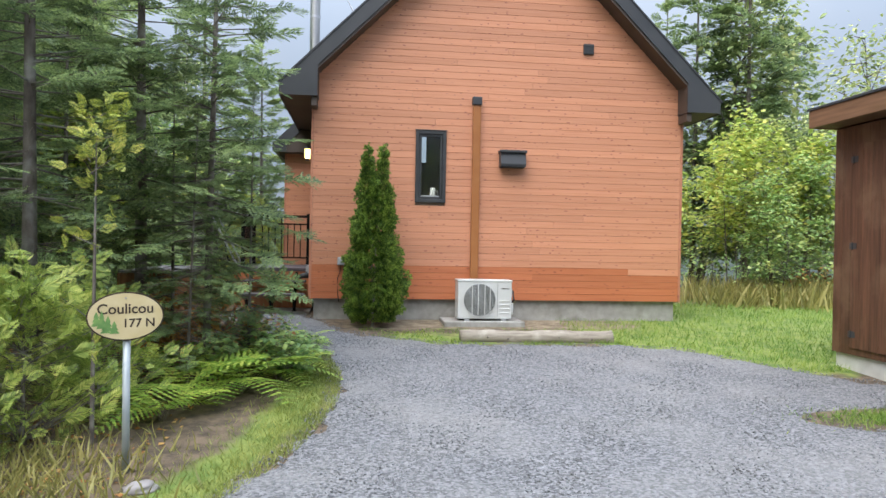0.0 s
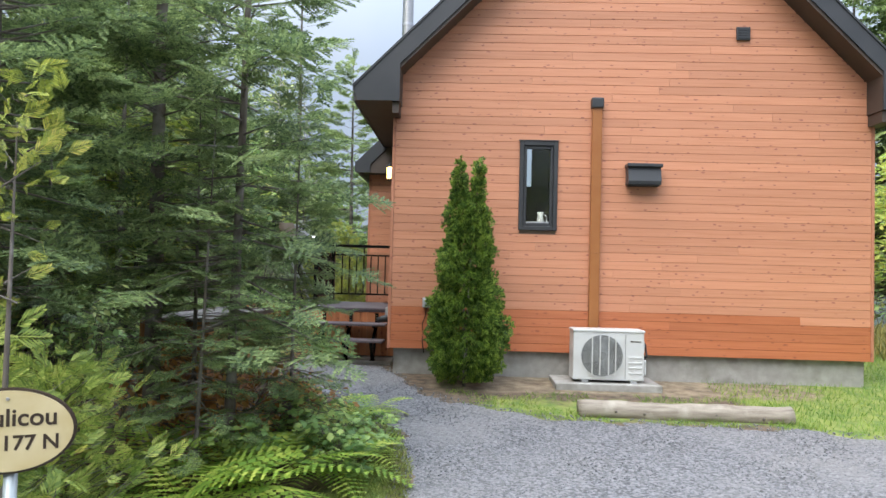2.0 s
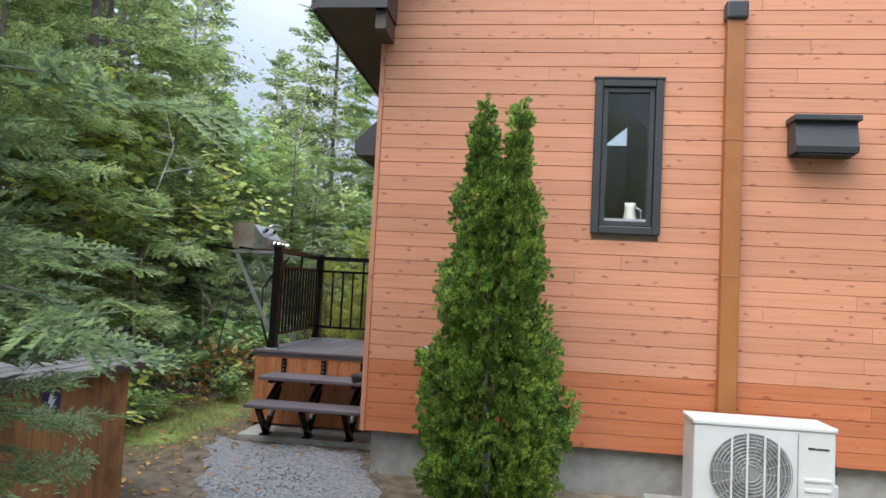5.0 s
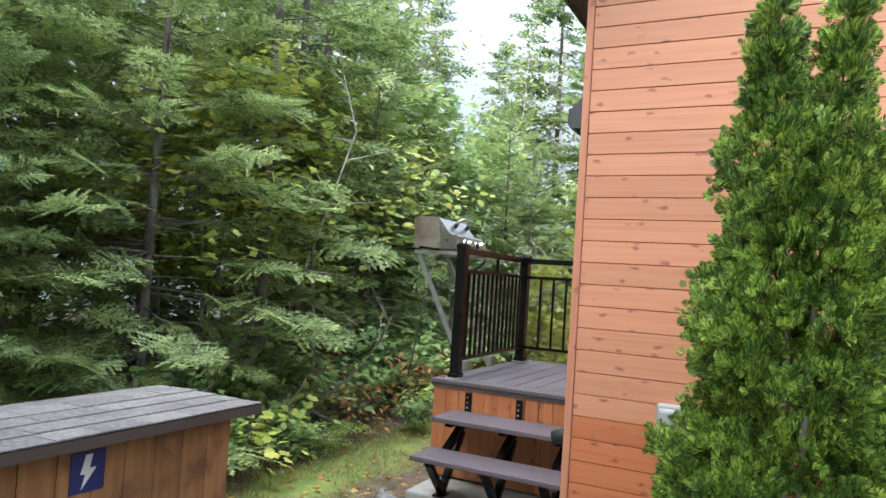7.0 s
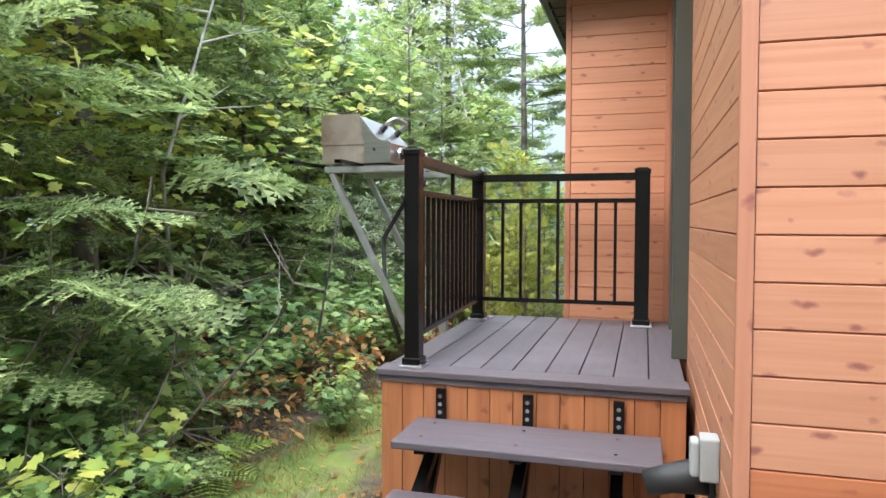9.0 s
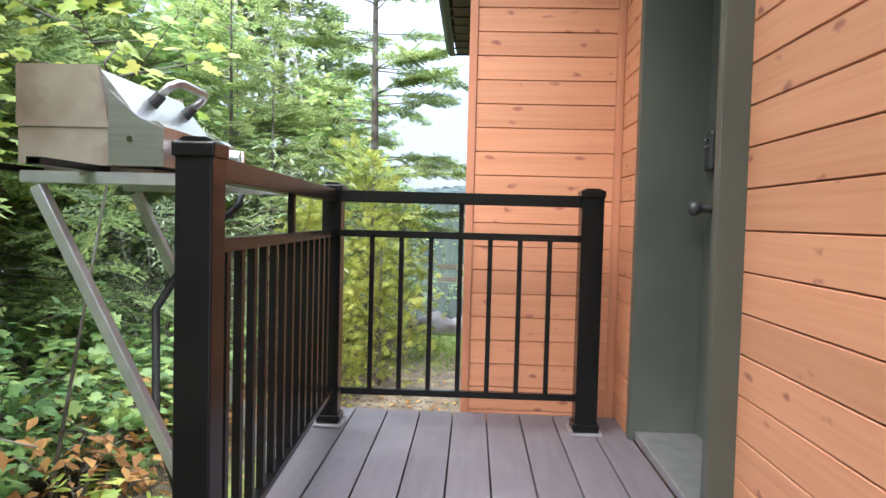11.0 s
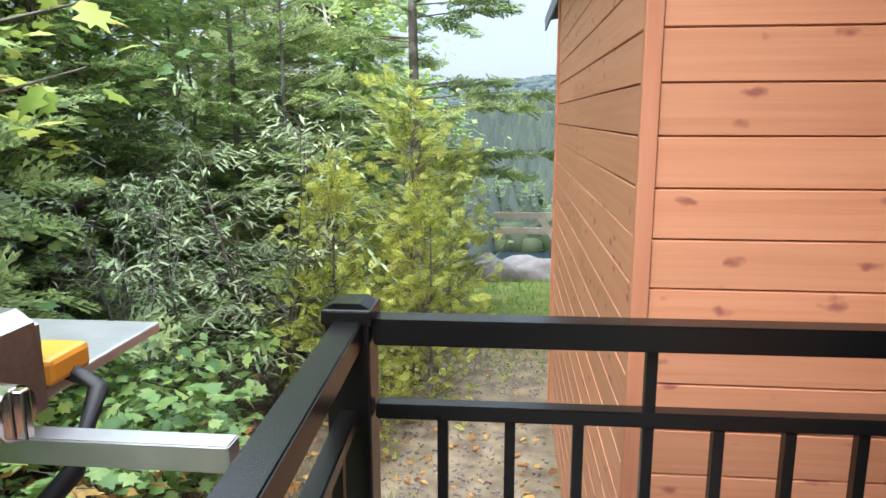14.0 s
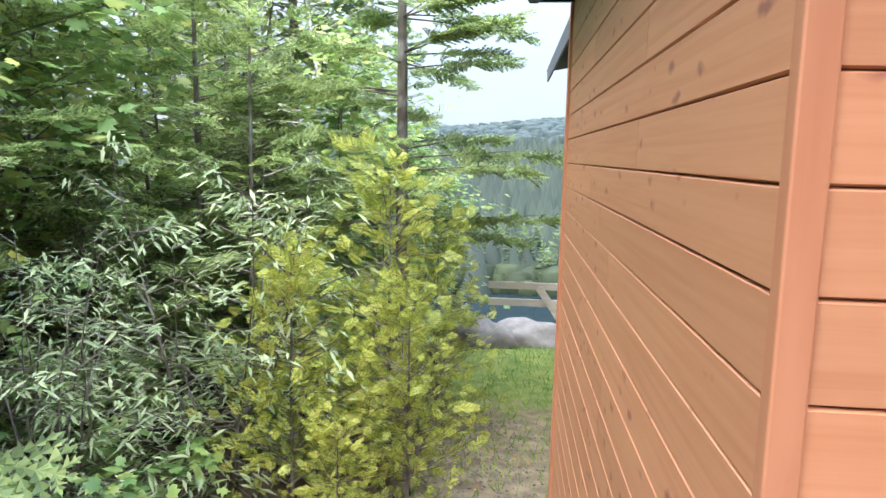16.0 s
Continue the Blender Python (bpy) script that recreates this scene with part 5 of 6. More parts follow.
def fir(label, group, height, radius, bare, spray, seed, leaf, per_whorl=6, step=.26, droop=.25, size=.42, thin=0.0, trunk_r=.055, dens=.36, tilt=.5):
    """A fir: straight trunk, whorls of limbs that shorten to the tip, flat needle sprays, dead twigs below."""
    r = np.random.default_rng(seed)
    lines, pos, xd, up, sz, dead = [], [], [], [], [], []
    lean = r.uniform(-.02, .02, 2)
    for k in range(6):
        z0, z1 = height * k / 6, height * (k + 1) / 6
        lines.append(((lean[0] * z0, lean[1] * z0, z0 - (.2 if k == 0 else 0)), (lean[0] * z1, lean[1] * z1, z1), trunk_r * (1 - .9 * k / 6), trunk_r * (1 - .9 * (k + 1) / 6)))
    z = bare
    while z < height - .1:
        rel = (z - bare) / (height - bare)
        for k in range(per_whorl):
            if r.random() < thin:
                continue
            az = r.uniform(0, 2 * math.pi)
            ln = radius * (1 - rel) ** .75 * r.uniform(.65, 1.1) + .12
            slope = -droop * (1 - rel) + .45 * rel + r.uniform(-.12, .12)
            d = np.array([math.cos(az), math.sin(az), slope])
            d /= np.linalg.norm(d)
            p0 = np.array([lean[0] * z, lean[1] * z, z + r.uniform(-.1, .1)])
            p1 = p0 + d * ln
            lines.append((p0, p0 + d * ln * .8, .003 + .009 * (1 - rel), .002))
            n = max(2, int(ln / (size * dens)))
            side = unit(np.cross(d, [0, 0, 1]))
            for i in range(n):
                t = .28 + .72 * (i + r.uniform(0, 1)) / n if ln > .5 else (i + 1) / n
                p = p0 + d * ln * min(t, 1.0) + np.array([0, 0, -.06 * t * t * ln])
                s = (1 if i % 2 else -1) * r.uniform(.35, 1.0)
                if i == n - 1:
                    s = 0
                pos.append(p)
                xd.append(d * 1.0 + side * s + np.array([0, 0, r.uniform(-.15, .12)]))
                up.append(np.array([r.normal() * tilt, r.normal() * tilt, 1.0]))
                sz.append(size * r.uniform(.65, 1.15) * (.7 + .3 * (1 - rel)))
        z += step * r.uniform(.8, 1.2)
    for k in range(4):
        pos.append(np.array([lean[0] * height, lean[1] * height, height - .3 + .08 * k]))
        az = r.uniform(0, 6.28)
        xd.append(np.array([math.cos(az) * .4, math.sin(az) * .4, 1.0]))
        up.append(np.array([math.sin(az), -math.cos(az), .1]))
        sz.append(size * .8)
    for k in range(int(bare * 26)):
        zz = r.uniform(.15, bare + .6)
        az = r.uniform(0, 6.28)
        ln = r.uniform(.2, .75) * radius * .7
        p0 = np.array([0, 0, zz])
        p1 = p0 + ln * np.array([math.cos(az), math.sin(az), r.uniform(-.35, .15)])
        dead.append((p0, p1, .006, .002))
        for q in range(2):
            t = r.uniform(.4, .9)
            dead.append((p0 + (p1 - p0) * t, p0 + (p1 - p0) * t + r.normal(size=3) * .09, .003, .0012))
    fr = frames_from(np.array(pos), np.array(xd), np.array(up), np.array(sz))
    return tree_thing("fir_tree", label, group, limb_arrays(lines), scatter(spray, fr), M_BARK, leaf, limb_arrays(dead, 3) if dead else None)


def leaf_shape(kind):
    if kind == "maple":
        a = [(0, 0), (.12, -.3), (.3, -.22), (.38, -.48), (.58, -.26), (.72, -.3), (.66, -.12), (1, 0), (.66, .12), (.72, .3), (.58, .26), (.38, .48), (.3, .22), (.12, .3)]
        v = np.array([(.4, 0, .04)] + [(x, y, -.12 * abs(y)) for x, y in a], np.float32)
        n = len(a)
        return v, np.array([(0, 1 + k, 1 + (k + 1) % n) for k in range(n)])
    if kind == "lance":
        v = np.array([(0, 0, 0), (.45, -.11, .02), (1, 0, -.1), (.45, .11, .02)], np.float32)
        return v, np.array([(0, 1, 2), (0, 2, 3)])
    if kind == "frond":
        v, f = [], []
        for k in range(17):
            x = 0 if k == 0 else .12 + .8 * ((k - 1) // 2) / 8
            a = 0 if k == 0 else (38 if k % 2 else -38)
            l = 1 if k == 0 else .42 * (1 - x) + .1
            u = np.array([math.cos(radians(a)), math.sin(radians(a)), -.12 if k else 0])
            w = np.array([-u[1], u[0], 0]) * (.03 if k else .018)
            p, o = np.array([x, 0, -.08 * x * x]), len(v)
            v += [p, p + u * l * .6 + w, p + u * l, p + u * l * .6 - w]
            f += [(o, o + 1, o + 2), (o, o + 2, o + 3)]
        return np.array(v, np.float32), np.array(f)
    if kind == "cedar":
        v, f = [], []
        for x, y, l, a in ((0, 0, 1, 0), (.15, 0, .6, 38), (.15, 0, .6, -38), (.4, 0, .48, 36), (.4, 0, .48, -36), (.62, 0, .3, 34), (.62, 0, .3, -34)):
            u = np.array([math.cos(radians(a)), math.sin(radians(a)), 0])
            w = np.array([-u[1], u[0], 0])
            p = np.array([x, y, 0])
            o = len(v)
            v += [p, p + u * l * .55 + w * .075, p + u * l, p + u * l * .55 - w * .075]
            f += [(o, o + 1, o + 2), (o, o + 2, o + 3)]
        return np.array(v, np.float32), np.array(f)
    v = np.array([(0, 0, 0), (.4, -.3, .03), (1, 0, -.12), (.4, .3, .03)], np.float32)
    return v, np.array([(0, 1, 2), (0, 2, 3)])


LEAF_MAPLE, LEAF_LANCE, LEAF_CEDAR, LEAF_OVAL, LEAF_FROND = leaf_shape("maple"), leaf_shape("lance"), leaf_shape("cedar"), leaf_shape("oval"), leaf_shape("frond")


def broadleaf(name, label, group, height, spread, stems, twigs, leaves, leaf, size, mat, seed, bark=M_BARK, low=.3, trunk_r=.02, flat=.9, clump=.16):
    """Stems that fork into twigs, each twig hung with leaves."""
    r = np.random.default_rng(seed)
    lines, pos, xd, up, sz = [], [], [], [], []
    for s in range(stems):
        az = r.uniform(0, 6.28)
        top = np.array([math.cos(az), math.sin(az), 0]) * spread * r.uniform(.1, .55) * (0 if stems == 1 else 1) + np.array([r.normal() * .05 * height, r.normal() * .05 * height, height * r.uniform(.75, 1.0)])
        base = np.array([r.normal() * .06 * spread, r.normal() * .06 * spread, -.1]) if stems > 1 else np.array([0, 0, -.2])
        mid = base * .5 + top * .5 + r.normal(size=3) * np.array([.04, .04, 0]) * height
        pts = [base, base + (mid - base) * .5, mid, mid + (top - mid) * .5 + r.normal(size=3) * .03 * height, top]
        for i in range(4):
            lines.append((pts[i], pts[i + 1], trunk_r * (1 - .22 * i), trunk_r * (1 - .22 * (i + 1))))
        for k in range(twigs):
            t = low + (1 - low) * (k + r.random()) / twigs
            i = min(int(t * 4), 3)
            p0 = pts[i] + (pts[i + 1] - pts[i]) * (t * 4 - i)
            a2 = r.uniform(0, 6.28)
            ln = spread * r.uniform(.35, .95) * (1.1 - .75 * max(0, (t - low) / (1 - low)) ** 1.5)
            p1 = p0 + ln * np.array([math.cos(a2), math.sin(a2), r.uniform(.05, .7)])
            lines.append((p0, p1, trunk_r * .3 + .002, .002))
            n = leaves
            for q in range(n):
                tt = r.uniform(.25, 1.05)
                pp = p0 + (p1 - p0) * tt + r.normal(size=3) * clump * np.array([1, 1, .7])
                pos.append(pp)
                xd.append(np.array([math.cos(a2 + r.normal() * .9), math.sin(a2 + r.normal() * .9), r.uniform(-.7, .15)]))
                up.append(np.array([r.normal() * (1 - flat + .25), r.normal() * (1 - flat + .25), 1.0]))
                sz.append(size * r.uniform(.6, 1.2))
    fr = frames_from(np.array(pos), np.array(xd), np.array(up), np.array(sz))
    return tree_thing(name, label, group, limb_arrays(lines), scatter(leaf, fr), bark, mat)


def cedar_bush(name, label, group, height, radius, n, size, mat, seed, tips=1, cone=1.0, base=.05, open_=0.0):
    """Arborvitae: upright fans of scale leaves over a cone, with a leader or two."""
    r = np.random.default_rng(seed)
    pos, xd, up, sz, lines = [], [], [], [], []
    lobes = [(r.uniform(0, 6.28), r.uniform(.2, height * .8)) for _ in range(70)]
    tipxy = [np.array([(-.125 if k == 0 else .125) * (tips > 1) * radius / .5, 0.02 * k]) for k in range(tips)]
    if open_:
        # loose habit: separate boughs of uneven length, each carrying its own sprays
        for b_ in range(n // 13):
            t = r.random() ** .8
            z = base + t * (height - base)
            az = r.uniform(0, 6.28)
            ln = radius * (1 - max(0, (t - .3) / .7) ** cone * .8) * r.uniform(.35, 1.15)
            o = np.array([math.cos(az), math.sin(az), r.uniform(.15, .9)])
            p0 = np.array([r.normal() * .03, r.normal() * .03, max(.03, z - ln * .5)])
            lines.append((p0, p0 + o * ln, .005, .0015))
            for k in range(6):
                p = p0 + o * ln * r.uniform(.2, 1.05) + r.normal(size=3) * np.array([.07, .07, .1])
                pos.append(p)
                xd.append(o + r.normal(size=3) * .45 + np.array([0, 0, -.1]))
                up.append(np.array([r.normal(), r.normal(), .5]))
                sz.append(size * 2.6 * r.uniform(.6, 1.25))
        n = 0
    for i in range(n // 15):
        t = 1 - (1 - r.random()) ** .62
        z = base + t * (height - base)
        prof = radius * (min(1.0, .62 + 2.6 * t) if t < .16 else 1.0) * (1 - max(0, (t - .14) / .86) ** cone) + .025
        az = r.uniform(0, 6.28)
        bulge = min(.3, sum(.2 * math.exp(-((z - lz) / .11) ** 2 - (((az - la + 3.14) % 6.28 - 3.14) / .24) ** 2) for la, lz in lobes))
        rad = prof * (.76 + bulge + r.normal() * .06) * r.uniform(.1, 1) ** .35
        c = tipxy[r.integers(tips)] * min(1, max(0, (t - .5) * 2.6)) if tips > 1 else np.zeros(2)
        if tips > 1 and t > .78:
            rad *= .58
        o = np.array([math.cos(az), math.sin(az), 0])
        sd = np.array([-o[1], o[0], 0])
        face = unit(sd * r.uniform(.5, 1.0) * r.choice([-1, 1]) + o * r.normal() * .7 + np.array([0, 0, r.normal() * .15]))
        out = unit(o * r.uniform(.35, .9) + np.array([0, 0, r.uniform(.5, 1.0)]))
        root = np.array([c[0], c[1], z]) + o * rad
        across = unit(np.cross(face, out))
        fan = size * r.uniform(.8, 1.5) * (1 if t < .8 else .8)
        for k in range(15):
            a_ = r.uniform(-1, 1)
            dk = unit(out * math.cos(a_) + across * math.sin(a_))
            pos.append(root + dk * fan * r.uniform(0, 1.0) + face * r.normal() * .008)
            xd.append(dk + face * r.normal() * .12 + np.array([0, 0, .15]))
            up.append(face + r.normal(size=3) * .25)
            sz.append(size * r.uniform(.7, 1.2))
    for k in range(tips):
        lines.append(((0, 0, -.1), (tipxy[k][0] * .3, tipxy[k][1] * .3, height * .5), .018, .012))
        lines.append(((tipxy[k][0] * .3, tipxy[k][1] * .3, height * .5), (tipxy[k][0], tipxy[k][1], height * .93), .012, .003))
    fr = frames_from(np.array(pos), np.array(xd), np.array(up), np.array(sz))
    return tree_thing(name, label, group, limb_arrays(lines), scatter(LEAF_FROND if open_ else LEAF_CEDAR, fr), M_BARK, mat)


def set_at(t, x, y, rz=0.0, s=1.0, dz=0.0):
    t.matrix_basis = pose(x, y, float(ground_z(x, y)) + dz, 0, 0, rz) @ Matrix.Scale(s, 4)


def again(t, x, y, rz, s=1.0, label=""):
    c = copy_thing(t, pose(x, y, float(ground_z(x, y)), 0, 0, rz) @ Matrix.Scale(s / t.scale[0], 4))
    if label:
        tagged(c, label)
    return c


# clipped cedar in front of the wall
hedge = cedar_bush("cedar_shrub", "conical green cedar shrub with twin tips by the wall", "", 2.62, .46, 42000, .05, M_CEDAR, 21, tips=2, cone=1.3)
set_at(hedge, .51, 11.55)

# near firs by the drive
F1 = fir("thin dark fir tree with bare lower trunk by the drive", "firs by the drive", 6.4, .95, 1.15, SPRAY_FINE, 31, M_FIRBLUE, 6, .25, .2, .31, thin=.05, trunk_r=.045, dens=.46)
set_at(F1, -1.18, 8.48)
F2 = fir("bushy blue-green fir tree with bare lower trunk", "firs by the drive", 6.8, .95, 1.75, SPRAY_FINE, 32, M_FIRBLUE, 7, .25, .1, .35, trunk_r=.075, dens=.44)
set_at(F2, -1.89, 8.8)
again(F1, -.81, 8.76, 140, .45, "small slender fir tree near the gravel edge")
again(F2, -2.5, 7.8, 70, 1.0)
again(F2, -3.9, 8.9, 200, 1.1)
again(F1, -4.3, 10.2, 20, 1.0)
again(F1, -3.3, 6.6, 250, 1.0)

# bright young firs and tall firs beyond the box
F3 = fir("young bright green fir tree at the forest edge", "forest firs", 5.6, 1.6, .5, SPRAY_FINE, 33, M_FIR, 7, .29, .1, .4, trunk_r=.06)
set_at(F3, -4.3, 12.9)
again(F3, -4.3, 11.3, 100, .62, "small bright green fir sapling at the forest edge")
F7 = fir("young green fir tree inside the forest", "forest firs", 5.6, 1.6, .5, SPRAY_MID, 37, M_FIR, 7, .32, .1, .44, trunk_r=.06, dens=.44)
set_at(F7, -6.6, 15.0)
F4 = fir("tall fir tree with grey bark and open lower limbs", "forest firs", 9.0, 1.6, 1.6, SPRAY_MID, 34, M_FIR, 6, .34, .2, .5, thin=.3, trunk_r=.1)
set_at(F4, -4.4, 14.4)
for x, y, a, s in ((-5.6, 12.0, 40, 1.0), (-5.2, 15.9, 120, .95), (-7.6, 14.0, 210, 1.15), (-6.2, 17.4, 300, 1.0), (-7.5, 11.4, 10, 1.1), (-5.0, 9.8, 80, .9), (-7.0, 8.6, 160, 1.1), (-4.9, 7.2, 30, .85), (-6.2, 5.4, 260, .9)):
    again(F4, x, y, a, s)
F5 = fir("tall dark spruce tree standing behind the forest edge", "far spruces", 14, 2.1, 2.0, SPRAY_FAR, 35, M_FIRBLUE, 6, .46, .25, .8, trunk_r=.13)
set_at(F5, -5.2, 26.5, 0, .98)
for x, y, a, s in ((-9.5, 20, 50, .9), (-12, 15, 100, 1.0), (-11, 25, 150, 1.0), (-14, 10, 200, 1.0), (-7.8, 29, 20, .8), (-9.4, 25.8, 280, .92), (-3.9, 31, 70, .62), (-13, 19, 300, 1.1), (-9.5, 13, 240, .9), (-10.5, 7, 180, .9)):
    again(F5, x, y, a, s)

# open spruce against the sky, behind the cedars
F6 = fir("open spruce tree with drooping limbs against the sky", "", 6.8, 1.5, 1.7, SPRAY_MID, 36, M_FIR, 7, .36, .02, .3, thin=.12, trunk_r=.075, dens=.22, tilt=.5)
set_at(F6, -2.35, 20.6)

# yellowing cedars, willow, maples
C1 = cedar_bush("cedar_shrub", "thin yellowing cedar sapling beside the sign", "yellowing cedars", 2.35, .34, 210, .05, M_YCEDAR, 41, open_=1, cone=.8, base=.7)
set_at(C1, -1.53, 6.57)
C2 = cedar_bush("cedar_shrub", "yellow-green open cedar shrub beside the path", "yellowing cedars", 2.1, .6, 1250, .056, M_YCEDAR, 42, open_=1, cone=1.3, base=.1)
set_at(C2, -2.15, 18.7)
again(C2, -2.55, 18.0, 120, .8)
again(C2, -2.75, 18.8, 160, .75)
again(C2, -1.95, 18.2, 70, .7)
again(C2, -1.95, 19.7, 220, .82)
again(C2, -2.2, 17.6, 40, .45)
C3 = cedar_bush("cedar_shrub", "low light green cedar shrub behind the sign", "cedars behind the sign", 1.15, .75, 1600, .07, M_LCEDAR, 43, open_=1, cone=1.8, base=.05)
set_at(C3, -2.0, 6.6)
again(C3, -2.5, 6.0, 130, .9)
again(C3, -1.75, 7.3, 260, .8)
again(C2, -3.1, 6.2, 60, .7)
W1 = broadleaf("willow_shrub", "grey-green willow shrub with long narrow leaves", "willow shrubs", 2.2, .95, 9, 11, 20, LEAF_LANCE, .09, M_WILLOW, 51, trunk_r=.012, low=.15, clump=.05)
set_at(W1, -3.0, 18.2)
again(W1, -3.7, 17.6, 130, .85)
again(W1, -4.1, 19.2, 220, .95)
MA = broadleaf("maple_tree", "young maple tree with yellow-green leaves", "forest maples", 4.4, 1.5, 3, 18, 48, LEAF_MAPLE, .125, M_MAPLEY, 52, trunk_r=.022, low=.35)
set_at(MA, -5.0, 15.4)
again(MA, -5.7, 18.2, 100, 1.05)
again(MA, -4.5, 13.6, 200, .9)
MB = broadleaf("maple_tree", "young maple tree with green leaves", "forest maples", 4.0, 1.4, 3, 18, 44, LEAF_MAPLE, .125, M_MAPLE, 53, trunk_r=.022, low=.25)
set_at(MB, -5.7, 16.5)
for x, y, a, s in ((-5.4, 18.8, 50, 1.2), (-3.6, 22.0, 90, 1.0), (-4.6, 20.6, 190, 1.2), (-6.0, 13.2, 280, 1.0), (-2.9, 23.6, 10, .8)):
    again(MB, x, y, a, s)
MT = broadleaf("maple_sapling", "leaning maple sapling with yellow leaves over the grill", "", 3.45, .62, 1, 14, 8, LEAF_MAPLE, .1, M_MAPLEY, 63, trunk_r=.013, low=.72, clump=.06)
MT.matrix_basis = pose(-3.2, 15.35, float(ground_z(-3.2, 15.35)), 9, 11, 0)
LM = broadleaf("maple_shrub", "low maple seedlings with broad pale leaves", "maple seedlings", .75, .5, 6, 5, 13, LEAF_MAPLE, .105, M_LOWMAPLE, 54, trunk_r=.007, low=.3, clump=.07)
set_at(LM, -3.1, 16.7)
for x, y, a, s in ((-3.6, 17.0, 30, 1.1), (-3.2, 15.8, 60, .9), (-3.4, 14.9, 90, .8), (-3.2, 17.6, 150, 1.0), (-3.9, 16.3, 210, 1.3), (-3.5, 13.9, 250, .85), (-3.2, 13.1, 300, .7), (-4.3, 17.2, 350, 1.3), (-2.9, 12.4, 20, .55), (-3.6, 15.6, 270, 1.1)):
    again(LM, x, y, a, s)
RU = broadleaf("withered_shrub", "withered shrub with rusty brown leaves", "withered shrubs", .6, .45, 6, 4, 8, LEAF_OVAL, .085, M_RUST, 55, trunk_r=.006, low=.2, clump=.08)
set_at(RU, -3.0, 15.3)
for x, y, a, s in ((-3.3, 16.3, 50, 1.0), (-3.0, 14.1, 120, .8), (-3.7, 14.5, 200, 1.1), (-1.5, 8.6, 90, .9), (-1.2, 9.1, 10, .7), (-2.75, 16.9, 300, .8)):
    again(RU, x, y, a, s)
for x, y, a, s in ((-.35, 8.3, 40, .6), (-.2, 8.85, 130, .5), (-.65, 8.65, 220, .7), (-1.0, 8.2, 300, .6), (-2.6, 14.6, 10, .5), (-2.8, 13.0, 80, .55), (-3.3, 13.5, 140, .9), (-3.5, 12.7, 20, .85), (-3.4, 14.3, 260, .9), (-3.7, 13.1, 330, 1.1), (-3.9, 14.0, 70, 1.2)):
    again(LM, x, y, a, s)
YM = broadleaf("maple_shrub", "low maple seedling with bright yellow leaves", "yellow seedlings", .5, .35, 4, 3, 5, LEAF_MAPLE, .12, M_MAPLEY, 64, trunk_r=.005, low=.4, clump=.05)
set_at(YM, -2.75, 12.5)
for x, y, a, s in ((-2.9, 13.3, 100, .9), (-3.0, 11.9, 200, 1.0), (-2.8, 15.0, 300, .8), (-3.6, 16.9, 40, 1.2)):
    again(YM, x, y, a, s)
for x, y, a, s in ((-1.6, 8.9, 310, .5), (-1.25, 8.05, 60, .4)):
    again(F1, x, y, a, s, "small slender fir tree near the gravel edge")
for x, y, a, s in ((-.9, 9.0, 30, 1.0), (-1.3, 8.7, 150, 1.1), (-1.6, 9.4, 260, 1.2), (-1.0, 9.6, 320, .9), (-2.1, 9.0, 80, 1.2)):
    again(RU, x, y, a, s)
US = broadleaf("undergrowth_shrub", "leafy green undergrowth shrub at the forest edge", "undergrowth", 1.0, .6, 7, 6, 10, LEAF_OVAL, .085, M_MAPLE, 56, trunk_r=.006, low=.1, clump=.09)
set_at(US, -1.1, 9.6, 0, .6)
for x, y, a, s in ((-3.1, 7.2, 170, 1.2), (-2.9, 5.4, 230, 1.2), (-3.6, 5.9, 290, 1.4), (-.55, 9.15, 50, .5), (-3.3, 10.6, 330, 1.1), (-4.2, 8.0, 20, 1.4), (-2.2, 5.2, 70, .6), (-4.0, 10.9, 130, 1.3), (-.75, 8.75, 190, .6)):
    again(US, x, y, a, s)

for x, y, a, s in ((-4.4, 21.5, 10, 1.9), (-5.2, 22.6, 70, 2.2), (-3.6, 20.6, 130, 1.7), (-6.4, 21.2, 190, 2.4), (-5.6, 20.0, 250, 2.1), (-4.2, 23.4, 310, 2.2), (-7.0, 18.6, 40, 2.3), (-6.2, 16.2, 100, 2.0), (-5.4, 14.6, 160, 1.8), (-7.4, 15.4, 220, 2.4), (-6.0, 10.6, 280, 1.9), (-3.3, 22.4, 340, 1.7), (-8.2, 23.0, 30, 2.6), (-2.9, 21.6, 90, 1.4), (-6.8, 13.0, 150, 2.2), (-5.0, 12.0, 210, 1.4)):
    again(US, x, y, a, s)
for x, y, a, s in ((-4.9, 18.6, 20, .75), (-4.7, 16.9, 200, .85), (-3.9, 19.9, 140, .8), (-5.8, 19.6, 260, .9), (-3.3, 19.4, 60, .62), (-4.7, 22.4, 180, .8), (-6.9, 24.4, 300, 1.0), (-3.4, 24.6, 100, .75)):
    again(F7, x, y, a, s)

# leaning pale sapling and dead branches under the firs
BS = broadleaf("birch_sapling", "thin leaning birch sapling with pale spotted bark", "", 4.6, .6, 1, 12, 7, LEAF_OVAL, .08, M_FARLEAF, 59, M_BIRCH, .55, .022, clump=.08)
BS.matrix_basis = pose(-3.55, 14.3, float(ground_z(-3.55, 14.3)), 0, -7, 30)


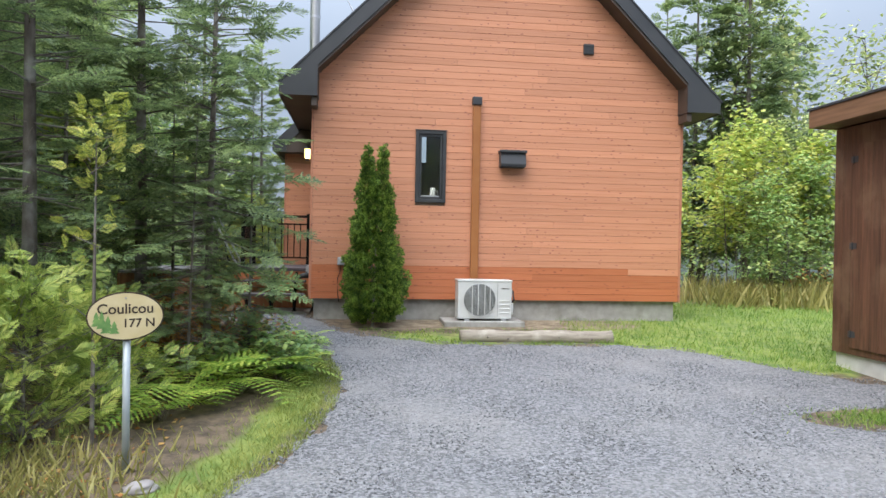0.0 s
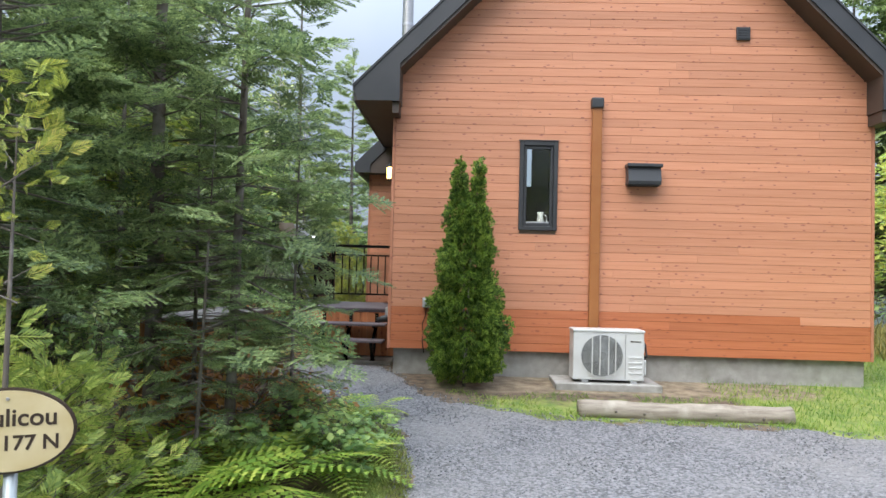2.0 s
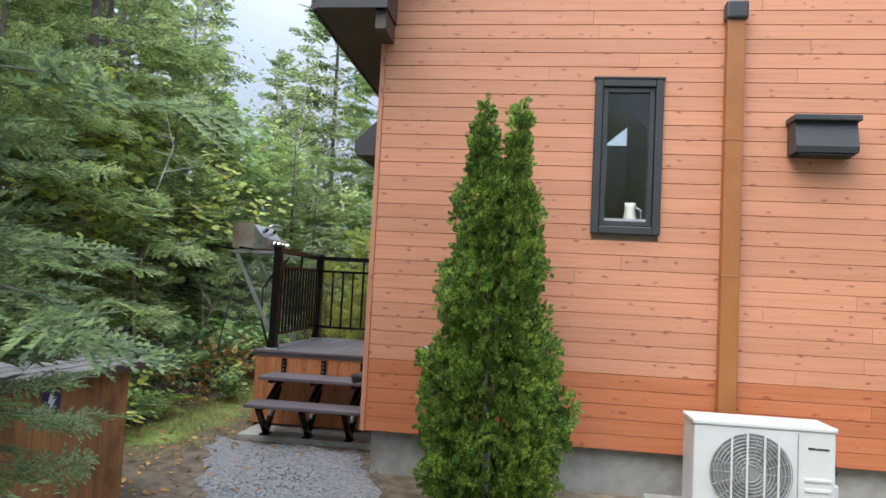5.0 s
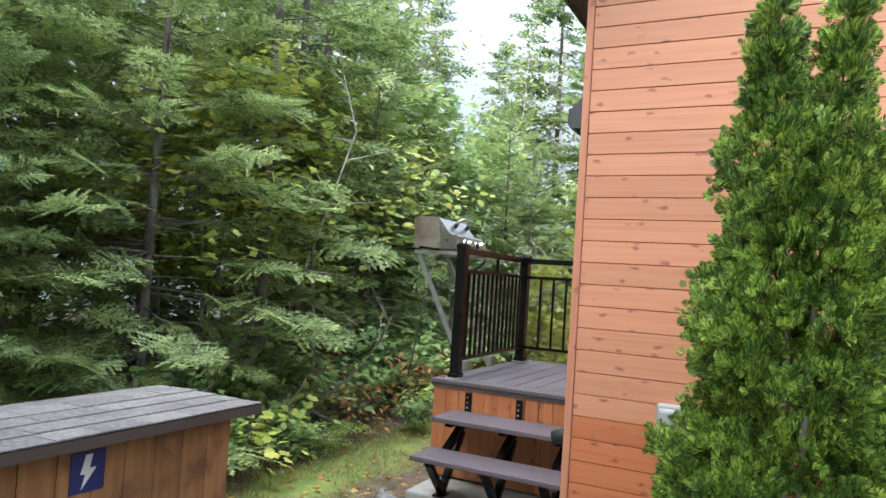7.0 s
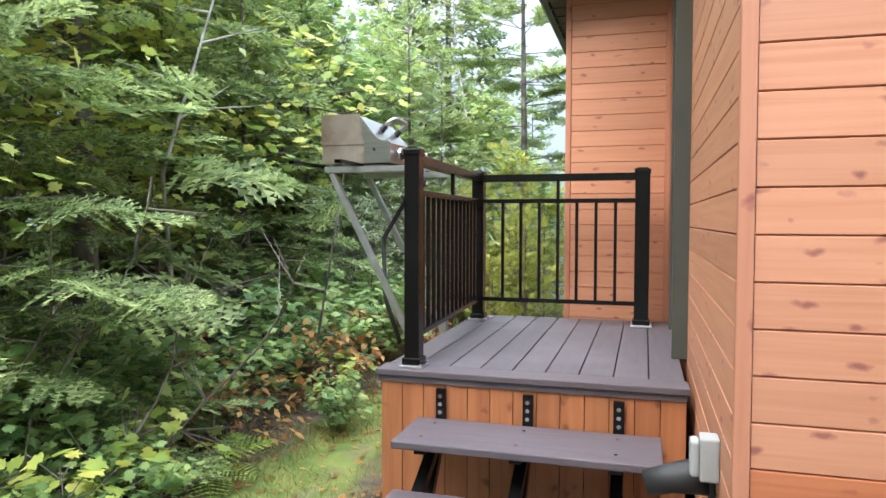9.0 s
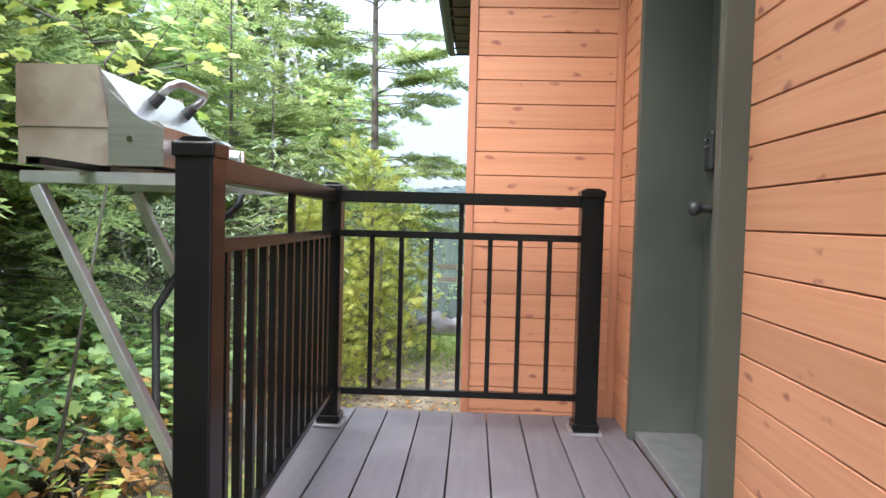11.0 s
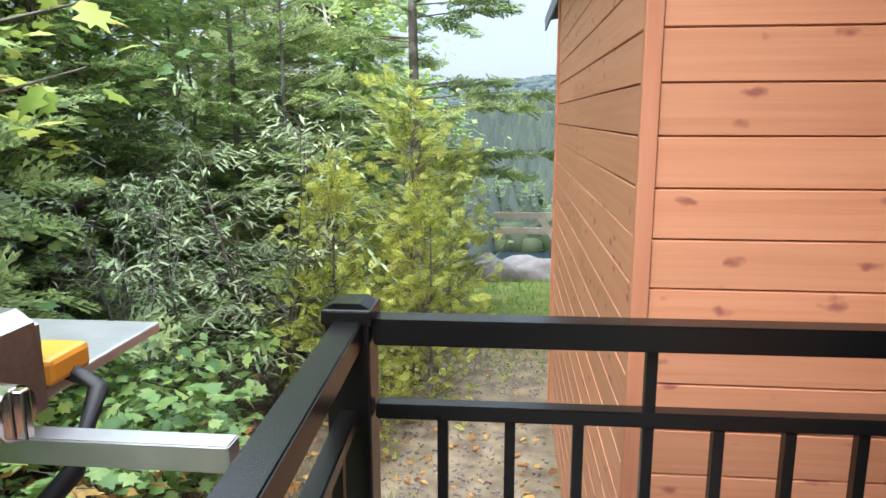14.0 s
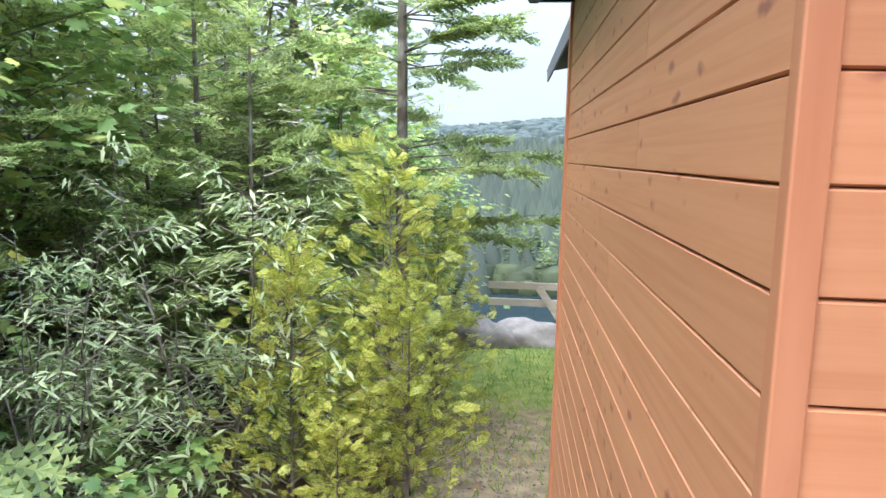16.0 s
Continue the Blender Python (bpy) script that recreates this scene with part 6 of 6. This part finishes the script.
def dead_branch(x, y, rz, tilt, length, seed):
    r = np.random.default_rng(seed)
    t = thing("dead_branch", "bare grey dead branch leaning among the firs", "dead branch", "dead branches")
    main = [np.array([length * k / 8, .04 * math.sin(k * 1.3 + seed), .05 * math.sin(k * .9)]) for k in range(9)]
    lines = [(main[k], main[k + 1], .011 * (1 - k / 10), .011 * (1 - (k + 1) / 10)) for k in range(8)]
    for k in range(16):
        p = main[r.integers(1, 8)]
        e = p + np.array([r.uniform(.05, .3), r.normal() * .2, r.normal() * .2])
        lines += [(p, e, .005, .002), (e * .5 + p * .5, e * .5 + p * .5 + r.normal(size=3) * .09, .003, .001)]
    b = new("branch", array_mesh("branch", *limb_arrays(lines, 4), M_TWIG))
    b.parent = t
    t.matrix_basis = pose(x, y, float(ground_z(x, y)) + .02, 0, -tilt, rz)


for x, y, rz, tilt, ln in ((-3.0, 12.6, 160, 35, 1.6), (-3.1, 13.4, 30, 55, 1.5), (-3.3, 14.0, 210, 40, 1.8), (-3.4, 12.2, 80, 48, 1.4), (-2.8, 12.0, 190, 28, 1.3), (-3.7, 13.1, 10, 62, 1.9), (-1.5, 9.0, 200, 40, .9), (-2.3, 9.2, 100, 50, 1.1), (-1.0, 8.8, 150, 60, 1.0), (-1.3, 9.2, 20, 45, .8), (-1.7, 8.6, 60, 30, 1.2), (-.8, 9.2, 170, 35, .9), (-2.9, 12.9, 100, 50, 1.7), (-3.2, 13.7, 170, 30, 1.6)):
    dead_branch(x, y, rz, tilt, ln, int(100 * abs(x) + y))

# birches and ragged trees far behind
BI = broadleaf("birch_tree", "tall thin birch tree with sparse leaves", "far birches", 9.5, 1.5, 1, 46, 12, LEAF_OVAL, .15, M_FARLEAF, 57, M_BIRCH, .35, .05, clump=.2)
set_at(BI, -6.0, 23.5)
for x, y, a, s in ((-4.6, 24.2, 60, .95), (-7.6, 22.0, 120, 1.1), (-5.4, 28.0, 180, 1.05), (-8.6, 25.5, 240, 1.1), (-6.8, 20.0, 300, .95), (-9.5, 17.0, 30, 1.0), (-3.6, 26.5, 90, .8), (-8.2, 26.8, 10, 1.2), (-7.4, 25.2, 200, 1.1)):
    again(BI, x, y, a, s)
FT = broadleaf("maple_tree", "tall leafy maple tree in the forest", "far maples", 7.5, 2.4, 2, 40, 40, LEAF_OVAL, .2, M_FARLEAF, 58, M_BARK, .15, .07, clump=.32)
set_at(FT, -7.6, 19.0)
for x, y, a, s in ((-8.6, 15.8, 40, 1.1), (-10.5, 22.0, 100, 1.3), (-6.6, 26.0, 220, 1.0), (-12.5, 12.5, 280, 1.2), (-8.5, 6.0, 340, 1.0), (-11.5, 28, 20, 1.3), (-7.5, 3.0, 60, 1.0), (-15, 22, 90, 1.4), (-14, 5, 140, 1.3)):
    again(FT, x, y, a, s)

# beyond the lawn on the right
again(F5, 12.2, 21.5, 40, .93)
again(F4, 10.5, 24.0, 140, 1.1)
again(F5, 17.5, 27.0, 190, .8)
again(FT, 11.6, 23.2, 130, 1.35)
again(FT, 16.0, 24.0, 310, 1.3)
again(F5, 11.0, 22.6, 100, .85)
again(FT, 11.3, 18.6, 70, .62)
again(FT, 13.5, 17.5, 200, .75)
again(MA, 9.3, 16.9, 150, 1.0)
again(MA, 10.3, 18.6, 50, 1.15)
again(MB, 9.6, 15.9, 250, .75)
again(US, 9.4, 16.0, 300, 1.4)
again(US, 8.9, 17.6, 40, 1.6)
again(MB, 10.8, 17.0, 20, .9)
again(MA, 11.6, 17.4, 80, 1.05)
again(MB, 8.8, 19.6, 200, .9)
again(MA, 12.6, 16.0, 20, 1.0)
again(MA, 9.2, 20.5, 300, .9)
again(FT, 16.5, 19.5, 260, 1.0)
again(MA, 14.8, 14.5, 210, 1.0)
again(US, 10.2, 16.8, 10, 1.1)
again(US, 11.0, 16.2, 100, 1.1)
again(US, 12.0, 15.2, 200, 1.2)
again(RU, 10.6, 16.2, 60, 1.3)
again(RU, 11.6, 15.4, 160, 1.3)
again(FT, 15.0, 10.5, 100, 1.0)
again(F5, 14.5, 8.0, 230, .75)
for x, y, a, s in ((8.6, 24, 10, .7), (7.0, 28, 80, .7), (13, 30, 150, .9), (20, 24, 200, 1.0)):
    again(FT, x, y, a, s)
# behind the start of the walk
for x, y, a, s in ((-5, -4, 0, 1.0), (0, -7, 90, 1.1), (6, -6, 180, 1.0), (11, -2, 270, 1.0), (13, 4, 30, 1.0), (-8, -1, 120, 1.1), (3, -10, 200, 1.2)):
    again(FT, x, y, a, s)


# ferns
def fern_template():
    v, f = [], []
    for k in range(13):
        t = (k + 1) / 14
        x, z = t * .9, .42 * t - .5 * t * t
        ln = .26 * math.sin(math.pi * (.12 + .82 * t)) * 1.05
        for s in (-1, 1):
            u = np.array([.35, s * .94, -.12])
            w = np.array([.94, -s * .35, 0])
            for q in range(4):
                p = np.array([x, 0, z]) + u * ln * q / 4
                o = len(v)
                v += [p - w * .012, p + u * ln / 3.2 * .5 + w * .034 * (1 - q / 5), p + u * ln / 3.2, p + u * ln / 3.2 * .5 - w * .03 * (1 - q / 5)]
                f += [(o, o + 1, o + 2), (o, o + 2, o + 3)]
        o = len(v)
        t2 = k / 14
        v += [np.array([t2 * .9, -.006, .42 * t2 - .5 * t2 * t2]), np.array([t2 * .9, .006, .42 * t2 - .5 * t2 * t2]), np.array([x, 0, z])]
        f.append((o, o + 1, o + 2))
    return np.array(v, np.float32), np.array(f)


FERN = fern_template()


def fern(seed, n=9):
    r = np.random.default_rng(seed)
    az = np.linspace(0, 6.28, n, endpoint=False) + r.normal(size=n) * .3
    xd = np.stack([np.cos(az), np.sin(az), r.uniform(-.05, .5, n)], 1)
    fr = frames_from(np.tile([0, 0, .12], (n, 1)) + 0 * xd, xd, np.tile([0, 0, 1.0], (n, 1)) + r.normal(size=(n, 3)) * .15, r.uniform(.65, .95, n))
    t = thing("fern", "spreading pale green fern at the gravel edge", "fern", "ferns by the drive")
    a = new("frond", array_mesh("frond", *scatter(FERN, fr), M_FERN))
    a.parent = t
    b = new("stem", array_mesh("stem", *limb_arrays([((0, 0, -.05), (0.1 * math.cos(q), .1 * math.sin(q), .14), .006, .004) for q in az], 4), M_TWIG))
    b.parent = t
    return t


FE, FE2 = fern(61), fern(62, 7)
set_at(FE, -.75, 7.9)
set_at(FE2, -1.15, 7.6)
for x, y, a, s, f_ in ((-.45, 8.35, 40, .8, FE), (-1.45, 8.0, 100, .9, FE2), (-.95, 8.5, 160, .9, FE), (-.3, 8.75, 220, .65, FE2), (-1.2, 7.1, 280, .7, FE), (-.6, 9.4, 330, .7, FE2), (-2.0, 8.0, 10, .9, FE), (-.35, 10.0, 120, .55, FE), (-2.9, 13.6, 60, .5, FE2)):
    again(f_, x, y, a, s)


# grass and fallen leaves
def blades(name, label, n, xy, height, mat, seed, spread=.5):
    r = np.random.default_rng(seed)
    x, y = xy(r, n)
    p = np.stack([x, y, ground_z(x, y) - .004], 1)
    d = np.stack([r.normal(size=len(x)) * spread, r.normal(size=len(x)) * spread, np.ones(len(x))], 1)
    fr = frames_from(p, d, r.normal(size=p.shape), height * r.uniform(.4, 1.3, len(x)))
    tv = np.array([(0, -.045, 0), (0, .045, 0), (.6, -.03, .06), (.6, .03, .06), (1, 0, .22)], np.float32)
    tf = np.array([(0, 1, 3), (0, 3, 2), (2, 3, 4)])
    tagged(new(name, array_mesh(name, *scatter((tv, tf), fr), mat)), label, "grass", kind="stuff")


def on_lawn(r, n):
    x, y = 3.4 + 8 * r.random(n), 8.6 + 8 * r.random(n) ** 1.3
    k = (far_edge(x) < y - .02) & ~((x < HX1 + .1) & (y > FY - .05)) & ~((x > HSX - .02) & (y < HSY + .05))
    return x[k], y[k]


def on_strip(r, n):
    y = 4.0 + 6.5 * r.random(n)
    x = left_edge(y) - np.abs(r.normal(size=n)) * .28 + .06
    return x, y


def by_front(r, n):
    x, y = .3 + 3.6 * r.random(n), 10.1 + 1.2 * r.random(n) ** 1.4
    k = (np.sin(x * 5.1) * np.sin(y * 7.3 + x) > -.2) & (far_edge(x) < y + .1)
    return x[k], y[k]


def by_path(r, n):
    y = 11.9 + 5.6 * r.random(n)
    x = -2.55 + r.normal(size=n) * .42
    k = (x < -1.85) & (np.sin(x * 6) * np.sin(y * 4.1) > -.5)
    return x[k], y[k]


def at_back(r, n):
    x, y = -2.2 + 3.5 * r.random(n), 18.6 + 6 * r.random(n)
    k = ~((x > WX - .03) & (y < WY1 + .1)) & ~((x > HX0 - .05))
    return x[k], y[k]


blades("lawn_grass", "short green lawn grass beside the house", 42000, on_lawn, .075, M_GRASS, 71)
blades("verge_grass", "bright green grass and weeds along the gravel", 17000, on_strip, .055, M_VERGE, 72, .7)
blades("wall_grass", "thin patchy grass in front of the house", 6500, by_front, .06, M_GRASS, 73, .7)
blades("path_grass", "yellowish short grass on the side path", 14000, by_path, .05, M_DRYGRASS, 74, .7)
blades("back_grass", "green grass on the slope behind the house", 9000, at_back, .08, M_GRASS, 75, .6)
blades("drive_grass", "low green grass tuft growing through the gravel", 2600, lambda r, n: (4.9 + r.normal(size=n) * .36, 6.9 + r.normal(size=n) * .13), .06, M_GRASS, 78, .7)
blades("verge_hay", "dry straw-coloured grass by the sign post", 2500, lambda r, n: (-1.9 + r.normal(size=n) * .5, 5.6 + r.normal(size=n) * .6), .16, M_DRYGRASS, 76, .6)
blades("field_hay", "tall dry grass at the far side of the lawn", 5000, lambda r, n: (10.5 + r.normal(size=n) * 1.3, 16.0 + r.normal(size=n) * .7), .5, M_DRYGRASS, 77, .35)


def leaf_litter(name, label, n, xy, size, mat, seed):
    r = np.random.default_rng(seed)
    x, y = xy(r, n)
    p = np.stack([x, y, ground_z(x, y) + .012], 1)
    fr = frames_from(p, r.normal(size=p.shape) * np.array([1, 1, .15]), np.tile([0, 0, 1.0], (len(x), 1)) + r.normal(size=p.shape) * .3, size * r.uniform(.6, 1.2, len(x)))
    tagged(new(name, array_mesh(name, *scatter(LEAF_OVAL, fr), mat)), label, "fallen leaves", kind="stuff")


leaf_litter("fallen_leaves", "brown fallen leaves on the forest floor", 2600, lambda r, n: (-1.0 - 3 * r.random(n), 5 + 13 * r.random(n)), .06, M_RUST, 81)
leaf_litter("fallen_leaves_on_path", "fallen leaves scattered over the worn path", 160, lambda r, n: (-2.0 + r.normal(size=n) * .4, 12.5 + 7.5 * r.random(n)), .045, M_RUST, 82)

r_ = np.random.default_rng(83)
px_, py_ = -1.75 + r_.normal(size=2600) * .4, 15.3 + 5.0 * r_.random(2600)
okp = (px_ < WX - .02) | (py_ > WY1 + .05)
pp_ = np.stack([px_, py_, ground_z(px_, py_) + .004], 1)[okp]
pf_ = frames_from(pp_, r_.normal(size=pp_.shape), np.tile([0.1, 0.2, 1.0], (len(pp_), 1)) + 0.5 * r_.normal(size=pp_.shape), r_.uniform(0.005, 0.02, len(pp_)))
tagged(new("path_stones", array_mesh("path_stones", *scatter(pebble_template(), pf_), M_ROCK)), "small pale stones on the bare path soil", "gravel", kind="stuff")


# ---- the far side of the lake ----
def hill_z(x, y):
    u = np.clip((y - 116) / 480, 0, 1)
    ridge = 34 + 6 * np.sin(x * .006 + 1.0) + 5 * np.sin(x * .021)
    near = -18 + ridge * u ** 1.1
    far = 14 * np.clip((y - 620) / 250, 0, 1) * (1 + .3 * np.sin(x * .004 + 2))
    return near + far


hx_, hy_ = np.linspace(-700, 700, 90), np.linspace(112, 1000, 70)
HXX, HYY = np.meshgrid(hx_, hy_, indexing="ij")
hv = np.stack([HXX, HYY, hill_z(HXX, HYY) - 1], -1).reshape(-1, 3)
nyh = len(hy_)
i2, j2 = np.meshgrid(np.arange(len(hx_) - 1), np.arange(nyh - 1), indexing="ij")
h0 = (i2 * nyh + j2).ravel()
ht = np.concatenate([np.stack([h0, h0 + nyh, h0 + nyh + 1], 1), np.stack([h0, h0 + nyh + 1, h0 + 1], 1)])
M_HILL = surface("far_forest_floor", (.022, .034, .022), (.03, .044, .028), .05, .95, bump=0)
tagged(new("backdrop", array_mesh("backdrop", hv, ht, M_HILL, smooth=True)), "wooded hillside beyond the lake", "hill", kind="structure")


def crown_template(cone):
    bm = bmesh.new()
    if cone:
        bmesh.ops.create_cone(bm, cap_ends=False, segments=7, radius1=.32, radius2=.0, depth=1.0, matrix=pose(0, 0, .5))
    else:
        bmesh.ops.create_icosphere(bm, subdivisions=1, radius=.5, matrix=pose(0, 0, .5))
    bmesh.ops.triangulate(bm, faces=bm.faces[:])
    rr = random.Random(4)
    for v in bm.verts:
        v.co *= rr.uniform(.8, 1.2)
    bm.verts.index_update()
    out = np.array([v.co[:] for v in bm.verts], np.float32), np.array([[v.index for v in f.verts] for f in bm.faces])
    bm.free()
    return out


def hill_woods(name, label, n, y0, y1, cone, size, mat, seed):
    r = np.random.default_rng(seed)
    y = y0 + (y1 - y0) * r.random(n) ** 1.2
    x = (r.random(n) - .5) * y * 1.1 - y * .12
    p = np.stack([x, y, hill_z(x, y) - 1.5], 1)
    s = size * r.uniform(.6, 1.3, n)
    f = np.zeros((n, 4, 4), np.float32)
    a = r.uniform(0, 6.28, n)
    f[:, 0, 0], f[:, 0, 1], f[:, 1, 0], f[:, 1, 1], f[:, 2, 2] = s * np.cos(a), -s * np.sin(a), s * np.sin(a), s * np.cos(a), s
    f[:, :3, 3], f[:, 3, 3] = p, 1
    tagged(new(name, array_mesh(name, *scatter(crown_template(cone), f), mat)), label, "far woods", kind="stuff")


M_W1 = leaf_material("far_woods_green", (.018, .03, .012), (.034, .052, .02), (.065, .078, .026), .03, .8, .1)
M_W2 = leaf_material("far_woods_dark", (.012, .022, .015), (.018, .032, .021), (.028, .044, .026), .03, .8, .1)
# distance haze is painted into the ridge trees as a blue-grey base colour
M_W3 = leaf_material("haze_tinted_woods", (.032, .052, .058), (.042, .064, .066), (.052, .074, .07), .01, .9, .1)
hill_woods("shore_woods", "green leafy trees along the far shore", 8000, 115, 420, False, 5.5, M_W1, 91)
hill_woods("shore_conifers", "dark conifers along the far shore", 4500, 114, 420, True, 9, M_W2, 92)
hill_woods("ridge_woods", "wooded ridge beyond the lake, haze mixed into its colour", 5500, 420, 980, False, 9.5, M_W3, 93)
F8 = fir("dark spruce tree on the far shore", "far shore spruces", 12, 2.2, 1.0, SPRAY_FAR, 38, M_FIRBLUE, 5, .8, .25, 1.3, trunk_r=.13)
F8.matrix_basis = pose(-2.2, 121, float(hill_z(-2.2, 121)) - 1)
for x, y, a, k in ((-9, 117, 20, .8), (-5.5, 116, 90, .65), (-3.5, 119, 170, .9), (-1, 117, 240, .7), (1.5, 118, 320, .85), (4, 116, 50, .7), (6.5, 119, 130, .9), (-7, 122, 200, .95), (0, 123, 280, 1.0), (3, 125, 10, .9)):
    copy_thing(F8, pose(x, y, float(hill_z(x, y)) - 1, 0, 0, a) @ Matrix.Scale(k, 4))
